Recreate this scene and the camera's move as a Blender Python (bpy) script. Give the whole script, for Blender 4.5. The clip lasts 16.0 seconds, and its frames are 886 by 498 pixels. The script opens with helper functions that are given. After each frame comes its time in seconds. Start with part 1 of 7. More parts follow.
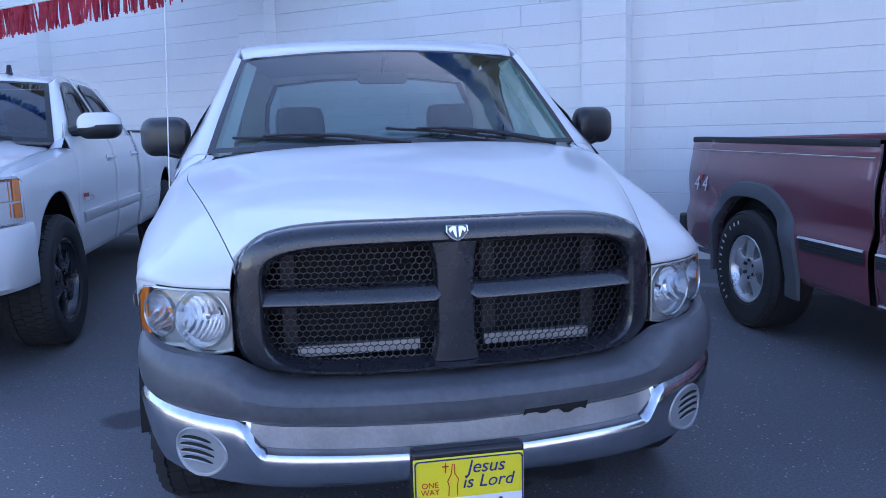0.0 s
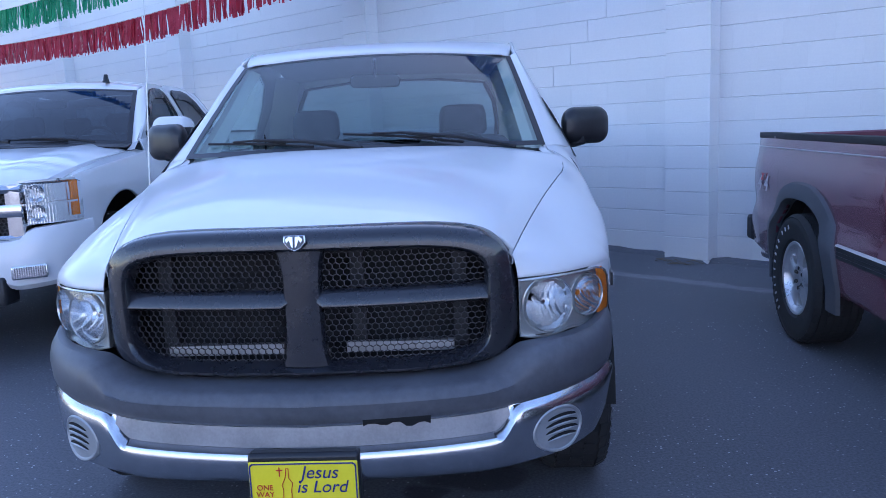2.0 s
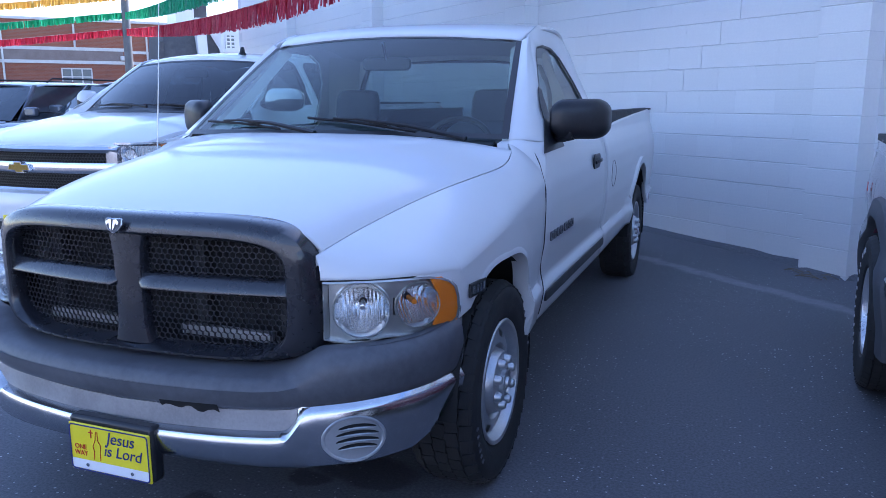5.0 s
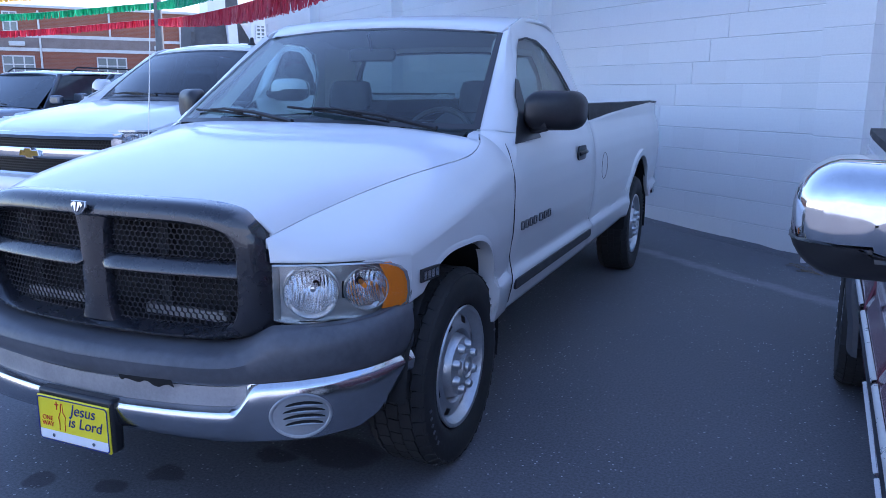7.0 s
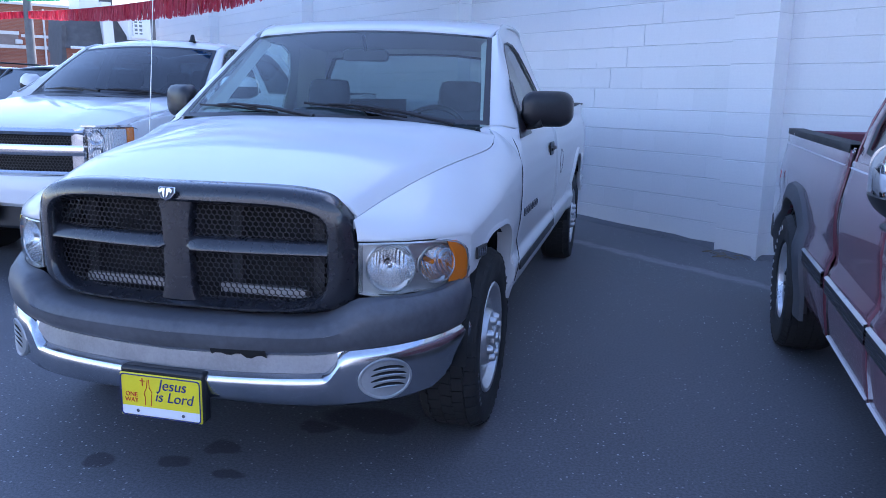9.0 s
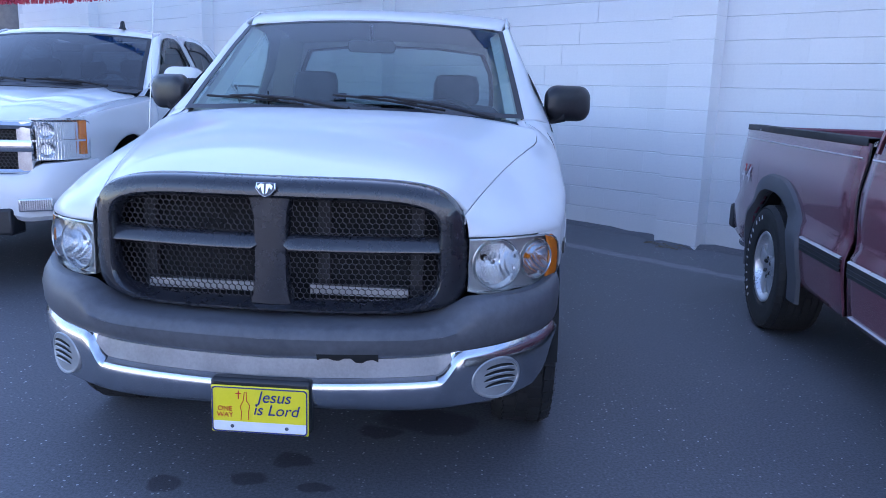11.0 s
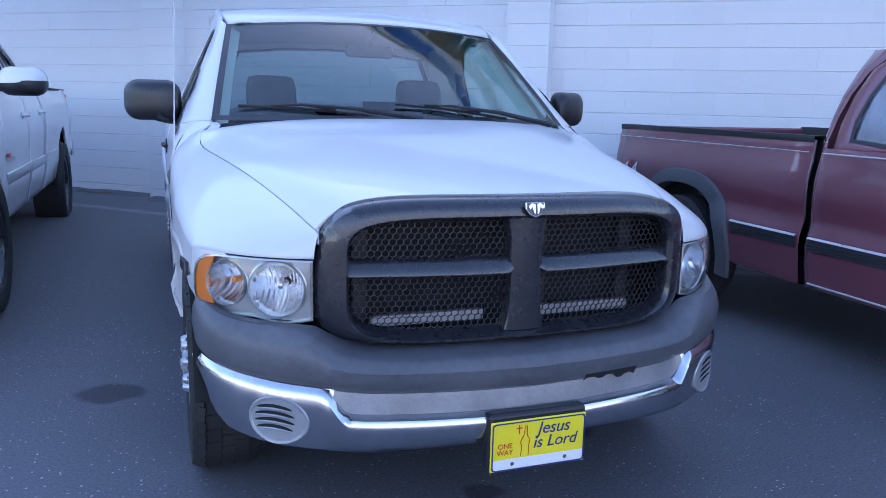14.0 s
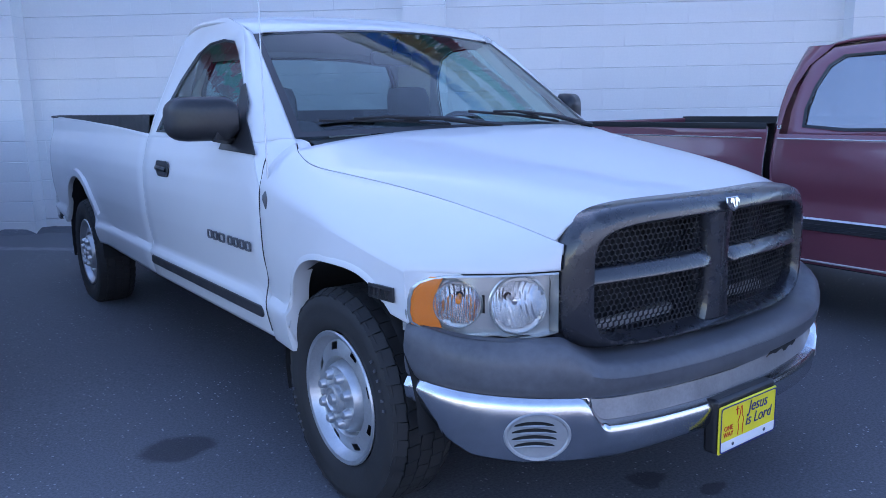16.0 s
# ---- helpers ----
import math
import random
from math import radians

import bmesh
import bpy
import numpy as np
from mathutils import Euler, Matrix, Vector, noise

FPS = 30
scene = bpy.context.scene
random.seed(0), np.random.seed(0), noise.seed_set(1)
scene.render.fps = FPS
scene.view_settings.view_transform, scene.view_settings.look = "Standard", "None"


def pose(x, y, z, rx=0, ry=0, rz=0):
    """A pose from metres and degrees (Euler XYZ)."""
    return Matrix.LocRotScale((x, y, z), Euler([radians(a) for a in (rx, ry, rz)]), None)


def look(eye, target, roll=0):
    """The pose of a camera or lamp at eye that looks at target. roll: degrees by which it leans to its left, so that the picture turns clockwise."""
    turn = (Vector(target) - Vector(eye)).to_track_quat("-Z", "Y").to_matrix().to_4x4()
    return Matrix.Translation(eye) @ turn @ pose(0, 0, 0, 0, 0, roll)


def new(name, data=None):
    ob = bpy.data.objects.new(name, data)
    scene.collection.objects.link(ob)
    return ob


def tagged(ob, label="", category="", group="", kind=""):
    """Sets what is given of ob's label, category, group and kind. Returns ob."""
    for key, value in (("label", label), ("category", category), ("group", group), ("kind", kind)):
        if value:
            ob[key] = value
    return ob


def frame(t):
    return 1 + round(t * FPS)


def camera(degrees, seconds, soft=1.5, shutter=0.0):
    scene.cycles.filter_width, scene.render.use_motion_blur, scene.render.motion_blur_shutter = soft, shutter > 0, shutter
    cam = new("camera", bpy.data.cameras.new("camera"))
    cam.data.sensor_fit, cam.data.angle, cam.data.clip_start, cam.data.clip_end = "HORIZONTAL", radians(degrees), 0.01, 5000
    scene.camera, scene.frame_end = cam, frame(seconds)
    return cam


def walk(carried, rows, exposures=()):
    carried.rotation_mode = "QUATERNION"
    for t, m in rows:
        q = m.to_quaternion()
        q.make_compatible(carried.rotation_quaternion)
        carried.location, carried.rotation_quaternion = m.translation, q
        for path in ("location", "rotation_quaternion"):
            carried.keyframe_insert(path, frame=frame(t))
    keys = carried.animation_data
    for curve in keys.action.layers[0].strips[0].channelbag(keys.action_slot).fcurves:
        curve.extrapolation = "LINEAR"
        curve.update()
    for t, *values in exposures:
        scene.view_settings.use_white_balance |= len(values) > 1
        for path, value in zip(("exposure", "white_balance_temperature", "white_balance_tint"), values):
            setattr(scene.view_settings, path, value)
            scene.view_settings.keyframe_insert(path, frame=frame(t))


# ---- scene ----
cam = camera(59.8, 16.0, soft=0.7)
METRES, EYE, TILT, LEAN, TURN = 10.0, 1.5, 0.0, 0.0, 0.0
PATH = [
    (0, (-0.392, -1.87, 1.293), (-0.063, 0.079, 0.986), -1.6),
    (0.5, (-0.164, -1.894, 1.298), (0.053, 0.072, 1.003), -1.7),
    (1, (0.068, -1.988, 1.311), (0.184, -0.013, 1.016), -2.1),
    (1.5, (0.272, -1.989, 1.307), (0.282, -0.012, 1.005), -2.3),
    (2, (0.505, -1.92, 1.318), (0.398, 0.052, 1.003), -2.4),
    (2.5, (0.743, -1.936, 1.323), (0.512, 0.024, 0.997), -2.2),
    (3, (0.958, -1.945, 1.339), (0.608, -0.006, 0.999), -1.7),
    (3.5, (1.165, -1.806, 1.326), (0.704, 0.107, 0.97), -1.2),
    (4, (1.349, -1.695, 1.352), (0.794, 0.191, 0.983), -0.4),
    (6.3, (1.937, -1.531, 1.377), (1.12, 0.253, 0.993), -0.2),
    (6.5, (1.945, -1.533, 1.377), (1.130, 0.253, 0.987), 0.1),
    (7, (1.937, -1.551, 1.369), (1.156, 0.247, 0.971), 0.35),
    (7.5, (1.83, -1.631, 1.364), (1.123, 0.197, 0.962), 0.7),
    (8, (1.657, -1.765, 1.361), (1.032, 0.092, 0.958), 1.0),
    (8.5, (1.567, -1.946, 1.352), (1.02, -0.062, 0.963), 0.9),
    (8.7, (1.539, -2.004, 1.35), (1.017, -0.113, 0.961), 1.0),
    (10.8, (0.753, -2.117, 1.304), (0.579, -0.161, 0.924), 1.7),
    (11, (0.687, -2.116, 1.309), (0.548, -0.159, 0.921), 1.8),
    (11.5, (0.411, -2.191, 1.302), (0.384, -0.23, 0.91), 2.1),
    (12, (0.142, -2.178, 1.284), (0.246, -0.219, 0.898), 2.2),
    (12.5, (-0.126, -2.079, 1.291), (0.125, -0.131, 0.915), 2.4),
    (13, (-0.437, -2.042, 1.28), (-0.038, -0.116, 0.915), 2.2),
    (13.5, (-0.738, -1.983, 1.294), (-0.195, -0.093, 0.930), 2.0),
    (14, (-1.010, -1.813, 1.309), (-0.331, 0.031, 0.938), 1.4),
    (14.5, (-1.332, -1.735, 1.324), (-0.518, 0.058, 0.963), 0.6),
    (15, (-1.617, -1.63, 1.340), (-0.674, 0.095, 0.977), 0.0),
    (15.5, (-1.841, -1.4, 1.326), (-0.778, 0.255, 0.964), -0.5),
    (16, (-2.107, -1.208, 1.327), (-0.941, 0.375, 0.962), -1.1),
]
walk(cam, [(t, look(eye, target, roll)) for t, eye, target, roll in PATH], exposures=[(0.0, 1.81, 5820, 22), (3.5, 1.73, 5790, 22), (7.0, 1.70, 5650, 22), (8.5, 1.79, 5720, 22), (12.5, 1.99, 5910, 22), (14.5, 1.88, 5840, 22), (16.0, 1.73, 5700, 22)])

# ---- world and light ----
SUN_AZ, SUN_EL = radians(38.8 - 20), radians(36)
world = bpy.data.worlds.new("sky")
scene.world = world
world.use_nodes = True
wn = world.node_tree
sky = wn.nodes.new("ShaderNodeTexSky")
sky.sky_type, sky.sun_disc = "NISHITA", False
sky.sun_elevation, sky.sun_rotation = SUN_EL, SUN_AZ
sky.air_density, sky.dust_density, sky.ozone_density = 1.0, 0.3, 1.2
wn.links.new(sky.outputs[0], wn.nodes["Background"].inputs[0])
wn.nodes["Background"].inputs[1].default_value = 0.15
sun_dir = Vector((math.sin(SUN_AZ) * math.cos(SUN_EL), math.cos(SUN_AZ) * math.cos(SUN_EL), math.sin(SUN_EL)))
sun = new("sun", bpy.data.lights.new("sun", "SUN"))
sun.data.energy, sun.data.angle, sun.data.color = 3.5, radians(0.5), (1.0, 0.94, 0.86)
sun.matrix_world = look(sun_dir * 60, (0, 0, 0))

# ---- materials ----
def node_mat(name):
    m = bpy.data.materials.new(name)
    m.use_nodes = True
    return m, m.node_tree, m.node_tree.nodes["Principled BSDF"]


def setp(b, **kw):
    for k, v in kw.items():
        b.inputs[k.replace("_", " ")].default_value = v


def noise_tex(nt, scale, detail=4.0, rough=0.6, coords="Object"):
    tc = nt.nodes.new("ShaderNodeTexCoord")
    n = nt.nodes.new("ShaderNodeTexNoise")
    n.inputs["Scale"].default_value, n.inputs["Detail"].default_value, n.inputs["Roughness"].default_value = scale, detail, rough
    nt.links.new(tc.outputs[coords], n.inputs["Vector"])
    return n.outputs["Fac"]


def ramp(nt, fac, stops):
    r = nt.nodes.new("ShaderNodeValToRGB")
    while len(r.color_ramp.elements) < len(stops):
        r.color_ramp.elements.new(0.5)
    for e, (p, c) in zip(r.color_ramp.elements, stops):
        e.position, e.color = p, (*c, 1) if len(c) == 3 else c
    nt.links.new(fac, r.inputs["Fac"])
    return r.outputs["Color"]


def mixc(nt, fac, a, b, mode="MIX"):
    m = nt.nodes.new("ShaderNodeMix")
    m.data_type, m.blend_type = "RGBA", mode
    for s, v in ((0, fac), (6, a), (7, b)):
        if isinstance(v, (int, float)):
            m.inputs[s].default_value = v
        elif isinstance(v, tuple):
            m.inputs[s].default_value = (*v, 1) if len(v) == 3 else v
        else:
            nt.links.new(v, m.inputs[s])
    return m.outputs[2]


def bump(nt, b, height, strength=0.2, dist=0.01):
    n = nt.nodes.new("ShaderNodeBump")
    n.inputs["Strength"].default_value, n.inputs["Distance"].default_value = strength, dist
    nt.links.new(height, n.inputs["Height"])
    nt.links.new(n.outputs[0], b.inputs["Normal"])


def varied(name, c1, c2, scale, rough=(0.4, 0.6), metal=0.0, bumps=None, coat=0.0, fine=None, spec=0.5):
    """Two-scale noise between two colours, rough varied, optional bump (scale, strength, metres)."""
    m, nt, b = node_mat(name)
    n1 = noise_tex(nt, scale)
    n2 = noise_tex(nt, fine or scale * 12)
    mx = nt.nodes.new("ShaderNodeMath")
    mx.operation = "MULTIPLY_ADD"
    mx.inputs[1].default_value, mx.inputs[2].default_value = 0.4, 0.0
    nt.links.new(n2, mx.inputs[0])
    ad = nt.nodes.new("ShaderNodeMath")
    ad.operation = "MULTIPLY_ADD"
    ad.inputs[1].default_value = 0.6
    nt.links.new(n1, ad.inputs[0])
    nt.links.new(mx.outputs[0], ad.inputs[2])
    nt.links.new(ramp(nt, ad.outputs[0], [(0.35, c1), (0.65, c2)]), b.inputs["Base Color"])
    rr = nt.nodes.new("ShaderNodeMapRange")
    rr.inputs[1].default_value, rr.inputs[2].default_value, rr.inputs[3].default_value, rr.inputs[4].default_value = 0.35, 0.65, *rough
    nt.links.new(ad.outputs[0], rr.inputs[0])
    nt.links.new(rr.outputs[0], b.inputs["Roughness"])
    setp(b, Metallic=metal, Coat_Weight=coat, Coat_Roughness=0.07, Specular_IOR_Level=spec)
    if bumps:
        bump(nt, b, noise_tex(nt, bumps[0], 6), bumps[1], bumps[2])
    return m


WHITE = varied("white_paint", (0.63, 0.635, 0.64), (0.68, 0.68, 0.68), 0.7, (0.36, 0.42), coat=0.6, fine=2.5)
WHITE2 = varied("white_paint_clean", (0.70, 0.705, 0.71), (0.735, 0.735, 0.735), 0.7, (0.3, 0.35), coat=0.9, fine=2.5)
MAROON = varied("maroon_paint", (0.165, 0.050, 0.068), (0.195, 0.060, 0.082), 2.0, (0.20, 0.26), metal=0.1, coat=1.0, fine=400)
BLACK = varied("black_plastic", (0.012, 0.012, 0.014), (0.022, 0.022, 0.025), 6, (0.32, 0.45), bumps=(600, 0.06, 0.001))
GLOSSB = varied("satin_black_paint", (0.014, 0.014, 0.018), (0.022, 0.022, 0.027), 3, (0.25, 0.30), coat=0.6)
GREYP = varied("faded_grey_plastic", (0.066, 0.068, 0.078), (0.115, 0.118, 0.132), 3, (0.34, 0.50), bumps=(500, 0.08, 0.001))
DARK = varied("dark_underside", (0.006, 0.006, 0.007), (0.014, 0.014, 0.014), 4, (0.8, 0.95))
TRIM = varied("dark_rubber_trim", (0.018, 0.019, 0.022), (0.03, 0.03, 0.034), 8, (0.5, 0.7))
RUBBER = varied("tyre_rubber", (0.010, 0.010, 0.011), (0.028, 0.028, 0.029), 9, (0.6, 0.85), bumps=(120, 0.15, 0.002))
CHROME = varied("chrome", (0.60, 0.60, 0.61), (0.72, 0.72, 0.73), 3, (0.06, 0.16), metal=1.0)
DULLCH = varied("dulled_chrome", (0.56, 0.56, 0.57), (0.66, 0.66, 0.67), 5, (0.14, 0.24), metal=1.0, fine=30, bumps=(40, 0.03, 0.001))
MESHG = varied("black_mesh_coating", (0.05, 0.05, 0.056), (0.085, 0.085, 0.095), 8, (0.25, 0.4), metal=0.5)
ALLOY = varied("alloy_silver", (0.58, 0.58, 0.59), (0.70, 0.70, 0.71), 5, (0.25, 0.36), metal=0.7)
STEELW = varied("silver_wheel_paint", (0.46, 0.47, 0.48), (0.58, 0.59, 0.60), 8, (0.3, 0.42), metal=0.75)
FABRIC = varied("grey_seat_fabric", (0.05, 0.052, 0.06), (0.085, 0.088, 0.1), 12, (0.85, 0.95), bumps=(300, 0.3, 0.002))
DASH = varied("grey_dashboard", (0.04, 0.042, 0.05), (0.06, 0.062, 0.07), 6, (0.6, 0.75))
LINER = varied("light_interior_trim", (0.54, 0.53, 0.49), (0.62, 0.61, 0.57), 4, (0.7, 0.9))
BEDLINER = varied("black_bedliner", (0.012, 0.012, 0.013), (0.025, 0.025, 0.026), 9, (0.6, 0.8), bumps=(200, 0.2, 0.003))
PLATEY = varied("yellow_plate_paint", (0.80, 0.66, 0.015), (0.85, 0.72, 0.03), 10, (0.3, 0.4))
PLATEW = varied("white_plate_paint", (0.75, 0.75, 0.75), (0.8, 0.8, 0.8), 10, (0.3, 0.4))
INKB = varied("blue_ink", (0.015, 0.02, 0.16), (0.02, 0.03, 0.2), 10, (0.3, 0.4))
INKR = varied("red_ink", (0.55, 0.02, 0.02), (0.65, 0.04, 0.03), 10, (0.3, 0.4))
BADGER = varied("red_badge", (0.45, 0.02, 0.02), (0.55, 0.03, 0.03), 10, (0.3, 0.4))
PIN = varied("white_pinstripe", (0.55, 0.55, 0.56), (0.65, 0.65, 0.66), 10, (0.4, 0.5))
LETTER = varied("white_tyre_lettering", (0.45, 0.45, 0.46), (0.6, 0.6, 0.6), 20, (0.6, 0.8))


def glass(name, tint, rough=0.02, reflect=0.11):
    """Thin automotive glass: part clear, part mirror, by Fresnel."""
    m, nt, b = node_mat(name)
    out = nt.nodes["Material Output"]
    tr = nt.nodes.new("ShaderNodeBsdfTransparent")
    tr.inputs[0].default_value = (*tint, 1)
    gl = nt.nodes.new("ShaderNodeBsdfGlossy")
    gl.inputs["Roughness"].default_value = rough
    fr = nt.nodes.new("ShaderNodeLayerWeight")
    fr.inputs[0].default_value = 0.5
    pw = nt.nodes.new("ShaderNodeMath")
    pw.operation, pw.inputs[1].default_value = "POWER", 5.0
    nt.links.new(fr.outputs["Facing"], pw.inputs[0])
    mx = nt.nodes.new("ShaderNodeMath")
    mx.operation = "MULTIPLY_ADD"
    mx.inputs[1].default_value, mx.inputs[2].default_value = 0.88, reflect
    mx.use_clamp = True
    ms = nt.nodes.new("ShaderNodeMixShader")
    nt.links.new(pw.outputs[0], mx.inputs[0])
    nt.links.new(mx.outputs[0], ms.inputs[0])
    nt.links.new(tr.outputs[0], ms.inputs[1])
    nt.links.new(gl.outputs[0], ms.inputs[2])
    nt.links.new(ms.outputs[0], out.inputs[0])
    return m


GLASS = glass("windscreen_glass", (0.62, 0.76, 0.75), reflect=0.070)
GLASSR = glass("tinted_rear_glass", (0.28, 0.35, 0.37), reflect=0.06)
# opaque panes: the pale grey base colour includes the sky they would mirror
GLASSB = varied("building_glass", (0.15, 0.17, 0.165), (0.22, 0.24, 0.23), 0.5, (0.08, 0.14))
GLASSM = glass("sky_reflecting_side_glass", (0.22, 0.25, 0.26), rough=0.22, reflect=0.36)
GLASSD = glass("tinted_glass", (0.15, 0.19, 0.22), reflect=0.10)
GLASSC = varied("parked_car_glass", (0.030, 0.040, 0.048), (0.050, 0.062, 0.072), 0.8, (0.04, 0.07), spec=0.7)
LENS = glass("clear_lamp_lens", (0.93, 0.94, 0.95), rough=0.06, reflect=0.06)
PANEL = varied("worn_grey_bumper_face", (0.26, 0.26, 0.27), (0.36, 0.36, 0.37), 9, (0.32, 0.5), metal=0.55)
AMBER, _nt, _b = node_mat("amber_lamp_lens")
setp(_b, Base_Color=(0.85, 0.22, 0.015, 1), Roughness=0.12, Coat_Weight=0.6)
bump(_nt, _b, noise_tex(_nt, 160, 2), 0.25, 0.002)
REFLECT = varied("lamp_reflector", (0.78, 0.79, 0.80), (0.86, 0.87, 0.88), 10, (0.16, 0.24), metal=1.0, bumps=(60, 0.18, 0.004))

# vertical flutes pressed into the reflector
_nt = REFLECT.node_tree
_tc, _wave = _nt.nodes.new("ShaderNodeTexCoord"), _nt.nodes.new("ShaderNodeTexWave")
_wave.inputs["Scale"].default_value, _wave.inputs["Distortion"].default_value = 26.0, 0.6
_nt.links.new(_tc.outputs["Object"], _wave.inputs["Vector"])
bump(_nt, _nt.nodes["Principled BSDF"], _wave.outputs["Fac"], 0.55, 0.004)

VENTG = varied("satin_grey_vent", (0.34, 0.35, 0.36), (0.42, 0.43, 0.44), 5, (0.3, 0.42), metal=0.5)
LAMPGREY = varied("lamp_housing_silver", (0.50, 0.50, 0.48), (0.62, 0.62, 0.59), 3, (0.16, 0.26), metal=0.7)


def tinsel(name, c1, c2):
    m = varied(name, c1, c2, 9, (0.2, 0.4), metal=0.3, fine=80)
    nt = m.node_tree
    p, out = nt.nodes["Principled BSDF"], nt.nodes["Material Output"]
    tl, ms = nt.nodes.new("ShaderNodeBsdfTranslucent"), nt.nodes.new("ShaderNodeMixShader")
    tl.inputs[0].default_value = (*c2, 1)
    ms.inputs[0].default_value = 0.6
    nt.links.new(p.outputs[0], ms.inputs[1])
    nt.links.new(tl.outputs[0], ms.inputs[2])
    nt.links.new(ms.outputs[0], out.inputs[0])
    return m


T_RED = tinsel("red_tinsel", (0.32, 0.015, 0.038), (0.55, 0.046, 0.085))
T_GREEN = tinsel("green_tinsel", (0.005, 0.16, 0.085), (0.03, 0.40, 0.20))
T_GOLD = tinsel("gold_tinsel", (0.48, 0.28, 0.05), (0.72, 0.48, 0.12))
T_BLUE = tinsel("blue_tinsel", (0.04, 0.22, 0.58), (0.10, 0.40, 0.88))

# asphalt: dark sealed, with pale stone flecks, broad worn patches and oil stains
ASPHALT, nt, b = node_mat("sealed_asphalt")
big = noise_tex(nt, 0.5, 5)
fine = noise_tex(nt, 90, 3)
base = mixc(nt, 0.5, ramp(nt, big, [(0.35, (0.092, 0.094, 0.105)), (0.7, (0.172, 0.174, 0.188))]), ramp(nt, fine, [(0.35, (0.068, 0.069, 0.078)), (0.68, (0.190, 0.192, 0.207))]))
vo = nt.nodes.new("ShaderNodeTexVoronoi")
vo.inputs["Scale"].default_value = 52
tc = nt.nodes.new("ShaderNodeTexCoord")
nt.links.new(tc.outputs["Object"], vo.inputs["Vector"])
fleck = nt.nodes.new("ShaderNodeMath")
fleck.operation = "LESS_THAN"
fleck.inputs[1].default_value = 0.23
nt.links.new(vo.outputs["Distance"], fleck.inputs[0])
pick = nt.nodes.new("ShaderNodeSeparateColor")
nt.links.new(vo.outputs["Color"], pick.inputs[0])
some = nt.nodes.new("ShaderNodeMath")
some.operation = "GREATER_THAN"
some.inputs[1].default_value = 0.80
nt.links.new(pick.outputs[0], some.inputs[0])
fm = nt.nodes.new("ShaderNodeMath")
fm.operation = "MULTIPLY"
nt.links.new(fleck.outputs[0], fm.inputs[0])
nt.links.new(some.outputs[0], fm.inputs[1])
# pale worn seam about a metre out from the block wall, and oil stains with soft ragged edges
warp = nt.nodes.new("ShaderNodeTexNoise")
warp.inputs["Scale"].default_value, warp.inputs["Detail"].default_value = 5.0, 5.0
nt.links.new(tc.outputs["Object"], warp.inputs["Vector"])
wob = nt.nodes.new("ShaderNodeVectorMath")
wob.operation = "MULTIPLY_ADD"
wob.inputs[1].default_value, wob.inputs[2].default_value = (0.16, 0.16, 0.0), (-0.08, -0.08, 0.0)
nt.links.new(warp.outputs["Color"], wob.inputs[0])
at = nt.nodes.new("ShaderNodeVectorMath")
nt.links.new(tc.outputs["Object"], at.inputs[0])
nt.links.new(wob.outputs[0], at.inputs[1])


def soft_mask(value, full, none):
    """1 at full, falling to 0 at none."""
    r = nt.nodes.new("ShaderNodeMapRange")
    r.interpolation_type = "SMOOTHSTEP"
    r.inputs[1].default_value, r.inputs[2].default_value, r.inputs[3].default_value, r.inputs[4].default_value = full, none, 1.0, 0.0
    nt.links.new(value, r.inputs[0])
    return r.outputs[0]


def calc(op, a, c):
    m = nt.nodes.new("ShaderNodeMath")
    m.operation = op
    for q, v in enumerate((a, c)):
        if isinstance(v, (int, float)):
            m.inputs[q].default_value = v
        else:
            nt.links.new(v, m.inputs[q])
    return m.outputs[0]


away = nt.nodes.new("ShaderNodeVectorMath")
away.operation = "DOT_PRODUCT"
away.inputs[1].default_value = (math.sin(radians(38.8)), math.cos(radians(38.8)), 0)
nt.links.new(at.outputs[0], away.inputs[0])
seam_mask = calc("MULTIPLY", soft_mask(calc("ABSOLUTE", calc("SUBTRACT", away.outputs["Value"], 4.62), 0.0), 0.03, 0.11), calc("MULTIPLY", noise_tex(nt, 14, 4), 0.95))
stain = None
for x, y, rx, ry in ((-1.27, 1.75, 0.14, 0.12), (-0.40, 0.20, 0.07, 0.05), (-0.14, 0.27, 0.08, 0.05), (-0.02, 0.42, 0.08, 0.05), (0.11, 0.24, 0.06, 0.04), (0.45, 0.85, 0.22, 0.12), (0.26, 0.72, 0.10, 0.06)):
    d = nt.nodes.new("ShaderNodeVectorMath")
    d.operation = "MULTIPLY_ADD"
    d.inputs[1].default_value, d.inputs[2].default_value = (1 / rx, 1 / ry, 0), (-x / rx, -y / ry, 0)
    nt.links.new(at.outputs[0], d.inputs[0])
    ln = nt.nodes.new("ShaderNodeVectorMath")
    ln.operation = "LENGTH"
    nt.links.new(d.outputs[0], ln.inputs[0])
    m = soft_mask(ln.outputs["Value"], 0.75, 1.15)
    stain = m if stain is None else calc("MAXIMUM", stain, m)
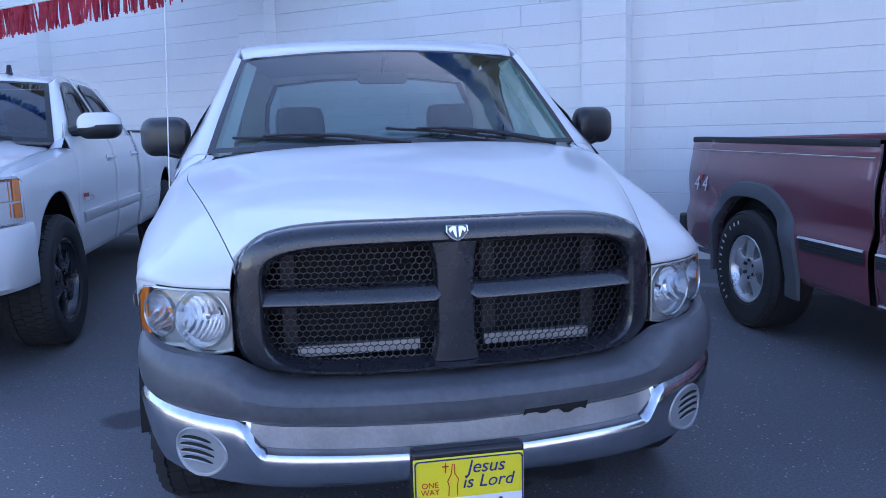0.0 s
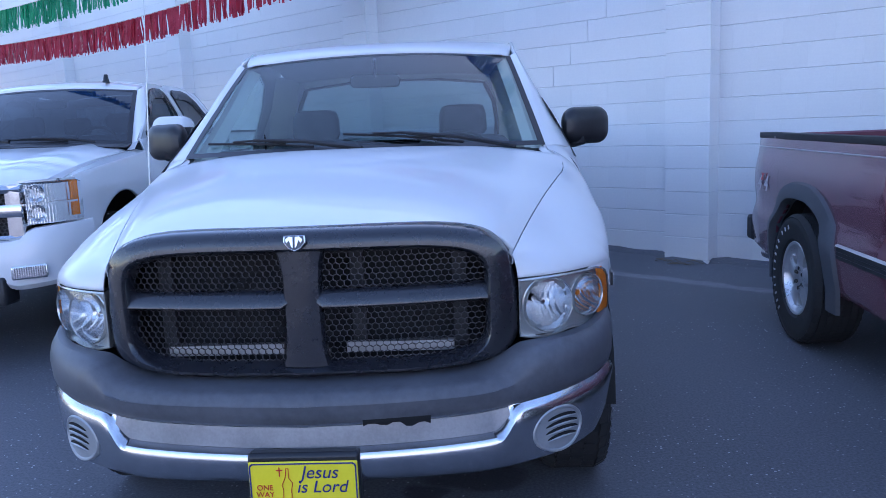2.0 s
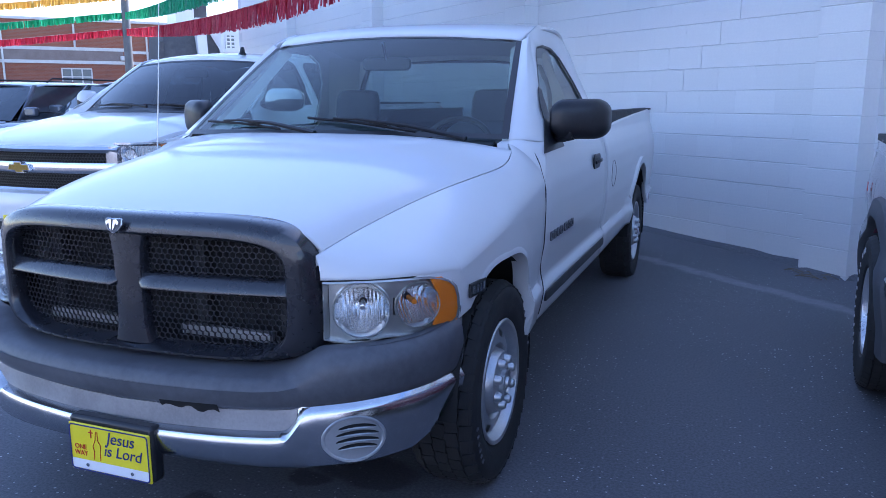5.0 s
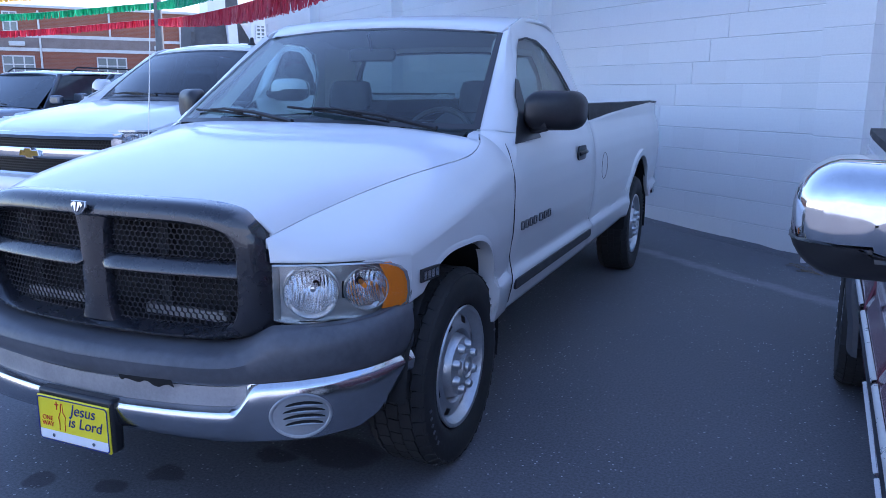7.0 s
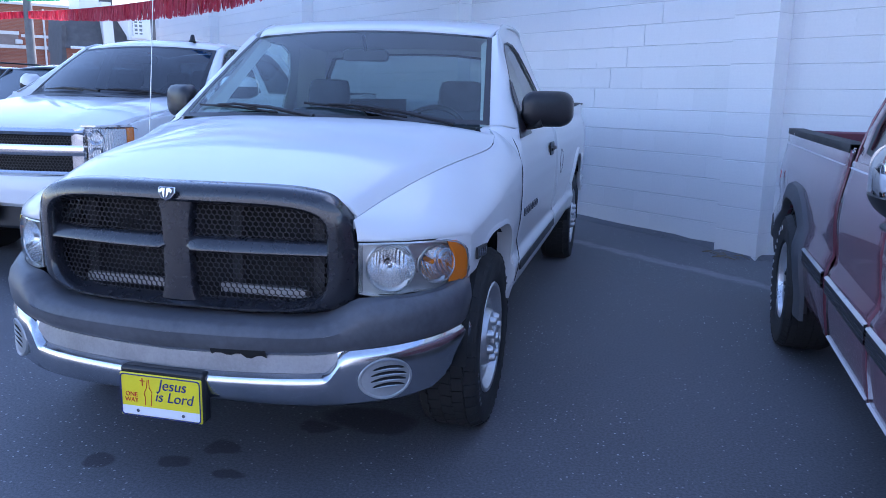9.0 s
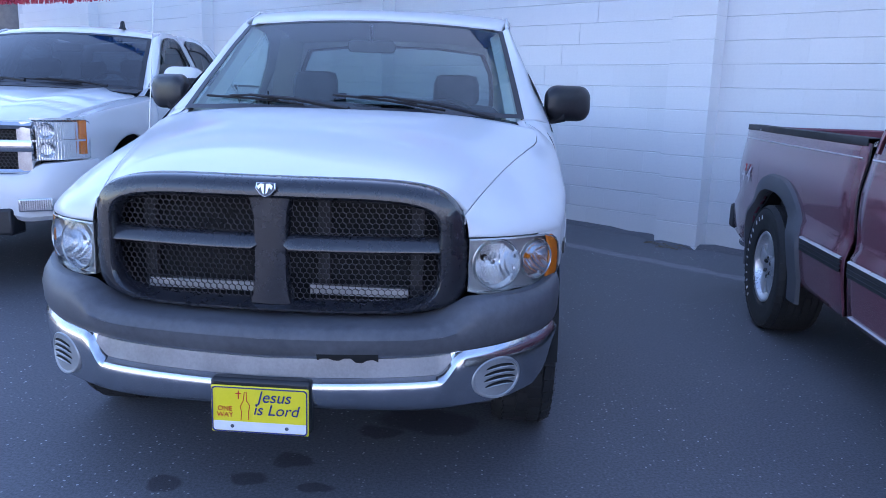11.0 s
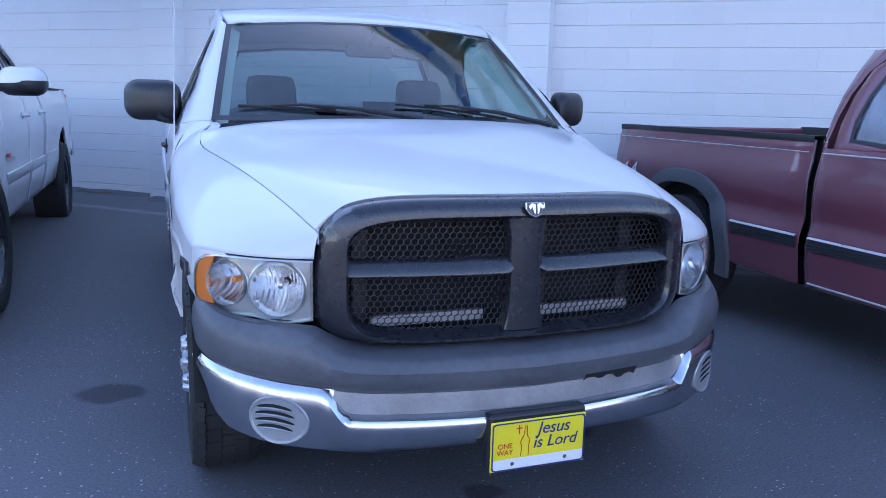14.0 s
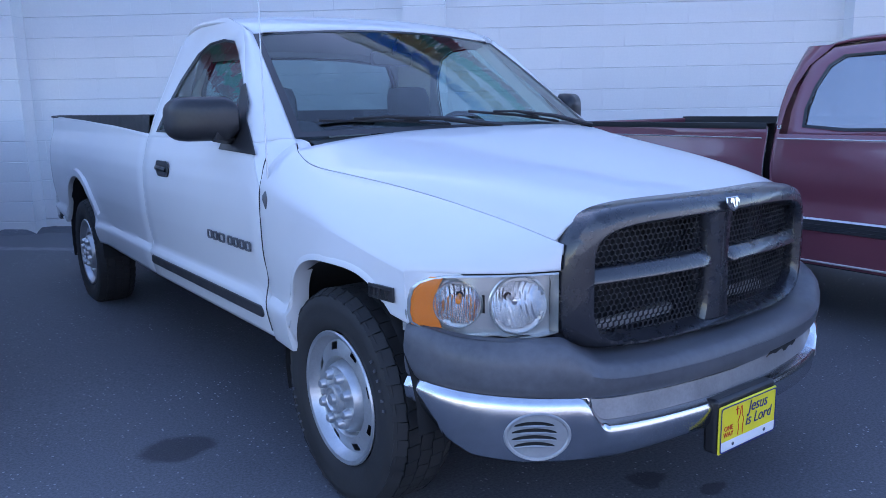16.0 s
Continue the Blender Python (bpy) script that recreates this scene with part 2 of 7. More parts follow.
# flecks lie thick in some places and thin in others
patch = ramp(nt, noise_tex(nt, 1.6, 3), [(0.42, (0.12,) * 3), (0.62, (1.0,) * 3)])
fleck_mask = calc("MULTIPLY", fm.outputs[0], patch)
ground_col = mixc(nt, seam_mask, mixc(nt, fleck_mask, base, (0.52, 0.52, 0.52)), (0.30, 0.30, 0.31))
nt.links.new(mixc(nt, calc("MULTIPLY", stain, 0.62), ground_col, (0.022, 0.018, 0.02)), b.inputs["Base Color"])
nt.links.new(ramp(nt, big, [(0.3, (0.58,) * 3), (0.7, (0.78,) * 3)]), b.inputs["Roughness"])
setp(b, Specular_IOR_Level=0.35)
bump(nt, b, noise_tex(nt, 140, 4), 0.5, 0.004)

# painted block: off-white paint over concrete, slight dirt
BLOCK, nt, b = node_mat("white_painted_block")
n1, n2 = noise_tex(nt, 0.8, 5), noise_tex(nt, 45, 5)
oi = nt.nodes.new("ShaderNodeObjectInfo")
col = mixc(nt, 0.35, ramp(nt, n1, [(0.3, (0.74, 0.75, 0.76)), (0.7, (0.82, 0.82, 0.81))]), ramp(nt, n2, [(0.3, (0.72, 0.73, 0.75)), (0.7, (0.82, 0.82, 0.82))]))
tone = nt.nodes.new("ShaderNodeMapRange")
tone.inputs[3].default_value, tone.inputs[4].default_value = 0.955, 1.0
nt.links.new(oi.outputs["Random"], tone.inputs[0])
vm = nt.nodes.new("ShaderNodeVectorMath")
vm.operation = "SCALE"
nt.links.new(col, vm.inputs[0])
nt.links.new(tone.outputs[0], vm.inputs["Scale"])
nt.links.new(vm.outputs[0], b.inputs["Base Color"])
setp(b, Roughness=0.62)
bump(nt, b, noise_tex(nt, 70, 6), 0.35, 0.004)
# cool tone for the added wall, so that its bounced light stays bluish
BOUNCEWALL = varied("grey_blue_bounce_surface", (0.36, 0.40, 0.46), (0.46, 0.50, 0.56), 0.8, (0.8, 0.9), bumps=(40, 0.3, 0.004))
MORTAR = varied("painted_mortar", (0.60, 0.61, 0.63), (0.70, 0.71, 0.72), 6, (0.6, 0.75), bumps=(80, 0.3, 0.004))

# ---- mesh helpers ----
def part(name, me, mat, parent=None, label="", smooth=True, m=None, bevel=0.0, solid=0.0, sub=0):
    """One mesh object; bmesh or mesh data."""
    if isinstance(me, bmesh.types.BMesh):
        bm = me
        bmesh.ops.remove_doubles(bm, verts=bm.verts, dist=1e-5)
        bmesh.ops.recalc_face_normals(bm, faces=bm.faces)
        if solid:
            # outer side: away from the thing's long axis
            cy = sum(v.co.y for v in bm.verts) / len(bm.verts)
            if sum(f.normal.dot(f.calc_center_median() - Vector((0, cy, 0.55))) * f.calc_area() for f in bm.faces) < 0:
                bmesh.ops.reverse_faces(bm, faces=bm.faces)
        me = bpy.data.meshes.new(name)
        bm.to_mesh(me)
        bm.free()
    if mat and not me.materials:
        me.materials.append(mat)
    if smooth:
        me.polygons.foreach_set("use_smooth", [True] * len(me.polygons))
    ob = new(name, me)
    if parent:
        ob.parent = parent
    if m is not None:
        ob.matrix_basis = m
    if label:
        tagged(ob, label)
    if solid:
        s = ob.modifiers.new("thickness", "SOLIDIFY")
        s.thickness, s.offset = abs(solid), -1
    if sub:
        s = ob.modifiers.new("smooth", "SUBSURF")
        s.levels = s.render_levels = sub
    if bevel:
        s = ob.modifiers.new("bevel", "BEVEL")
        s.width, s.segments, s.limit_method, s.angle_limit = bevel, 2, "ANGLE", radians(35)
    if smooth:
        me.set_sharp_from_angle(angle=radians(40))
        if solid or bevel:
            w = ob.modifiers.new("normals", "WEIGHTED_NORMAL")
            w.keep_sharp = True
    return ob


def thing(name, label, category, m=None, group="", kind=""):
    ob = new(name)
    if m is not None:
        ob.matrix_basis = m
    return tagged(ob, label, category, group, kind)


def grid(bm, rows, close_u=False, close_v=False):
    vs = [[bm.verts.new(p) for p in r] for r in rows]
    nr, nc = len(vs), len(vs[0])
    for i in range(nr if close_v else nr - 1):
        for j in range(nc if close_u else nc - 1):
            a, b_, c, d = vs[i][j], vs[i][(j + 1) % nc], vs[(i + 1) % nr][(j + 1) % nc], vs[(i + 1) % nr][j]
            if len({a, b_, c, d}) == 4:
                try:
                    bm.faces.new((a, b_, c, d))
                except ValueError:
                    pass
    return vs


def gridmesh(rows, **kw):
    bm = bmesh.new()
    grid(bm, rows, **kw)
    return bm


def box(bm, x0, x1, y0, y1, z0, z1, m=None):
    r = bmesh.ops.create_cube(bm, size=1, matrix=(m or Matrix()) @ Matrix.LocRotScale(((x0 + x1) / 2, (y0 + y1) / 2, (z0 + z1) / 2), None, (x1 - x0, y1 - y0, z1 - z0)))
    return r["verts"]


def boxmesh(*a, m=None):
    bm = bmesh.new()
    box(bm, *a, m=m)
    return bm


def prism(bm, pts, vec):
    """A closed outline of 3D points pushed along vec."""
    vec = Vector(vec)
    a = [bm.verts.new(p) for p in pts]
    c = [bm.verts.new(Vector(p) + vec) for p in pts]
    bm.faces.new(a)
    bm.faces.new(c[::-1])
    n = len(a)
    for i in range(n):
        bm.faces.new((a[i], c[i], c[(i + 1) % n], a[(i + 1) % n]))


def tube(bm, pts, r, n=8, caps=True):
    """A round tube along points; r one number or one for each."""
    pts = [Vector(p) for p in pts]
    rs = r if isinstance(r, (list, tuple)) else [r] * len(pts)
    rows, side = [], None
    for i, p in enumerate(pts):
        d = (pts[min(i + 1, len(pts) - 1)] - pts[max(i - 1, 0)]).normalized()
        if side is None:
            side = d.orthogonal().normalized()
        side = (side - d * side.dot(d)).normalized()
        up = d.cross(side)
        rows.append([p + (side * math.cos(a) + up * math.sin(a)) * rs[i] for a in (2 * math.pi * k / n for k in range(n))])
    vs = grid(bm, rows, close_u=True)
    if caps:
        bm.faces.new(vs[0][::-1])
        bm.faces.new(vs[-1])


def tubemesh(*a, **k):
    bm = bmesh.new()
    tube(bm, *a, **k)
    return bm


def lathe(bm, prof, n=48, axis="x", closed=False):
    """Profile of (along, radius) turned round the axis."""
    rows = []
    for k in range(n):
        c, s = math.cos(2 * math.pi * k / n), math.sin(2 * math.pi * k / n)
        rows.append([(h, r * c, r * s) if axis == "x" else ((r * c, h, r * s) if axis == "y" else (r * c, r * s, h)) for h, r in prof])
    grid(bm, rows, close_v=True, close_u=closed)


def lathemesh(*a, **k):
    bm = bmesh.new()
    lathe(bm, *a, **k)
    return bm


def interp(tab, t):
    """Smooth table lookup, values numbers or tuples."""
    if t <= tab[0][0]:
        return tab[0][1]
    for i in range(len(tab) - 1):
        (a, va), (c, vc) = tab[i], tab[i + 1]
        if t <= c:
            k = (t - a) / (c - a)
            if isinstance(va, (int, float)):
                return va + (vc - va) * k
            return tuple(p + (q - p) * k for p, q in zip(va, vc))
    return tab[-1][1]


def smooth_interp(tab, t):
    """Table lookup with rounded joints: a cubic through the entries, flat where they turn."""
    if t <= tab[0][0] or t >= tab[-1][0]:
        return tab[0][1] if t <= tab[0][0] else tab[-1][1]
    d = [(b_[1] - a[1]) / (b_[0] - a[0]) for a, b_ in zip(tab, tab[1:])]
    m = [d[0]] + [0.0 if p * q <= 0 else 2 * p * q / (p + q) for p, q in zip(d, d[1:])] + [d[-1]]
    for i in range(len(tab) - 1):
        (a, va), (c, vc) = tab[i], tab[i + 1]
        if t <= c:
            h = c - a
            k = (t - a) / h
            return va * (2 * k ** 3 - 3 * k * k + 1) + m[i] * h * (k ** 3 - 2 * k * k + k) + vc * (3 * k * k - 2 * k ** 3) + m[i + 1] * h * (k ** 3 - k * k)


def spline(pts, n):
    """n points along a Catmull-Rom curve through pts."""
    P = [Vector(p) for p in pts]
    P = [P[0] * 2 - P[1]] + P + [P[-1] * 2 - P[-2]]
    out, seg = [], len(P) - 3
    for k in range(n):
        u = k / (n - 1) * seg
        i = min(int(u), seg - 1)
        t = u - i
        a, b_, c, d = P[i:i + 4]
        out.append(0.5 * ((2 * b_) + (c - a) * t + (2 * a - 5 * b_ + 4 * c - d) * t * t + (3 * b_ - a - 3 * c + d) * t ** 3))
    return out


def ring_between(outer, inner):
    """Strip of faces between two loops with the same count."""
    bm = bmesh.new()
    grid(bm, [outer, inner], close_u=True)
    return bm


def rrect(w, h, r, n=6, cx=0.0, cz=0.0):
    """Rounded rectangle as (u, v) points."""
    out = []
    for k, (sx, sz) in enumerate(((1, 1), (-1, 1), (-1, -1), (1, -1))):
        for i in range(n + 1):
            a = math.pi / 2 * (k + i / n)
            out.append((cx + sx * (w / 2 - r) + r * math.cos(a), cz + sz * (h / 2 - r) + r * math.sin(a)))
    return out


def text_mesh(body, size, depth=0.001, shear=0.0):
    cu = bpy.data.curves.new("lettering", "FONT")
    cu.body, cu.size, cu.extrude, cu.shear, cu.align_x, cu.align_y = body, size, depth, shear, "CENTER", "CENTER"
    ob = new("lettering", cu)
    me = bpy.data.meshes.new_from_object(ob.evaluated_get(bpy.context.evaluated_depsgraph_get()))
    bpy.data.objects.remove(ob)
    me.name = "lettering"
    return me


BRICK, nt, b = node_mat("red_brick_facade")
tcb = nt.nodes.new("ShaderNodeTexCoord")
bt = nt.nodes.new("ShaderNodeTexBrick")
bt.inputs["Scale"].default_value = 1.0
bt.inputs["Brick Width"].default_value, bt.inputs["Row Height"].default_value, bt.inputs["Mortar Size"].default_value = 0.22, 0.075, 0.008
bt.inputs["Color1"].default_value, bt.inputs["Color2"].default_value, bt.inputs["Mortar"].default_value = (0.27, 0.080, 0.045, 1), (0.32, 0.110, 0.062, 1), (0.27, 0.18, 0.15, 1)
sw = nt.nodes.new("ShaderNodeSeparateXYZ")
cw = nt.nodes.new("ShaderNodeCombineXYZ")
nt.links.new(tcb.outputs["Object"], sw.inputs[0])
nt.links.new(sw.outputs[0], cw.inputs[0])
nt.links.new(sw.outputs[2], cw.inputs[1])
nt.links.new(cw.outputs[0], bt.inputs["Vector"])
nt.links.new(mixc(nt, 0.3, bt.outputs["Color"], ramp(nt, noise_tex(nt, 0.6, 5), [(0.3, (0.23, 0.072, 0.040)), (0.7, (0.33, 0.12, 0.068))])), b.inputs["Base Color"])
setp(b, Roughness=0.85)
STONE = varied("pale_stone_trim", (0.55, 0.54, 0.51), (0.68, 0.67, 0.64), 3, (0.7, 0.85))
GREYWALL = varied("weathered_brown_band", (0.20, 0.15, 0.13), (0.28, 0.23, 0.21), 2, (0.75, 0.9))
SHINGLE = varied("dark_grey_shingle", (0.07, 0.07, 0.075), (0.12, 0.12, 0.125), 4, (0.8, 0.95), bumps=(30, 0.4, 0.01))
GALV = varied("galvanised_steel", (0.10, 0.105, 0.11), (0.16, 0.165, 0.17), 4, (0.5, 0.65), metal=0.3)
DARKBLUE = varied("dark_blue_grey_paint", (0.085, 0.098, 0.125), (0.11, 0.125, 0.155), 3, (0.2, 0.28), metal=0.4, coat=0.9)
SILVERP = varied("grey_blue_paint", (0.10, 0.11, 0.13), (0.14, 0.15, 0.17), 3, (0.25, 0.35), metal=0.4, coat=0.9)
TWIG = varied("dry_stems", (0.12, 0.09, 0.06), (0.22, 0.17, 0.11), 15, (0.8, 0.95))
CORD = varied("pale_cord", (0.5, 0.48, 0.44), (0.6, 0.58, 0.54), 10, (0.7, 0.9))

# ---- setting ----
WTH = radians(38.8)
WN = Vector((math.sin(WTH), math.cos(WTH), 0))       # into the wall
WS = Vector((math.cos(WTH), -math.sin(WTH), 0))      # along the wall
WD = 5.58
WALL_H, COURSE = 6.4, 0.2032
S_LEFT, S_RIGHT = -18.2, 9.0


def wall_m(s=0.0, z=0.0, off=0.0):
    """Frame on the wall: x along it, y out of it to the lot, z up."""
    o = WN * (WD - off) + WS * s
    return Matrix(((WS.x, -WN.x, 0, o.x), (WS.y, -WN.y, 0, o.y), (0, 0, 1, z), (0, 0, 0, 1)))


def ground_z(x, y):
    """The lot rises a little towards the far corner along the wall."""
    k = max(0.0, min(1.0, (y - 2.5 - 0.45 * x) / 7.0))
    return 0.13 * k * k * (3 - 2 * k)


ticks = [-400, -150, -60, -30] + [-20 + i * 0.4 for i in range(101)] + [30, 60, 150, 400]
ground = part("ground", gridmesh([[(x, y, ground_z(x, y)) for x in ticks] for y in ticks]), ASPHALT)
tagged(ground, "dark sealed asphalt parking lot with pale stone flecks", "parking lot", kind="structure")

wall = part("wall_block", boxmesh(S_LEFT, S_RIGHT, -0.2, -0.006, -0.3, WALL_H, m=wall_m()), MORTAR, smooth=False)
tagged(wall, "tall white-painted concrete block wall with flat pilasters", "wall", kind="structure")
PIL = [-1.553 - 4.24 * k for k in range(-2, 4)]
PIL_W, PIL_D = 0.41, 0.20

# plain pale wall across the lot, behind the walk: unseen, added to bounce sunlight
wall_far = part("wall_far", boxmesh(-26, 24, -18.3, -18.0, -0.3, 6.0), BOUNCEWALL, smooth=False)
tagged(wall_far, "unseen grey-blue wall added to bounce sunlight back onto the lot", "wall", kind="structure")

# ---- shared vehicle pieces ----
def both(fn):
    for s in (1, -1):
        fn(s)


def side_rows(ys, xz, top, bottom, s, n=14):
    """Grid of a body side: for every y a column from top(y) to bottom(y), x from xz(z, y)."""
    rows = []
    for y in ys:
        zt, zb = top(y), bottom(y)
        rows.append([(s * xz(zt + (zb - zt) * i / n, y), y, zt + (zb - zt) * i / n) for i in range(n + 1)])
    return rows


def arch_bottom(yc, zc, a, b_, low, power=2.0):
    def f(y):
        d = abs(y - yc) / a
        return low(y) if d >= 1 else max(low(y), zc + b_ * (1 - d ** power) ** (1 / power))
    return f


def arch_ys(yc, a, n=16):
    return [yc + a * math.cos(math.pi * k / n) for k in range(n + 1)]


def arch_lip(yc, zc, a, b_, x_at, s, w=0.035, out=0.006, deg0=0, deg1=180, n=24, power=2.0):
    """Rolled edge round a wheel opening."""
    rows = []
    for k in range(n + 1):
        t = radians(deg0 + (deg1 - deg0) * k / n)
        row = []
        for dw, do in ((w, 0.0), (w * 0.6, out), (0.0, out), (-0.004, -0.02), (-0.004, -0.06)):
            c, q = math.cos(t), math.sin(t)
            y, z = yc + (a + dw) * math.copysign(abs(c) ** (2 / power), c), zc + (b_ + dw) * math.copysign(abs(q) ** (2 / power), q)
            row.append((s * (x_at(z, y) + do), y, z))
        rows.append(row)
    return gridmesh(rows)


def wheel_well(yc, zc, r, x0, x1, s):
    rows = []
    for k in range(17):
        t = math.pi * (k / 16 * 1.08 - 0.08)
        rows.append([(s * x, yc + r * math.cos(t), zc + r * math.sin(t)) for x in (x1, x0)])
    bm = gridmesh(rows)
    c = [bm.verts.new((s * x0, yc + r * math.cos(math.pi * k / 16), zc + r * math.sin(math.pi * k / 16))) for k in range(17)]
    bm.faces.new(c)
    return bm


def tyre_mesh(r, w, rim):
    """Tyre round x, with bulged sidewalls and rounded shoulders."""
    h = w / 2
    bm = lathemesh([(-h * 0.72, rim), (-h * 0.92, rim + 0.02), (-h * 0.99, (r * 0.4 + rim * 0.6)), (-h * 1.0, (r * 0.6 + rim * 0.4)), (-h * 0.985, r - 0.045), (-h * 0.945, r - 0.026), (-h * 0.87, r - 0.014), (-h * 0.6, r - 0.007), (0, r - 0.005),
                    (h * 0.6, r - 0.007), (h * 0.87, r - 0.014), (h * 0.945, r - 0.026), (h * 0.985, r - 0.045), (h * 1.0, (r * 0.6 + rim * 0.4)), (h * 0.975, (r * 0.52 + rim * 0.48)), (h * 0.99, (r * 0.4 + rim * 0.6)), (h * 0.92, rim + 0.02), (h * 0.72, rim)], 64)
    return bm


def tread_mesh(r, w, blocks=44, rows=3, fill=0.975):
    """Low tread blocks round x, set into the tyre's crown."""
    bm = bmesh.new()
    for k in range(blocks):
        for j in range(-rows, rows + 1):
            t = 2 * math.pi * (k + (0.5 if j % 2 else 0.0)) / blocks
            wx = w / (2 * rows + 1.2)
            edge = abs(j) == rows
            rr = r - 0.004 - (0.008 if edge else 0)
            m = Matrix.Rotation(t, 4, "X") @ Matrix.Translation((j * wx * 1.02, 0, rr)) @ Matrix.Rotation(0.10 * (1 if j % 2 else -1), 4, "Z")
            if edge:
                m = m @ Matrix.Rotation(0.5 * (1 if j > 0 else -1), 4, "Y")
            bw = 2 * math.pi * r / blocks * fill
            box(bm, -wx * 0.47, wx * 0.47, -bw / 2, bw / 2, -0.012, 0.002 if edge else 0.003, m=m)
    return bm


def to_mesh(bm, name):
    bmesh.ops.recalc_face_normals(bm, faces=bm.faces)
    me = bpy.data.meshes.new(name)
    bm.to_mesh(me)
    bm.free()
    return me


def bar_mesh(h, w):
    """A plain raised bar that stands in for one letter on a sidewall."""
    return to_mesh(boxmesh(-0.002, 0.002, -w / 2, w / 2, -h / 2, h / 2), "lettering_bar")


def steel_wheel(r_rim, w, n_slots=8):
    """Pressed steel rim, outer side +x: deep lip, slotted band, raised centre dome."""
    h = w / 2
    bm = bmesh.new()
    lathe(bm, [(-h * 0.9, r_rim), (-h * 0.7, r_rim - 0.02), (h * 0.4, r_rim - 0.03), (h * 0.80, r_rim - 0.006), (h * 0.95, r_rim + 0.006), (h * 1.00, r_rim + 0.002), (h * 0.97, r_rim - 0.010), (h * 0.86, r_rim - 0.015), (h * 0.78, r_rim - 0.020), (h * 0.70, r_rim - 0.025), (h * 0.66, r_rim - 0.030)], 64)
    # slotted band
    ro, ri = r_rim - 0.030, r_rim - 0.074
    xo, xi = h * 0.66, h * 0.78
    n = n_slots * 10
    def P(rad, a):
        k = (ro - rad) / (ro - ri)
        return (xo + (xi - xo) * k ** 0.7, rad * math.cos(a), rad * math.sin(a))
    rads = [ro, ro - 0.007, ri + 0.012, ri]
    vs = [[bm.verts.new(P(rd, 2 * math.pi * (k / n))) for k in range(n)] for rd in rads]
    for i in range(3):
        for k in range(n):
            if i == 1 and k % 10 in (3, 4, 5):
                continue
            bm.faces.new((vs[i][k], vs[i][(k + 1) % n], vs[i + 1][(k + 1) % n], vs[i + 1][k]))
    lathe(bm, [(xi, ri), (h * 0.80, ri - 0.010), (h * 0.76, ri - 0.016), (h * 0.58, ri - 0.022), (h * 0.58, ri - 0.026), (h * 0.82, ri - 0.032), (h * 0.98, ri - 0.042), (h * 1.04, 0.070), (h * 1.02, 0.0)], 64)
    return bm


def hub_cap(h):
    bm = lathemesh([(h * 1.00, 0.052), (h * 1.17, 0.048), (h * 1.20, 0.040), (h * 1.13, 0.034), (h * 1.13, 0.022), (h * 1.25, 0.018), (h * 1.27, 0.0)], 32)
    return bm


def lug_mesh(x0, size=0.017, length=0.05):
    return lathemesh([(x0, size * 1.25), (x0 + length * 0.6, size), (x0 + length * 0.92, size * 0.75), (x0 + length, 0.001)], 10)


def make_wheel(parent, me, x, y, z, s, name="wheel"):
    """me: dict of meshes; the wheel's outer side faces s."""
    w = part(name, me["rim"], me["rim_mat"], parent, m=pose(x, y, z, 0, 0, 0 if s > 0 else 180))
    part("tyre", me["tyre"], RUBBER, w)
    tagged(part("tread", me["tread"], RUBBER, w, smooth=False), kind="stuff")
    for nm in ("hub_cap", "lettering", "brake_disc"):
        if nm in me:
            part(nm, me[nm][0], me[nm][1], w)
    if "spoke" in me:
        for k in range(me["spoke"][1]):
            part("spoke", me["spoke"][0], me["rim_mat"], w, m=Matrix.Rotation(2 * math.pi * k / me["spoke"][1], 4, "X"))
    if "bars" in me:
        bar, mat, rad, x0, angles = me["bars"]
        for a in angles:
            part("lettering_bar", bar, mat, w, m=Matrix.Rotation(radians(a), 4, "X") @ Matrix.Translation((x0, 0, rad)), smooth=False)
    if "lug" in me:
        lug, mat, rad, n = me["lug"]
        for k in range(n):
            t = 2 * math.pi * (k + 0.5) / n
            part("lug_nut", lug, mat, w, m=Matrix.Translation((0, rad * math.cos(t), rad * math.sin(t))))
    return w


def wiper(parent, p0, p1, lift, mat=BLACK):
    p0, p1 = Vector(p0), Vector(p1)
    mid = (p0 + p1) / 2 + Vector((0, -0.015, 0.01))
    b1 = tubemesh([p0, p0.lerp(p1, 0.35) + Vector(lift), p0.lerp(p1, 0.68) + Vector(lift)], [0.012, 0.009, 0.006], 6)
    arm = part("wiper_arm", b1, mat, parent)
    q0, q1 = p0.lerp(p1, 0.3), p1
    bm = bmesh.new()
    tube(bm, [q0, q0.lerp(q1, .5) + Vector(lift) * .3, q1], 0.006, 6)
    tube(bm, [q0.lerp(q1, .25) + Vector(lift) * 0.5, q0.lerp(q1, .5) + Vector(lift), q0.lerp(q1, .75) + Vector(lift) * .5], 0.005, 6)
    part("wiper_blade", bm, mat, arm)


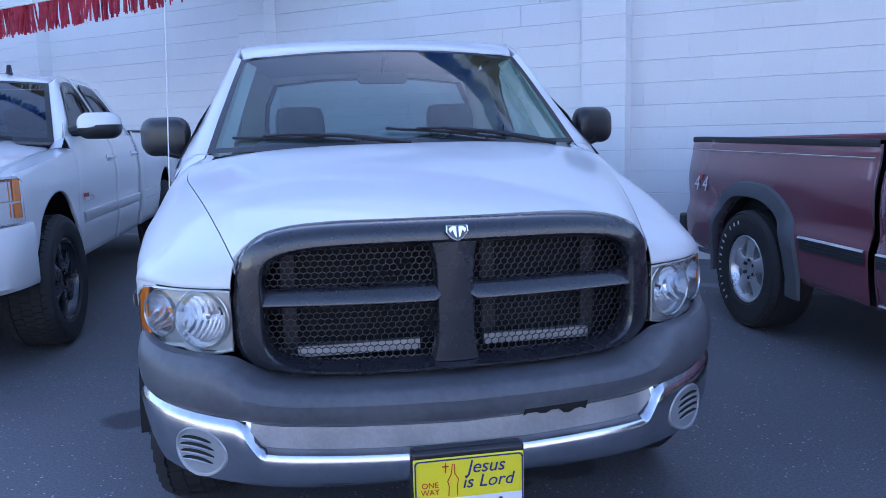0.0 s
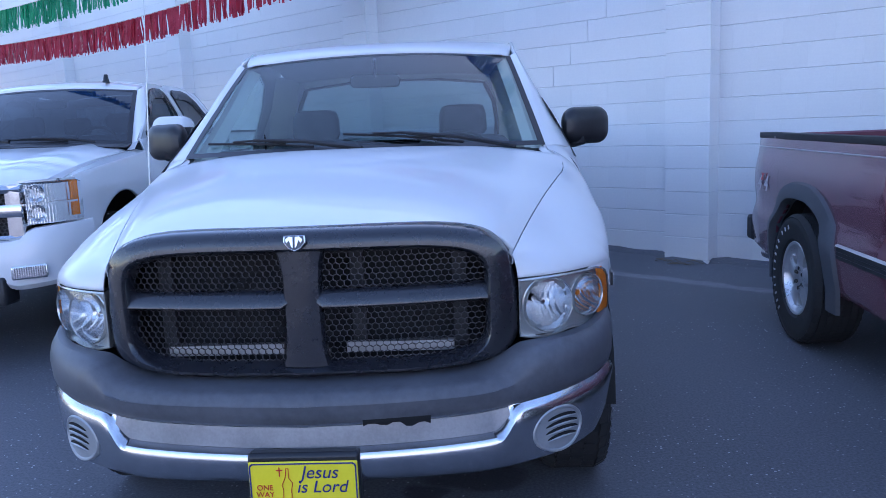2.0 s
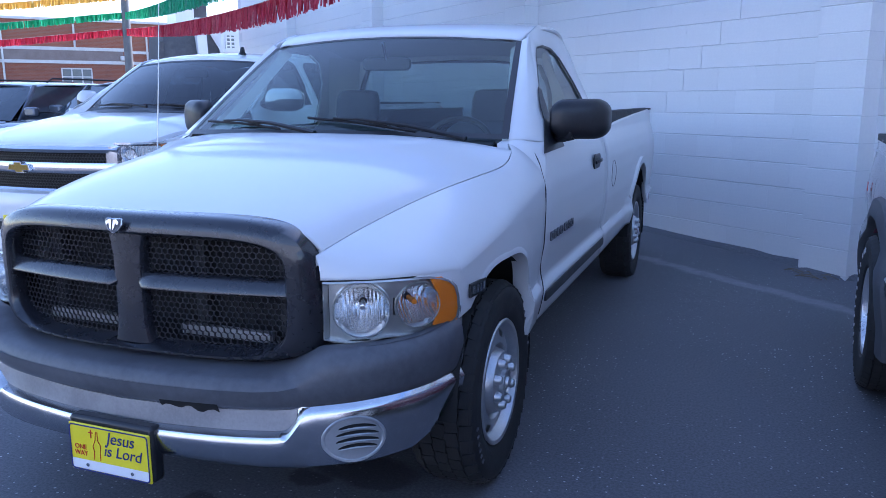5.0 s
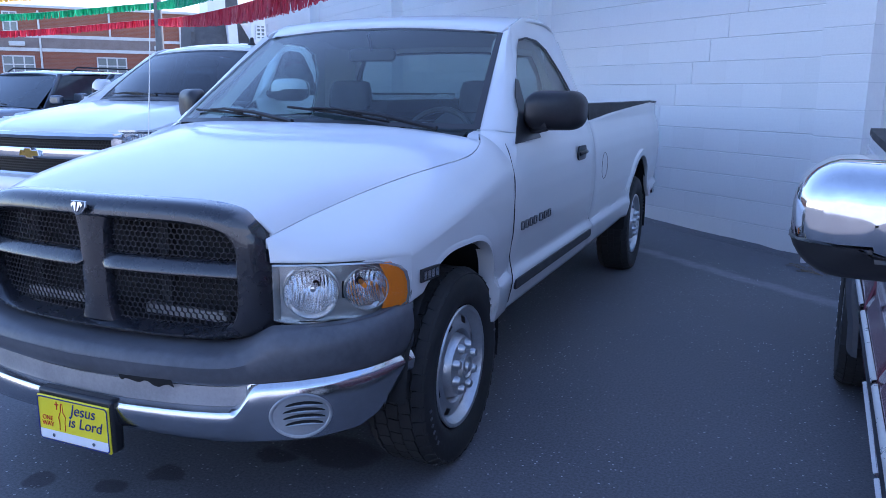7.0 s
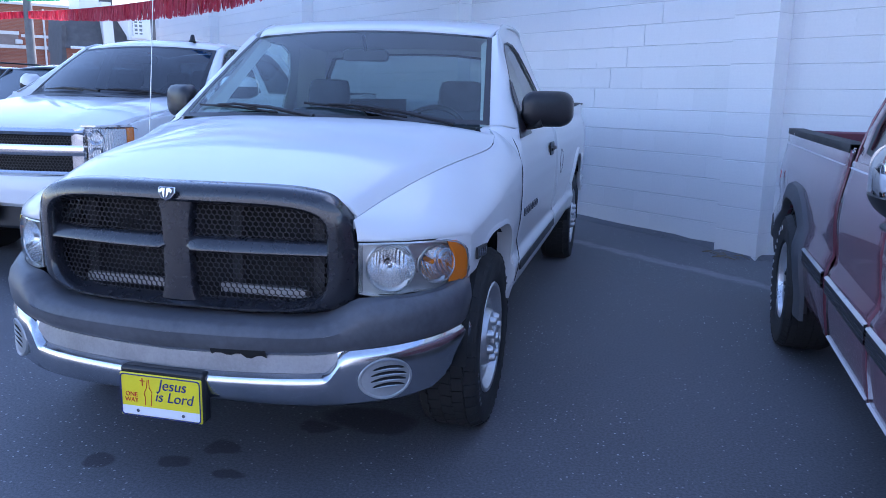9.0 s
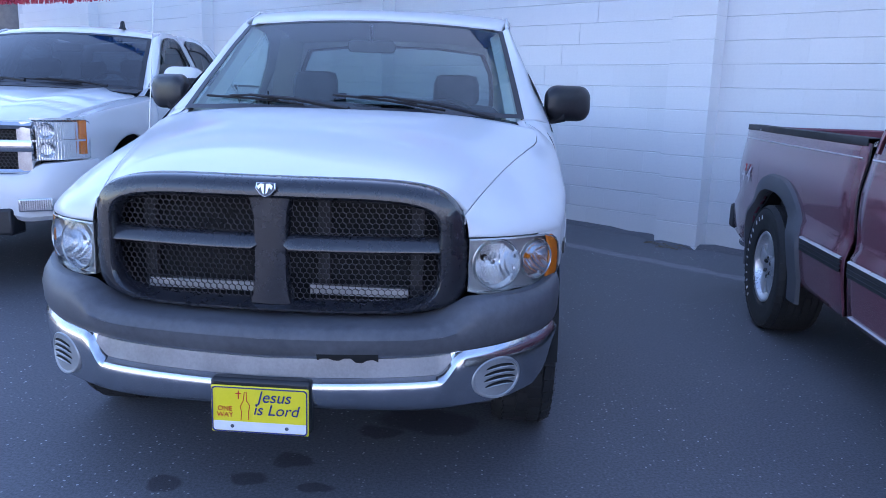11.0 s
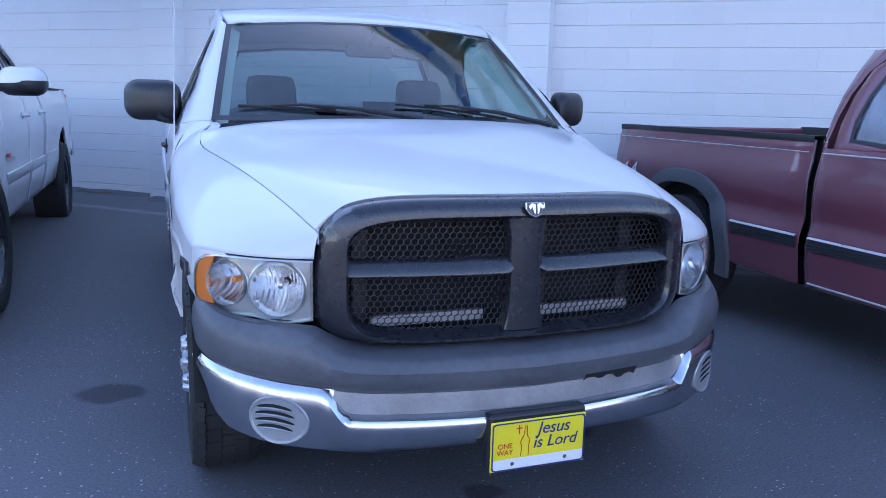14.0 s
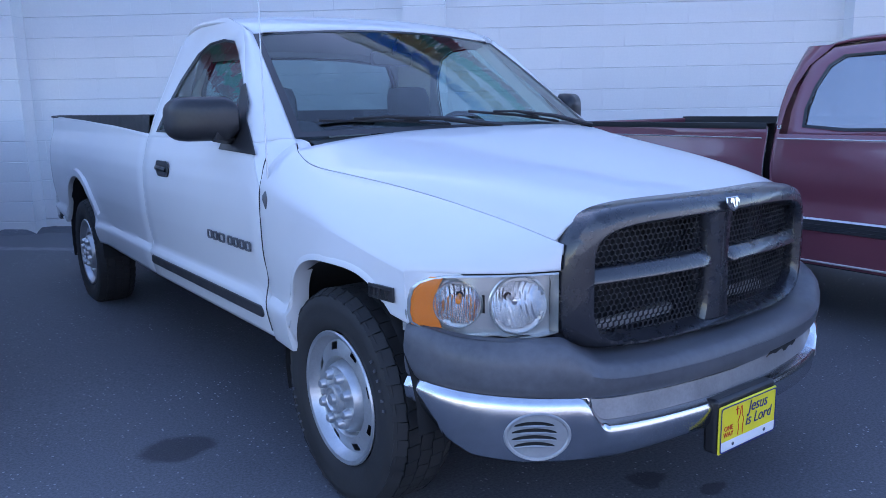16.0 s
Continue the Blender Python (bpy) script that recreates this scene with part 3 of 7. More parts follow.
def hex_panel(x0, x1, z_lo, z_hi, y_of, pitch=0.0205, bar=0.0011, depth=0.005):
    """Honeycomb sheet of real cells between x0..x1, bounded below and above by z_lo(x), z_hi(x)."""
    bm = bmesh.new()
    dx, dz = pitch, pitch * 0.80
    R = pitch / math.sqrt(3) * 0.98
    zmin, zmax = min(z_lo(x0), z_lo(x1)), max(z_hi(x0), z_hi(x1))
    row, z = 0, zmin
    while z < zmax:
        x = x0 + (dx / 2 if row % 2 else 0)
        while x < x1:
            if z_lo(x) - R * .6 < z < z_hi(x) + R * .6:
                o, i, ob_, ib = [], [], [], []
                for k in range(6):
                    a = radians(60 * k + 30)
                    px, pz = x + R * math.cos(a) * 1.0, z + R * math.sin(a) * 0.93
                    qx, qz = x + (R - bar) * math.cos(a), z + (R - bar) * math.sin(a) * 0.93
                    o.append(bm.verts.new((px, y_of(px), pz)))
                    i.append(bm.verts.new((qx, y_of(qx), qz)))
                    ib.append(bm.verts.new((qx, y_of(qx) + depth, qz)))
                for k in range(6):
                    j = (k + 1) % 6
                    bm.faces.new((o[k], o[j], i[j], i[k]))
                    bm.faces.new((i[k], i[j], ib[j], ib[k]))
            x += dx
        z += dz
        row += 1
    return bm


# ---- the white work truck ----
def build_white_truck():
    T = thing("pickup_truck", "white single-cab work pickup with satin black honeycomb grille", "pickup truck", m=pose(-0.013, 0, 0))

    def xz(z, y):
        base = interp([(0.40, 0.915), (0.47, 0.937), (0.55, 0.956), (0.598, 0.964), (0.610, 0.963), (0.634, 0.939), (0.66, 0.942), (0.72, 0.951), (0.80, 0.962), (0.95, 0.967), (1.04, 0.962), (1.12, 0.946), (1.20, 0.918), (1.30, 0.912)], z)
        f = interp([(0.3, 0.905), (0.5, 0.945), (0.7, 0.972), (0.95, 0.992), (1.3, 1.0)], y)
        flare = 0.0
        for yc, zc, r in ((0.925, 0.46, 0.36), (4.53, 0.40, 0.48)):
            d = math.hypot(y - yc, z - zc) - r
            if -0.02 < d < 0.16:
                flare = max(flare, 0.015 * (1 - max(0, d) / 0.16))
        return base * f + flare

    SEAM_LINE = [(v.y, (v.x, v.z)) for v in spline(((0.590, 0.255, 0.948), (0.606, 0.31, 0.963), (0.644, 0.45, 1.001), (0.700, 0.66, 1.047), (0.750, 0.85, 1.080), (0.801, 1.05, 1.106), (0.836, 1.19, 1.123), (0.848, 1.26, 1.137), (0.849, 1.32, 1.158), (0.836, 1.38, 1.184), (0.802, 1.45, 1.206)), 81)]

    def seam(y):
        """Hood-to-fender seam: half width and height at y, hooked in at the cowl."""
        return interp(SEAM_LINE, y)

    # hood: tall crowned centre with flanks that drop to the fender seam
    CROWN = [(v.y, v.z) for v in spline([(0, 0.14, 1.020), (0, 0.22, 1.048), (0, 0.35, 1.086), (0, 0.58, 1.138), (0, 0.90, 1.197), (0, 1.10, 1.228), (0, 1.24, 1.244)], 57)]
    def hood_row(y):
        k = (y - 0.195) / 1.03
        zc = interp(CROWN, y)
        bow = 0.315 * (1 - k) + 0.205 * k
        ye = y
        for _ in range(6):
            xs, zs = seam(ye)
            ye = y + bow * xs * xs
        arch = lambda t: (1 - (1 - (0.985 * t) ** 5) ** 0.2) / 0.4085
        bl = min(1.0, max(0.0, k / 0.75))
        bl = bl * bl * (3 - 2 * bl)
        fall = lambda t: arch(t) * (1 - bl) + t ** (3.6 - 0.5 * k) * bl
        pts = [(xs * q / 14, zc - (zc - zs) * fall(q / 14)) for q in range(14)] + [(xs - 0.0035, zs + 0.002), (xs - 0.0015, zs - 0.004), (xs - 0.005, zs - 0.03)]
        half = [(v.x, y + bow * v.x * v.x, v.z) for v in spline([(x, 0, z) for x, z in pts], 31)]
        return [(-x, yy, z) for x, yy, z in half[:0:-1]] + half
    ys = [0.180, 0.188, 0.200, 0.22, 0.25, 0.30] + [0.35 + 0.05 * i for i in range(18)] + [1.23]
    part("hood", gridmesh([hood_row(y) for y in ys]), WHITE, T, solid=0.012)

    # fenders
    scuttle_edge = {}
    def fender(s):
        rows = []
        zc_, a, b_ = 0.44, 0.332, 0.405
        yc = 0.925
        def low(y):
            return 0.714 + 0.25 * (y - 0.56) if y < yc else 0.465
        bot = arch_bottom(yc, zc_, a, b_, low, 3.0)
        yl = sorted(v for v in set([0.57, 0.575, 0.58] + [round(v, 4) for v in arch_ys(yc, a, 24)] + [1.262, 1.27, 1.30, 1.36, 1.40, 1.45]) if v >= 0.57)
        zsh = lambda y: max(interp([(0.57, 0.868), (0.75, 0.91), (1.0, 0.965), (1.45, 1.040)], y), bot(y) + 0.02)
        lampe = spline([(0.612, 0.262, 0.878), (0.68, 0.290, 0.878), (0.76, 0.342, 0.877), (0.84, 0.428, 0.875), (0.892, 0.512, 0.872), (xz(zsh(0.57), 0.57), 0.57, 0.868)], 15)
        def over(y, M):
            """From the hood seam out over the shoulder and down to M."""
            xs, zs = seam(y)
            S, M = Vector((xs + 0.0035, y, zs - 0.003)), Vector(M)
            d = Vector((M.x - S.x, M.y - S.y, 0))
            T0, T1 = d * 1.05 + Vector((0, 0, -0.28 * d.length)), Vector((0, 0, -1.25 * (S.z - M.z))) + d * 0.10
            out = [(S.x - 0.004, S.y + 0.004, S.z - 0.030)]
            for q in range(13):
                t = q / 12
                v = S * (2 * t ** 3 - 3 * t * t + 1) + T0 * (t ** 3 - 2 * t * t + t) + M * (3 * t * t - 2 * t ** 3) + T1 * (t ** 3 - t * t)
                out.append((v.x, v.y, v.z))
            return [(s * x, y_, z) for x, y_, z in out]
        rows = [over(0.266 + (0.57 - 0.266) * j / 14, lampe[j]) for j in range(14)]
        rows += [over(y, (xz(zsh(y), y), y, zsh(y))) for y in yl]
        bm = gridmesh(rows)
        side = []
        for y in yl:
            z1, zb = zsh(y), bot(y)
            side.append([(s * xz(z1 + (zb - z1) * i / 30, y), y, z1 + (zb - z1) * i / 30) for i in range(31)])
        grid(bm, side)
        part("fender", bm, WHITE, T, solid=0.006 * s)
        scuttle_edge[s] = [rows[-1][q] for q in (1, 4, 7, 10, 13)]
        part("wheel_lip", arch_lip(yc, zc_, a, b_, lambda z, y: xz(max(z, 0.47), y), s, w=0.02, out=0.003, deg0=4, deg1=134, power=3.0), WHITE, T)
        part("wheel_well", wheel_well(0.945, 0.40, 0.44, 0.55, 0.93, s), DARK, T)
        part("wheel_well", wheel_well(4.53, 0.40, 0.48, 0.55, 0.95, s), DARK, T)
        # badge plate on the fender
        bm = boxmesh(-0.058, 0.058, -0.004, 0.004, -0.022, 0.022)
        m = Matrix.Translation((s * (xz(0.795, 0.665) + 0.003), 0.665, 0.795)) @ pose(0, 0, 0, 0, 0, s * 84)
        bd = part("badge", bm, BLACK, T, "small black and chrome engine badge", m=m, bevel=0.002)
        bm = bmesh.new()
        for q in range(4):
            box(bm, -0.047 + q * 0.025, -0.029 + q * 0.025, -0.007, 0.007, -0.013, 0.013)
        part("badge_bars", bm, CHROME, bd, smooth=False)
    both(fender)

    # doors, lower part
    def door(s):
        yl = [1.458 + (2.935 - 1.458) * i / 14 for i in range(15)]
        top = lambda y: min(1.205, 1.045 + (y - 1.458) * 1.12)
        bot = lambda y: 0.475
        d = part("door", gridmesh(side_rows(yl, xz, top, bot, s, 48)), WHITE, T, solid=0.02 * s)
        # upper frame with the window opening
        def xu(z):
            return interp([(1.20, 0.920), (1.30, 0.880), (1.45, 0.810), (1.60, 0.742), (1.70, 0.702)], z)
        outer = [(1.60, 1.205), (1.74, 1.30), (1.90, 1.46), (2.03, 1.60), (2.13, 1.688), (2.32, 1.745), (2.64, 1.752), (2.88, 1.704), (2.925, 1.51), (2.938, 1.36), (2.94, 1.205), (2.3, 1.205)]
        inner = [(1.65, 1.225), (1.77, 1.32), (1.935, 1.46), (2.09, 1.575), (2.18, 1.63), (2.32, 1.648), (2.49, 1.642), (2.62, 1.60), (2.74, 1.48), (2.80, 1.36), (2.84, 1.225), (2.3, 1.222)]
        O = [(s * xu(z), y, z) for y, z in outer]
        I = [(s * (xu(z) - 0.004), y, z) for y, z in inner]
        part("window_frame", ring_between(O, I), WHITE, d, solid=0.02 * s)
        cen = Vector((0, 2.3, 1.42))
        def scl(p, k):
            q = Vector(p)
            q2 = Vector((q.x, cen.y + (q.y - cen.y) * k, cen.z + (q.z - cen.z) * k))
            return (s * (xu(q2.z) - 0.008), q2.y, q2.z)
        I2 = [scl(p, 0.955) for p in I]
        part("window_seal", ring_between([(p[0] + s * 0.003, p[1], p[2]) for p in I], I2), BLACK, d)
        bm = bmesh.new()
        bm.faces.new([bm.verts.new((p[0] - s * 0.012, p[1], p[2])) for p in I])
        bmesh.ops.triangulate(bm, faces=bm.faces)
        g = part("door_glass", bm, GLASS, d)
        g.visible_shadow = False
        # dark strip laid along the door's front gap in place of its shade
        gap_line = [(s * 0.806, 1.545, 1.236), (s * 0.868, 1.520, 1.200), (s * 0.921, 1.482, 1.140), (s * 0.946, 1.462, 1.085)] + [(s * (xz(z, 1.454) + 0.0005), 1.454, z) for z in (1.03, 0.98, 0.9, 0.8, 0.7, 0.6, 0.5)]
        part("door_seal", tubemesh(spline(gap_line, 36), 0.0022, 6), TRIM, d, "thin dark strip standing in for the shaded door gap")
        # handle: recessed black paddle
        hm = Matrix.Translation((s * 0.962, 2.60, 1.055))
        bm = bmesh.new()
        prism(bm, [(0, u, v) for u, v in rrect(0.185, 0.078, 0.034)], (s * 0.008, 0, 0))
        h = part("door_handle", bm, BLACK, d, "black plastic pull handle", m=hm, bevel=0.003)
        bm = bmesh.new()
        tube(bm, [(s * 0.005, -0.06, -0.004), (s * 0.019, -0.03, 0.004), (s * 0.019, 0.04, 0.004), (s * 0.008, 0.066, 0.0)], 0.012, 8)
        part("pull", bm, BLACK, h)
        # rub strip along the sill
        bm = bmesh.new()
        prism(bm, [(0, u, v) for u, v in rrect(1.42, 0.048, 0.022)], (s * 0.016, 0, 0))
        part("rub_strip", bm, TRIM, d, "dark grey rubber rub strip", m=Matrix.Translation((s * 0.951, 2.20, 0.568)), bevel=0.006)
        # raised model lettering as plain dark bars
        xx = 0.0
        for w_ in (0.062, 0.062, 0.082, 0, 0.060, 0.060, 0.060, 0.060):
            if w_:
                yy = 2.015 - xx
                part("nameplate_bar", ring_between([(0.0, yy - w_ / 2 + u, v) for u, v in rrect(w_ * 0.80, 0.038, 0.011)], [(0.0, yy - w_ / 2 + u, v) for u, v in rrect(w_ * 0.52, 0.024, 0.006)]), GREYP, d, solid=0.006, m=Matrix.Translation((s * 0.969, 0, 0.812)), smooth=False)
            xx += w_ or 0.022
        # mirror: black, upright, on a triangular sail and short arm
        sail = bmesh.new()
        prism(sail, [(s * x, y, z) for x, y, z in ((0.935, 1.530, 1.160), (0.935, 1.905, 1.170), (0.915, 1.885, 1.225), (0.893, 1.815, 1.275), (0.858, 1.855, 1.35), (0.822, 1.900, 1.425), (0.815, 1.870, 1.435), (0.855, 1.755, 1.355), (0.885, 1.715, 1.292), (0.915, 1.600, 1.212))], (s * 0.004, 0, 0))
        mi = part("mirror_sail", sail, BLACK, d, bevel=0.006)
        bm = bmesh.new()
        tube(bm, [(s * 0.92, 1.80, 1.225), (s * 0.955, 1.775, 1.222), (s * 1.00, 1.775, 1.235)], [0.034, 0.028, 0.03], 8)
        part("mirror_arm", bm, BLACK, mi)
        rows = []
        for yy, k in ((-0.014, 0.02), (-0.0135, 0.25), (-0.011, 0.50), (-0.004, 0.70), (0.008, 0.86), (0.025, 0.955), (0.05, 1.0), (0.095, 1.0), (0.10, 0.97)):
            rows.append([(s * (1.020 + u * k), 1.772 + yy * 1.1 + u * k * 0.62, 1.294 + v * k) for u, v in rrect(0.236, 0.174, 0.062)])
        bm = gridmesh(rows, close_u=True)
        bm.verts.ensure_lookup_table()
        nn = len(rows[0])
        bm.faces.new([bm.verts[i] for i in range(nn)])
        bm.faces.new([bm.verts[i] for i in range(8 * nn, 9 * nn)][::-1])
        part("mirror_housing", bm, BLACK, mi)
    both(door)

    def ws(u, v, grow=0.0, dy=0.0):
        """u -1..1 across, v 0..1 up."""
        w = (0.795 + (0.676 - 0.795) * v) + grow
        x = u * w
        y = (1.275 + 0.735 * v) + (0.205 - 0.13 * v) * u * u
        z = 1.232 + (1.685 - 1.232) * v + 0.02 * math.sin(v * math.pi) - 0.025 * u * u * (1 - 0.2 * v) * (1 if v > 0.5 else v * 2) - 0.012 * u * u
        return (x, y + dy, z)
    # roof, pillars, back of the cab
    def roof_row(y):
        zc = interp([(2.075, 1.694), (2.10, 1.712), (2.16, 1.742), (2.25, 1.764), (2.45, 1.780), (2.72, 1.779), (2.89, 1.752), (3.0, 1.692)], y)
        w = interp([(2.00, 0.665), (2.2, 0.703), (2.5, 0.728), (2.78, 0.728), (2.92, 0.700), (3.0, 0.650)], y)
        drop = interp([(2.075, 0.046), (2.2, 0.038), (2.45, 0.030), (2.72, 0.030), (2.9, 0.042), (3.0, 0.058)], y)
        half = []
        for i in range(8):
            t = i / 7
            half.append((w * t, y - 0.065 * (1 - t * t) * (1.0 if y < 2.11 else 0.6 if y < 2.2 else 0.2 if y < 2.3 else 0), zc - drop * t ** 2.6))
        return [(-x, yy, z) for x, yy, z in half[:0:-1]] + half
    part("roof", gridmesh([roof_row(y) for y in (2.075, 2.10, 2.16, 2.25, 2.4, 2.55, 2.72, 2.83, 2.92, 3.0)]), WHITE, T, solid=0.03, sub=1)

    def pillar(s):
        # windscreen pillar: from the cowl corner to the roof
        a = [ws(s, v) for v in (0.0, 0.2, 0.5, 0.82, 1.0)]
        xu = lambda z: interp([(1.20, 0.920), (1.30, 0.880), (1.45, 0.810), (1.60, 0.742), (1.70, 0.702)], z)
        c = [(s * xu(z), y, z) for y, z in ((1.60, 1.205), (1.74, 1.30), (1.90, 1.46), (2.03, 1.60), (2.12, 1.675))]
        part("windscreen_pillar", gridmesh([a, [tuple((Vector(p) + Vector(q)) / 2 + Vector((s * 0.010, -0.014, 0.006))) for p, q in zip(a, c)], c]), WHITE, T, solid=0.02)
        # scuttle corner between hood, fender and pillar
        r0 = [(x, y, z) for x, y, z in scuttle_edge[s]]
        r1 = [(s * 0.802, 1.495, 1.220), (s * 0.845, 1.500, 1.212), (s * 0.885, 1.505, 1.190), (s * 0.920, 1.508, 1.154), (s * 0.946, 1.512, 1.112)]
        r2 = [(s * 0.805, 1.545, 1.234), (s * 0.845, 1.575, 1.228), (s * 0.872, 1.590, 1.220), (s * 0.897, 1.598, 1.212), (s * 0.920, 1.598, 1.204)]
        cols = [spline(c, 9) for c in zip(r0, r1, r2)]
        part("scuttle_corner", gridmesh([list(r) for r in zip(*cols)]), WHITE, T)
        part("scuttle_fill", gridmesh([[(s * 0.842, 1.355, 1.166), (s * 0.803, 1.45, 1.200), (s * 0.803, 1.50, 1.216)], [(s * 0.79, 1.345, 1.180), (s * 0.765, 1.43, 1.203), (s * 0.775, 1.47, 1.214)]]), WHITE, T)
        # rear corner of the cab
        rows = []
        for i in range(10):
            t = i / 9
            z = 0.55 + (1.66 - 0.55) * t
            xo = xz(z, 2.93) if z < 1.2 else interp([(1.20, 0.920), (1.30, 0.880), (1.45, 0.810), (1.60, 0.742), (1.70, 0.702)], z)
            yo = interp([(0.5, 2.94), (1.2, 2.935), (1.36, 2.938), (1.5, 2.93), (1.66, 2.895)], z)
            yb_ = interp([(0.5, 2.99), (1.2, 2.99), (1.4, 3.01), (1.64, 3.0)], z)
            rows.append([(s * xo, yo, z), (s * (xo - 0.004), (yo + yb_) / 2, z), (s * (xo - 0.03), yb_, z), (s * (xo - 0.09), yb_ + 0.008, z), (s * 0.62, yb_ + 0.010, z)])
        part("cab_corner", gridmesh(rows), WHITE, T, solid=0.012 * -s)
    both(pillar)

    # cab back, with the rear window let in
    o = [(-0.64, 0.6), (0, 0.6), (0.64, 0.6), (0.68, 1.1), (0.68, 1.25), (0.66, 1.45), (0.61, 1.62), (0.3, 1.67), (0, 1.68), (-0.3, 1.67), (-0.61, 1.62), (-0.66, 1.45), (-0.68, 1.25), (-0.68, 1.1)]
    i_ = [(-0.58, 1.19), (0, 1.18), (0.58, 1.19), (0.625, 1.23), (0.63, 1.33), (0.615, 1.46), (0.56, 1.58), (0.28, 1.61), (0, 1.615), (-0.28, 1.61), (-0.56, 1.58), (-0.615, 1.46), (-0.63, 1.33), (-0.625, 1.23)]
    yb = lambda z: interp([(0.6, 2.995), (1.2, 2.995), (1.4, 2.99), (1.68, 2.955)], z)
    part("cab_back", ring_between([(x, yb(z), z) for x, z in o], [(x, yb(z), z) for x, z in i_]), WHITE, T, solid=0.03)
    bm = bmesh.new()
    bm.faces.new([bm.verts.new((x * 1.01, yb(z) - 0.012, z)) for x, z in i_])
    g = part("rear_window", bm, GLASSR, T, smooth=False)
    g.visible_shadow = False
    part("rear_window_seal", ring_between([(x * 1.01, yb(z) - 0.034, z) for x, z in i_], [(x * 0.965, yb(z) - 0.034, 1.41 + (z - 1.41) * 0.93) for x, z in i_]), BLACK, T, solid=0.01)

    # windscreen: curved in plan, with black border band and lower cowl
    N, M = 20, 12
    g = part("windscreen", gridmesh([[ws(-1 + 2 * i / N, j / M) for i in range(N + 1)] for j in range(M + 1)]), GLASS, T)
    g.visible_shadow = False
    bm = bmesh.new()
    loop_o = [(-1 + 2 * i / N, 0) for i in range(N)] + [(1, j / M) for j in range(M)] + [(1 - 2 * i / N, 1) for i in range(N)] + [(-1, 1 - j / M) for j in range(M)]
    grid(bm, [[ws(u, v, 0.004, -0.003) for u, v in loop_o], [ws(u * 0.968, 0.04 + v * 0.935, 0, -0.003) for u, v in loop_o]], close_u=True)
    part("windscreen_border", bm, BLACK, T)
    rows = []
    for j in range(4):
        rows.append([(u / 10 * 0.735, 1.295 - 0.075 * j / 3 + 0.205 * (u / 10) ** 2, 1.234 - 0.008 * j - 0.024 * (u / 10) ** 2) for u in range(-10, 11)])
    part("cowl", gridmesh(rows), BLACK, T, solid=0.01)
    for q in range(-9, 10):
        if abs(q) in (0, 5):
            continue
        yq, zq = 1.245 + 0.33 * (q * 0.055) ** 2, 1.231 - 0.038 * (q * 0.055) ** 2
        part("cowl_louvre", boxmesh(q * 0.055 - 0.02, q * 0.055 + 0.02, yq, yq + 0.022, zq, zq + 0.008), DARK, T, smooth=False)
    wiper(T, (0.03, 1.245, 1.243), (-0.69, 1.487, 1.281), (0, -0.012, 0.022))
    wiper(T, (0.665, 1.335, 1.226), (-0.062, 1.350, 1.303), (0, -0.012, 0.022))
    # aerial
    ae = part("aerial_base", tubemesh([(-0.966, 1.398, 0.972), (-0.962, 1.400, 1.004), (-0.958, 1.403, 1.018), (-0.947, 1.407, 1.050)], [0.003, 0.015, 0.016, 0.005], 10), GREYP, T, "dark grey pointed aerial foot")
    part("aerial", tubemesh([(-0.948, 1.407, 1.036), (-0.932, 1.44, 1.45), (-0.910, 1.475, 2.0)], [0.0032, 0.0026, 0.0018], 6), STEELW, ae, "thin steel whip aerial")

    # grille: black arched surround, cross bars, honeycomb
    gy = lambda x: 0.166 + 0.20 * x * x
    n = 96
    def O_at(q):
        a = 2 * math.pi * q / n
        c, s_ = math.cos(a), math.sin(a)
        e = 2 / (5.0 if s_ > 0 else 6.0)
        return 0.583 * math.copysign(abs(c) ** e, c), 0.845 + (0.203 if s_ > 0 else 0.217) * math.copysign(abs(s_) ** e, s_)
    O = [O_at(q) for q in range(n)]
    def inset(pts, top, bot, sd):
        out = []
        for x, z in pts:
            kx = (0.582 - (sd if sd > 0 else sd * max(0.15, min(1.0, (0.99 - z) / 0.12)))) / 0.582
            zz = 0.845 + (z - 0.845) * ((0.217 - top) / 0.217 if z > 0.845 else (0.217 - bot) / 0.217)
            out.append((x * kx, zz))
        return out
    L = [(inset(O, -0.006, -0.008, -0.034), 0.16), (inset(O, -0.006, -0.008, -0.033), 0.070), (inset(O, -0.004, -0.003, -0.022), 0.030), (inset(O, 0.006, 0.004, 0.001), 0.004), (inset(O, 0.03, 0.011, 0.032), -0.011), (inset(O, 0.052, 0.017, 0.050), -0.012), (inset(O, 0.060, 0.021, 0.058), -0.004), (inset(O, 0.066, 0.030, 0.064), 0.018), (inset(O, 0.070, 0.038, 0.068), 0.05)]
    gr = part("grille", gridmesh([[(x, gy(x) + dy, z) for x, z in l] for l, dy in L], close_u=True), GLOSSB, T, "satin black arched grille surround")
    zt_in = lambda x: 0.845 + 0.137 * (1.0 - 0.28 * (abs(x) / 0.52) ** 4)
    zb_in = lambda x: 0.845 - 0.185 + 0.03 * (abs(x) / 0.52) ** 4
    # cross bars with a flared centre post
    rows = []
    for i in range(13):
        t = i / 12
        z = zb_in(0) - 0.004 + (zt_in(0) + 0.012 - zb_in(0)) * t
        w = 0.056 + 0.016 * abs(2 * t - 1) ** 4
        rows.append([(u * w, gy(0) + d, z) for u, d in ((-1, 0.05), (-0.96, 0.024), (-0.86, 0.014), (-0.5, 0.007), (0, 0.005), (0.5, 0.007), (0.86, 0.014), (0.96, 0.024), (1, 0.05))])
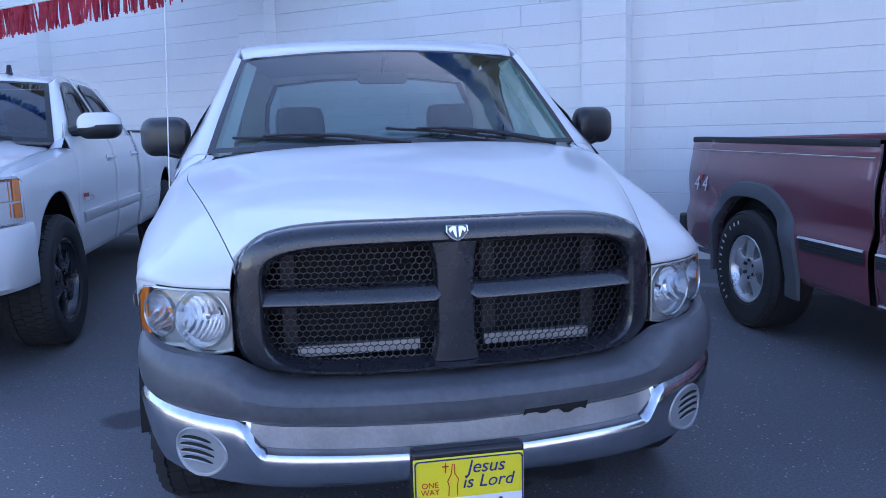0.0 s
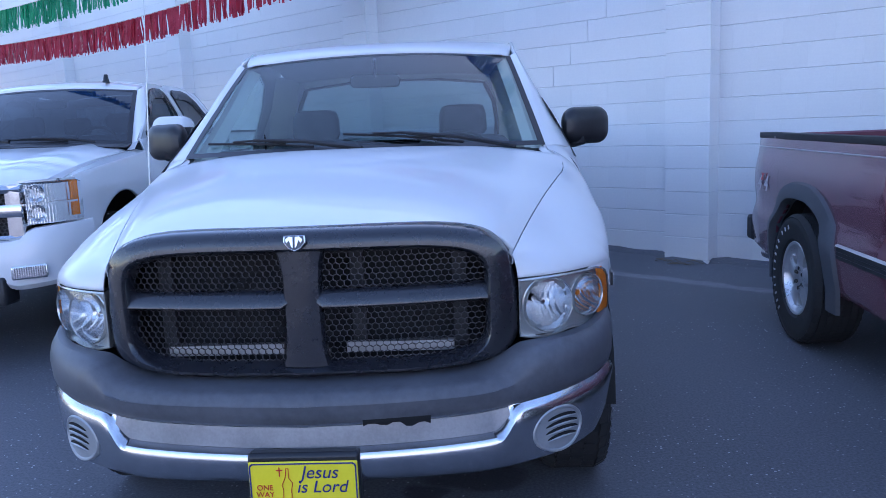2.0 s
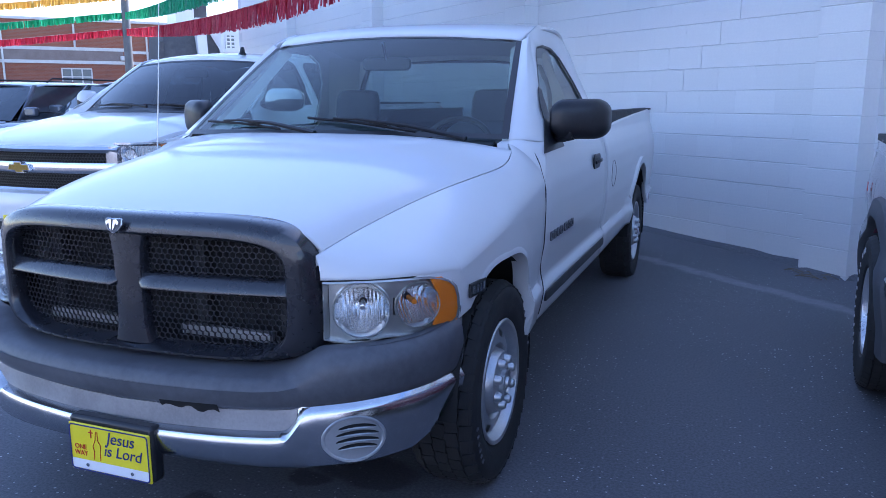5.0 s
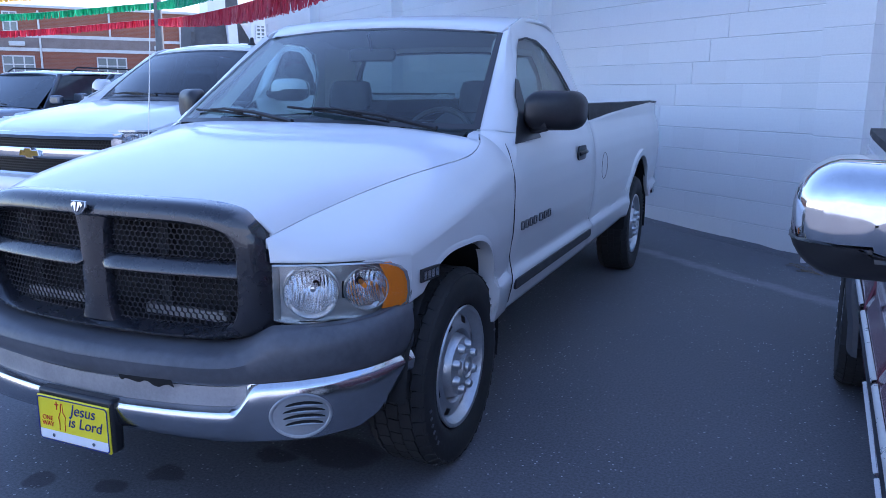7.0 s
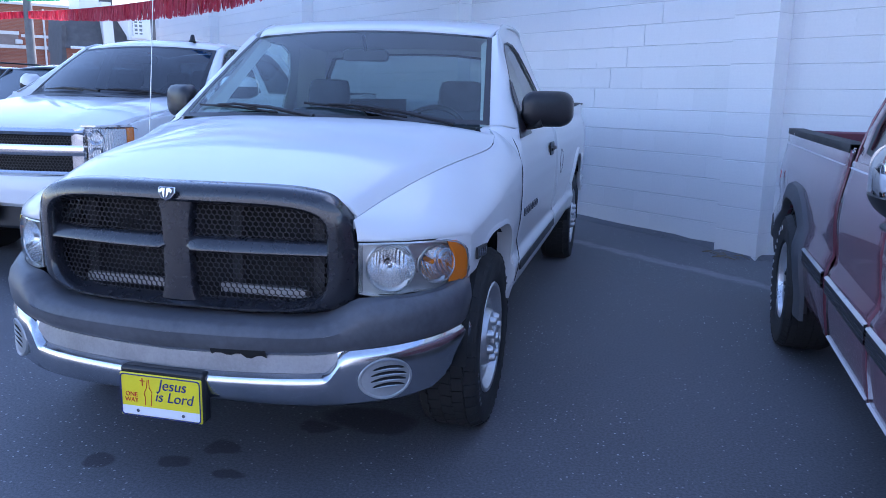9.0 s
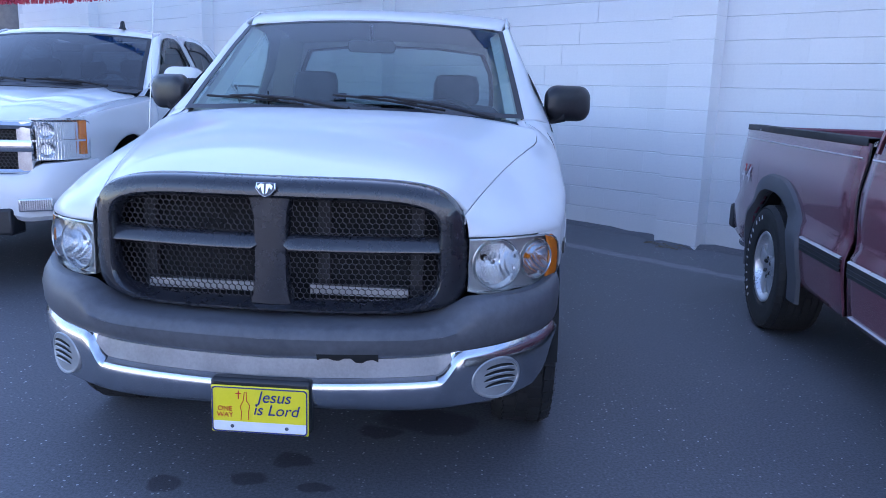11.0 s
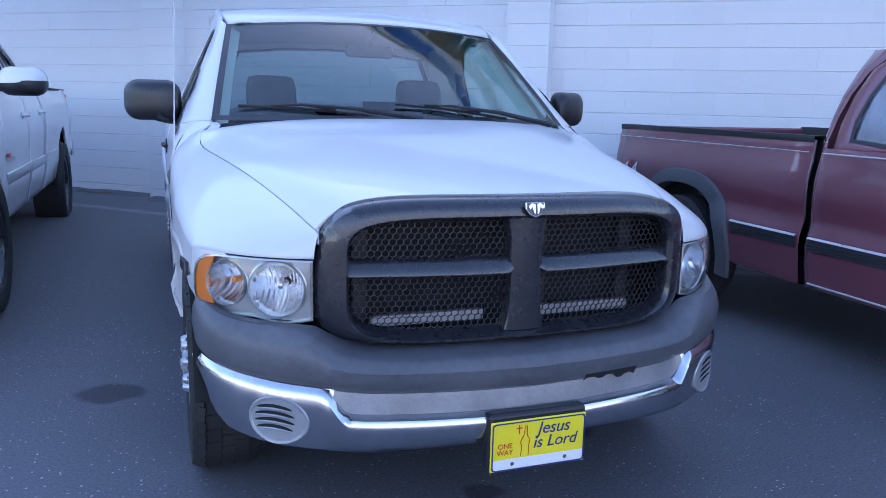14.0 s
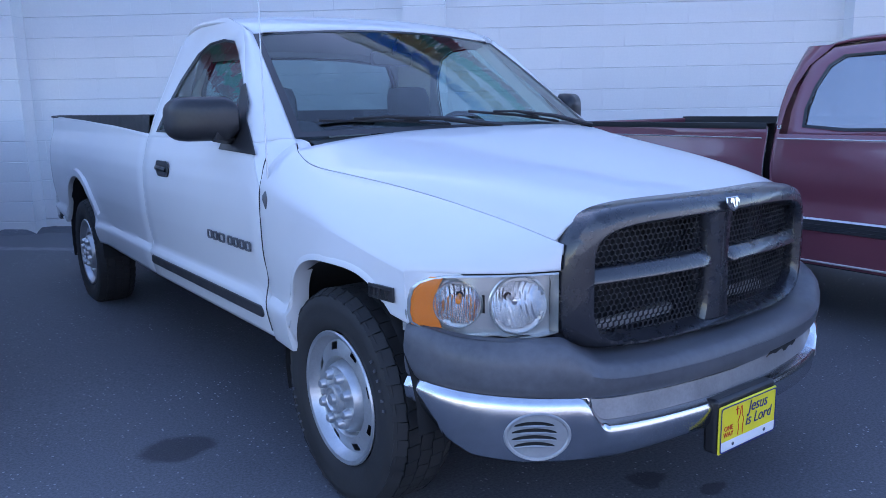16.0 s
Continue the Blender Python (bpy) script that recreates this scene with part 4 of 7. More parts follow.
    part("grille_post", gridmesh(rows), GLOSSB, gr)
    def bar(s):
        rows = []
        for x_, h, f in ((0.030, 0.003, 0.0), (0.045, 0.016, 0.4), (0.060, 0.026, 1.0), (0.10, 0.026, 1.0), (0.20, 0.026, 1.0), (0.32, 0.0255, 1.0), (0.42, 0.025, 1.0), (0.50, 0.025, 1.0), (0.528, 0.025, 1.0)):
            x = s * x_
            rows.append([(x, gy(x) + 0.016 * (1 - f) + d * f, 0.849 + v * h) for v, d in ((1, 0.05), (1, 0.030), (0.86, 0.022), (-0.52, -0.001), (-0.72, -0.001), (-0.92, 0.008), (-1, 0.05))])
        part("grille_bar", gridmesh(rows), GLOSSB, gr)
        for lo, hi in ((lambda x: 0.872, zt_in), (zb_in, lambda x: 0.818)):
            x0, x1 = (0.055, 0.525) if s > 0 else (-0.525, -0.055)
            part("honeycomb", hex_panel(x0, x1, lo, hi, lambda x: gy(x) + 0.042), MESHG, gr, smooth=False)
    both(bar)
    # what shows behind the honeycomb: radiator face, support frame, pale air-dam strip
    part("radiator", boxmesh(-0.50, 0.50, 0.40, 0.44, 0.66, 1.00), DARK, T, smooth=False)
    for xx in (-0.46, 0.13, 0.44):
        part("radiator_support", boxmesh(xx - 0.02, xx + 0.02, 0.35, 0.37, 0.66, 1.0), TRIM, T, smooth=False)
    for x0, x1 in ((-0.44, -0.09), (0.10, 0.42)):
        part("condenser_strip", boxmesh(x0, x1, 0.285, 0.31, 0.664, 0.694), STEELW, T, "pale metal strip behind the grille mesh", smooth=False)

    # headlamps
    def lamp(s):
        P2 = lambda x: interp([(0.58, 0.262), (0.66, 0.290), (0.74, 0.335), (0.82, 0.405), (0.88, 0.490), (0.905, 0.538), (0.932, 0.60)], x)
        # outline in (x, z): flat top, two scallops below
        out = [(0.613, 0.872), (0.68, 0.873), (0.76, 0.872), (0.83, 0.870), (0.862, 0.867), (0.886, 0.859), (0.904, 0.844), (0.914, 0.822), (0.918, 0.79), (0.919, 0.75), (0.916, 0.724), (0.904, 0.712), (0.875, 0.703), (0.835, 0.698), (0.80, 0.698), (0.775, 0.700), (0.762, 0.700), (0.745, 0.696), (0.715, 0.690), (0.68, 0.689), (0.645, 0.694), (0.613, 0.701)]
        O = [(s * x, P2(x) - 0.006, z) for x, z in out]
        cx, cz = 0.76, 0.782
        I = [(s * (cx + (x - cx) * 0.980), P2(cx + (x - cx) * 0.980) - 0.009, cz + (z - cz) * 0.945) for x, z in out]
        B = [(s * x, P2(x) + 0.05, z) for x, z in out]
        bm = bmesh.new()
        grid(bm, [B, O, I], close_u=True)
        edge = [(0.84, 0.432, 0.876), (0.865, 0.470, 0.874), (0.892, 0.514, 0.873), (0.915, 0.552, 0.870), (xz(0.868, 0.573), 0.573, 0.868), (xz(0.83, 0.573), 0.573, 0.83), (xz(0.79, 0.573), 0.573, 0.79), (xz(0.72, 0.573), 0.573, 0.718)]
        hug = [(x, P2(x) - 0.004, z) for x, z in ((0.83, 0.8705), (0.862, 0.8675), (0.886, 0.8595), (0.904, 0.8445), (0.914, 0.8225), (0.918, 0.79), (0.919, 0.75), (0.916, 0.722))]
        part("fender_lip", gridmesh([[(s * x, y, z) for x, y, z in line] for line in (edge, hug)]), WHITE, T)
        lm = part("headlamp", bm, LAMPGREY, T, "two-bowl headlamp with amber marker under a hazed clear lens")
        # curved back reflector
        bm = bmesh.new()
        for j in range(24):
            for i in range(36):
                x0, x1, z0, z1 = 0.614 + 0.0084 * i, 0.614 + 0.0084 * (i + 1), 0.692 + 0.0074 * j, 0.6994 + 0.0074 * j
                if any(math.hypot((x0 + x1) / 2 - a, (z0 + z1) / 2 - c) < r_ for a, c, r_ in ((0.697, 0.782, 0.066), (0.826, 0.784, 0.054))):
                    continue
                bm.faces.new([bm.verts.new((s * x, P2(x) + 0.030, z)) for x, z in ((x0, z0), (x1, z0), (x1, z1), (x0, z1))])
        part("lamp_back", bm, LAMPGREY, lm)
        for nm, cxx, czz, rr in (("main_bowl", 0.695, 0.782, 0.078), ("turn_bowl", 0.818, 0.784, 0.064)):
            ang = math.atan2(P2(cxx + 0.03) - P2(cxx - 0.03), 0.06)
            m = Matrix.Translation((s * cxx, P2(cxx) + (0.042 if nm == "main_bowl" else 0.056), czz)) @ Matrix.Rotation(s * ang * 0.85, 4, "Z")
            bm = lathemesh([(-0.026, rr * 1.0), (-0.030, rr * 1.03), (-0.026, rr * 1.06), (-0.018, rr * 1.07), (-0.016, rr * 1.07 + 0.004)], 40, axis="y")
            part("bowl_rim", bm, LAMPGREY, lm, m=m)
            bm = lathemesh([(-0.026, rr), (0.0, rr * 0.95), (0.030, rr * 0.84), (0.058, rr * 0.64), (0.078, rr * 0.38), (0.086, 0.012)], 40, axis="y")
            bw = part(nm, bm, REFLECT, lm, m=m)
            part("bulb", lathemesh([(0.012, 0.0), (0.014, 0.008), (0.03, 0.010), (0.07, 0.009)], 16, axis="y"), CHROME if nm == "main_bowl" else AMBER, bw)
        # amber side marker
        rows = []
        for j in range(5):
            z = 0.718 + (0.862 - 0.718) * j / 4
            x0 = 0.866 + 0.014 * (1 - ((z - 0.783) / 0.075) ** 2)
            rows.append([(s * x, P2(x) - 0.0055, z) for x in [x0 + ((0.914, 0.915, 0.914, 0.908, 0.886)[j] - x0) * q / 5 for q in range(6)]])
        part("marker", gridmesh(rows), AMBER, lm, "amber side marker", solid=0.006)
        # lens
        rows = []
        for q in range(7):
            k = 1 - q / 6
            rows.append([(s * (cx + (x - cx) * 0.97 * k), P2(cx + (x - cx) * 0.97 * k) - 0.010 - 0.010 * (1 - k * k), cz + (z - cz) * 0.94 * k) for x, z in out])
        ln = part("lens", gridmesh(rows, close_u=True), LENS, lm)
        ln.visible_shadow = False
    both(lamp)

    # bumper: grey cover above, chrome bar below
    BP = [(0.0, 0.092), (0.20, 0.098), (0.40, 0.122), (0.55, 0.163), (0.69, 0.238), (0.79, 0.320), (0.858, 0.408), (0.895, 0.492), (0.910, 0.578)]
    pth = spline([(x, y, 0) for x, y in BP], 97)
    pth = [(-p.x, p.y) for p in pth[:0:-1]] + [(p.x, p.y) for p in pth]
    def nrm(i):
        a, b_ = pth[max(i - 1, 0)], pth[min(i + 1, len(pth) - 1)]
        d = Vector((b_[0] - a[0], b_[1] - a[1], 0)).normalized()
        return Vector((d.y, -d.x, 0))
    def sweep(prof):
        """prof(|x|) gives (out, z) points; swept along the bumper line."""
        rows = []
        for i, (x, y) in enumerate(pth):
            nv = nrm(i)
            rows.append([(x + nv.x * o_, y + nv.y * o_, z) for o_, z in prof(abs(x), y)])
        # turned-in ends
        for i, at in ((0, 0), (-1, len(rows) + 1)):
            e = rows[i]
            rows.insert(at, [(x * 0.93, y - 0.004, z) for x, y, z in e])
        return gridmesh(rows)
    def cover(ax, y):
        zt = smooth_interp([(0.0, 0.606), (0.45, 0.610), (0.54, 0.620), (0.60, 0.652), (0.65, 0.682), (0.72, 0.689), (0.80, 0.695), (0.86, 0.703), (0.915, 0.726)], ax)
        zb_ = smooth_interp([(0.0, 0.514), (0.5, 0.526), (0.7, 0.536), (0.85, 0.548), (0.92, 0.560)], ax)
        bulge = smooth_interp([(0.0, 0.003), (0.3, 0.004), (0.62, 0.010), (0.78, 0.014), (0.87, 0.012), (0.915, 0.004)], ax)
        deep = smooth_interp([(0, 0.115), (0.5, 0.115), (0.60, 0.06), (0.70, 0.03), (0.90, 0.004)], ax)
        rise = min(1.0, deep / 0.1)
        return [(-deep - 0.02, zt + 0.016 * rise), (-deep, zt + 0.016 * rise), (-deep * 0.45, zt + 0.006 * rise), (-0.010, zt), (0.005, zt - 0.012), (0.011 + bulge * 0.7, zt - 0.035), (0.014 + bulge, (zt + zb_) / 2 + 0.012), (0.012 + bulge * 0.85, zb_ + 0.035), (0.009 + bulge * 0.5, zb_ + 0.014), (0.002, zb_), (-0.03, zb_ - 0.002)]
    part("bumper_cover", sweep(cover), GREYP, T, "scuffed dark grey plastic bumper cover")
    def chrome(ax, y):
        zt = interp([(0.0, 0.514), (0.5, 0.526), (0.7, 0.536), (0.85, 0.548), (0.92, 0.560)], ax)
        zb_ = interp([(0.0, 0.342), (0.5, 0.335), (0.75, 0.338), (0.84, 0.352), (0.88, 0.39), (0.907, 0.47)], ax)
        k = max(0.0, min(1.0, (0.605 - ax) / 0.07))
        k = k * k * (3 - 2 * k)
        zr = zt - (0.085 * k + 0.012 * (1 - k))
        return [(-0.03, zt + 0.004), (-0.004 - 0.012 * k, zt - 0.001), (-0.002 - 0.018 * k, zt - 0.004 - 0.01 * k), (0.006 - 0.020 * k, zr + 0.012), (0.014, zr + 0.002), (0.022, zr - 0.012), (0.020, (zr * 0.7 + zb_ * 0.3)), (0.014, (zr * 0.35 + zb_ * 0.65)), (0.002, zb_ + 0.015), (-0.02, zb_), (-0.06, zb_ + 0.004)]
    bc = part("bumper", sweep(chrome), DULLCH, T, "dulled chrome front bumper with oval vents")
    # worn flat face between cover and ridge, and the bare scrape under the cover
    rows, scr = [], []
    for i, (x, y) in enumerate(pth):
        if abs(x) < 0.575:
            pr = chrome(abs(x), y)
            nv = nrm(i)
            rows.append([(x + nv.x * (o_ + 0.003), y + nv.y * (o_ + 0.003), z) for o_, z in pr[2:4]])
        if 0.16 < x < 0.36:
            nv = nrm(i)
            zz = interp([(0.0, 0.514), (0.5, 0.526)], x)
            low = 0.010 + 0.006 * math.sin(x * 90) + (0.008 if x > 0.27 else 0)
            scr.append([(x - nv.x * 0.0 + nv.x * 0.009, y + nv.y * 0.009, zz + 0.012), (x + nv.x * 0.004, y + nv.y * 0.004, zz - 0.004), (x - nv.x * 0.004, y - nv.y * 0.004, zz - low)])
    part("bumper_face", gridmesh(rows), PANEL, bc, "worn dull grey bumper face", solid=0.002)
    part("scrape", gridmesh(scr), DARK, bc, "dark scraped patch", solid=0.002)

    def vent(s):
        i = min(range(len(pth)), key=lambda q: abs(pth[q][0] - s * 0.705))
        nv = nrm(i)
        yaw = math.degrees(math.atan2(nv.x, -nv.y))
        m = Matrix.Translation((pth[i][0] + nv.x * 0.024, pth[i][1] + nv.y * 0.024, 0.433)) @ pose(0, 0, 0, 0, 0, yaw)
        ov = lambda w, h: [(w * math.cos(2 * math.pi * q / 32), h * math.sin(2 * math.pi * q / 32)) for q in range(32)]
        bm = gridmesh([[(u, dy + 1.35 * u * u, v) for u, v in ov(w, h)] for w, h, dy in ((0.095, 0.071, 0.008), (0.093, 0.069, -0.001), (0.090, 0.067, -0.003), (0.085, 0.062, -0.002), (0.081, 0.059, 0.002))], close_u=True)
        v = part("vent", bm, VENTG, bc, "pale grey oval vent insert", m=m)
        # dished face, deeper on the outer side where the slots are
        rows = [[(u, 1.35 * u * u + 0.001, z) for u, z in ov(0.082 * k, 0.060 * k)] for k in (1.0, 0.8, 0.6, 0.4, 0.2, 0.02)]
        part("vent_face", gridmesh(rows, close_u=True), VENTG, v)
        # near-black lenses on the solid face paint the shade of open slots
        for q in range(4):
            z = -0.022 + 0.0195 * q
            w = 0.063 * math.sqrt(max(0.2, 1 - ((z - 0.006) / 0.062) ** 2))
            cxs = s * 0.010
            bm = bmesh.new()
            prism(bm, [(u, 1.35 * u * u - 0.0008, z + (0.0090 if 0 < t < 10 else 0.0020) * math.sin(2 * math.pi * t / 20) - 0.10 * w * math.cos(2 * math.pi * t / 20) ** 2) for t, u in ((t, cxs + w * math.cos(2 * math.pi * t / 20)) for t in range(20))], (0, 0.004, 0))
            sl = part("slot", bm, DARK, v, "dark lens shape standing in for a shaded air slot", smooth=False)
            part("slat", tubemesh([(u, 1.35 * u * u - 0.001, z - 0.009 + 0.005 * c) for u, c in ((cxs - w * 0.95, 0), (cxs - w * 0.5, 0.75), (cxs, 1), (cxs + w * 0.5, 0.75), (cxs + w * 0.95, 0))], [0.0015, 0.0036, 0.0045, 0.0036, 0.0015], 6), VENTG, v)
    both(vent)
    # scrape on the cover's lower edge is bare; front plate bracket and plate
    pb = part("plate_bracket", boxmesh(-0.157, 0.157, 0.058, 0.105, 0.272, 0.446), BLACK, T, "black plastic plate bracket", bevel=0.012)
    pl = part("plate", boxmesh(-0.152, 0.152, 0.050, 0.058, 0.274, 0.426), PLATEY, pb, "yellow and white slogan plate", bevel=0.004)
    part("plate_border", ring_between([(u, 0.0488, v) for u, v in rrect(0.298, 0.146, 0.012, cz=0.350)], [(u, 0.0488, v) for u, v in rrect(0.290, 0.138, 0.010, cz=0.350)]), INKB, pl, smooth=False, solid=0.0008)
    part("plate_band", boxmesh(-0.144, 0.144, 0.0486, 0.0495, 0.282, 0.312), PLATEW, pl, smooth=False)
    for body_, x, z, size, sh, mat in (("Jesus", 0.045, 0.394, 0.052, 0.25, INKB), ("is Lord", 0.050, 0.352, 0.050, 0.25, INKB), ("ONE", -0.108, 0.352, 0.022, 0, INKR), ("WAY", -0.108, 0.332, 0.022, 0, INKR)):
        part("lettering", text_mesh(body_, size, 0.0006, sh), mat, pl, m=pose(x, 0.0485, z, 90, 0, 0), smooth=False)
    bm = bmesh.new()
    box(bm, -0.0665, -0.0635, 0.048, 0.0495, 0.385, 0.412)
    box(bm, -0.074, -0.056, 0.048, 0.0495, 0.401, 0.404)
    part("cross_mark", bm, INKR, pl, smooth=False)
    bm = bmesh.new()
    tube(bm, [(-0.058, 0.0486, 0.318), (-0.056, 0.0486, 0.345), (-0.060, 0.0486, 0.36), (-0.050, 0.0486, 0.38), (-0.046, 0.0486, 0.408), (-0.040, 0.0486, 0.408), (-0.040, 0.0486, 0.38), (-0.030, 0.0486, 0.365), (-0.034, 0.0486, 0.345), (-0.034, 0.0486, 0.318)], 0.0012, 5)
    part("emblem", bm, INKR, pl)
    for x in (-0.085, 0.085):
        part("plate_screw", lathemesh([(0.046, 0.0), (0.0465, 0.006), (0.0495, 0.006)], 10, axis="y"), CHROME, pl, m=Matrix.Translation((x, 0, 0.297)))
    # shield badge, plain
    sh = [(0.88 * x_, 0.88 * z_) for x_, z_ in ((-0.034, 0.020), (0.034, 0.020), (0.036, -0.002), (0.020, -0.022), (0.0, -0.032), (-0.020, -0.022), (-0.036, -0.002))]
    bm = bmesh.new()
    prism(bm, [(x, 0, z) for x, z in sh], (0, -0.008, 0))
    bdg = part("badge", bm, CHROME, gr, "chrome shield badge", m=pose(0, 0.147, 1.021, -12), bevel=0.003, smooth=False)
    bm = bmesh.new()
    prism(bm, [(x * 0.86, -0.008, z * 0.86) for x, z in sh], (0, -0.0015, 0))
    part("badge_field", bm, GREYP, bdg, "dark grey field inside the shield", smooth=False)
    for sx in (1, -1):
        bm = bmesh.new()
        prism(bm, [(sx * x, -0.0095, z) for x, z in ((0.003, 0.012), (0.014, 0.014), (0.024, 0.006), (0.020, -0.004), (0.013, 0.004), (0.008, -0.012), (0.003, -0.018))], (0, -0.004, 0))
        part("badge_inlay", bm, CHROME, bdg, smooth=False)

    # cargo bed
    def bed(s):
        def top(y):
            return interp([(2.97, 1.215), (3.6, 1.248), (4.4, 1.277), (5.2, 1.300), (5.55, 1.305)], y)
        low = lambda y: interp([(2.9, 0.475), (4.9, 0.52), (5.55, 0.60)], y)
        bot = arch_bottom(4.53, 0.40, 0.47, 0.50, low)
        yl = sorted(set([2.965 + 0.11 * i for i in range(11)] + [round(v, 4) for v in arch_ys(4.53, 0.47, 20)] + [5.05, 5.15, 5.3, 5.42, 5.5, 5.55]))
        xb = lambda z, y: xz(z, 2.0) * interp([(2.9, 1), (5.2, 1.0), (5.55, 0.985)], y) + (0.018 if abs(math.hypot(y - 4.53, z - 0.4) - 0.5) < 0.05 and z > 0.45 else 0)
        part("bed_side", gridmesh(side_rows(yl, xb, top, bot, s, 48)), WHITE, T, solid=0.03 * s)
        part("bed_rail", gridmesh([[(s * 0.912, y, top(y) - 0.004), (s * 0.900, y, 1.308), (s * 0.85, y, 1.312), (s * 0.845, y, top(y) - 0.06)] for y in (2.97, 3.5, 4.2, 4.9, 5.56)]), BEDLINER, T, "black bed rail cap", solid=0.008)
        part("bed_inner", gridmesh([[(s * 0.86, y, top(y)), (s * 0.84, y, 1.1), (s * 0.83, y, 0.80)] for y in (3.0, 3.6, 4.2, 4.9, 5.5)]), BEDLINER, T, solid=0.01)
        # tail lamp sliver
        part("tail_lamp", boxmesh(s * 0.90 - 0.025, s * 0.90 + 0.025, 5.535, 5.585, 0.86, 1.12), BADGER, T, "red tail lamp", bevel=0.01)
    both(bed)
    # round fuel flap on the bed's right side
    bm = bmesh.new()
    tube(bm, [(xz(0.935 + 0.08 * math.sin(q * math.pi / 16), 2.0) + 0.0005, 3.21 + 0.08 * math.cos(q * math.pi / 16), 0.935 + 0.08 * math.sin(q * math.pi / 16)) for q in range(33)], 0.0013, 5, caps=False)
    part("fuel_flap_seam", bm, TRIM, T, "thin dark seam round the fuel flap")
    part("bed_floor", boxmesh(-0.83, 0.83, 3.0, 5.5, 0.74, 0.80), BEDLINER, T, smooth=False)
    part("bed_front", boxmesh(-0.84, 0.84, 3.012, 3.05, 0.80, 1.245), BEDLINER, T, bevel=0.006)
    part("tailgate", boxmesh(-0.90, 0.90, 5.51, 5.57, 0.66, 1.30), WHITE, T, bevel=0.015)
    rb = [(-0.93, 5.50), (-0.92, 5.66), (-0.80, 5.74), (0.80, 5.74), (0.92, 5.66), (0.93, 5.50)]
    part("rear_bumper", gridmesh([[(x, y, z) for x, y in rb] for z in (0.50, 0.53, 0.66, 0.68)]), DULLCH, T, solid=0.02)
    # underside
    bm = bmesh.new()
    box(bm, -0.86, 0.86, 1.45, 2.98, 0.44, 0.54)
    box(bm, -0.50, 0.50, 0.45, 5.4, 0.40, 0.58)
    box(bm, -0.82, 0.82, 2.98, 4.0, 0.5, 0.74)
    box(bm, -0.56, 0.56, 0.44, 1.45, 0.5, 0.98)
    part("chassis", bm, DARK, T, smooth=False)
    part("axle", tubemesh([(-0.8, 4.55, 0.38), (0.8, 4.55, 0.38)], 0.05, 10), DARK, T)
    part("axle", tubemesh([(-0.8, 0.985, 0.34), (0.8, 0.985, 0.34)], 0.04, 10), DARK, T)

    # cab inside: floor, dashboard, bench seat, wheel, mirror
    part("cab_floor", boxmesh(-0.88, 0.88, 1.5, 2.98, 0.56, 0.60), DASH, T, smooth=False)
    rows = []
    for dy, z in ((0.0, 1.195), (0.12, 1.205), (0.24, 1.195), (0.32, 1.16), (0.34, 1.05), (0.30, 0.8)):
        rows.append([(u / 8 * 0.80, 1.335 + dy * 1.3 + 0.20 * (u / 8) ** 2 * (1 - dy), z + (0.015 if 2 <= u <= 6 and dy > 0.15 else 0)) for u in range(-8, 9)])
    part("dashboard", gridmesh(rows), DASH, T, solid=0.02)
    def seat(cx):
        rows = []
        for z, y0, w, d in ((0.80, 2.28, 0.30, 0.14), (0.95, 2.36, 0.31, 0.15), (1.12, 2.43, 0.30, 0.14), (1.24, 2.48, 0.26, 0.11), (1.27, 2.50, 0.20, 0.06)):
            rows.append([(cx + u, y0 + v, z) for u, v in rrect(w * 2, d, 0.05)])
        bm = gridmesh(rows, close_u=True)
        bm.verts.ensure_lookup_table()
        nn = len(rows[0])
        bm.faces.new([bm.verts[i] for i in range(4 * nn, 5 * nn)])
        st = part("seat_back", bm, FABRIC, T, "grey cloth seat", sub=1)
        rows = []
        for z, k in ((1.265, 0.85), (1.29, 1.0), (1.38, 0.98), (1.425, 0.86), (1.435, 0.6)):
            rows.append([(cx + u * k, 2.50 + v * k + (z - 1.26) * 0.12, z) for u, v in rrect(0.27, 0.10, 0.045)])
        bm = gridmesh(rows, close_u=True)
        bm.verts.ensure_lookup_table()
        bm.faces.new([bm.verts[i] for i in range(4 * nn, 5 * nn)])
        bm.faces.new([bm.verts[i] for i in range(nn)][::-1])
        part("headrest", bm, FABRIC, st)
    seat(-0.42)
    seat(0.42)
    part("seat_cushion", boxmesh(-0.75, 0.75, 1.9, 2.42, 0.66, 0.84), FABRIC, T, bevel=0.05)
    m = Matrix.Translation((0.40, 1.92, 1.12)) @ pose(0, 0, 0, 62)
    bm = bmesh.new()
    tube(bm, [(0.19 * math.cos(2 * math.pi * q / 32), 0.19 * math.sin(2 * math.pi * q / 32), 0) for q in range(33)], 0.015, 8, caps=False)
    sw = part("steering_wheel", bm, BLACK, T, m=m)
    part("wheel_hub", boxmesh(-0.16, 0.16, -0.05, 0.04, -0.03, 0.01), BLACK, sw, bevel=0.015)
    bm = bmesh.new()
    prism(bm, [(u, 0, v) for u, v in rrect(0.25, 0.065, 0.025)], (0, 0.03, 0))
    rm = part("rear_view_mirror", bm, BLACK, T, m=pose(0.0, 2.01, 1.555, 0, 0, 8), bevel=0.006)
    part("mirror_stalk", tubemesh([(0, 0.005, 0.02), (0, -0.02, 0.07), (0, -0.045, 0.10)], 0.009, 8), BLACK, rm)
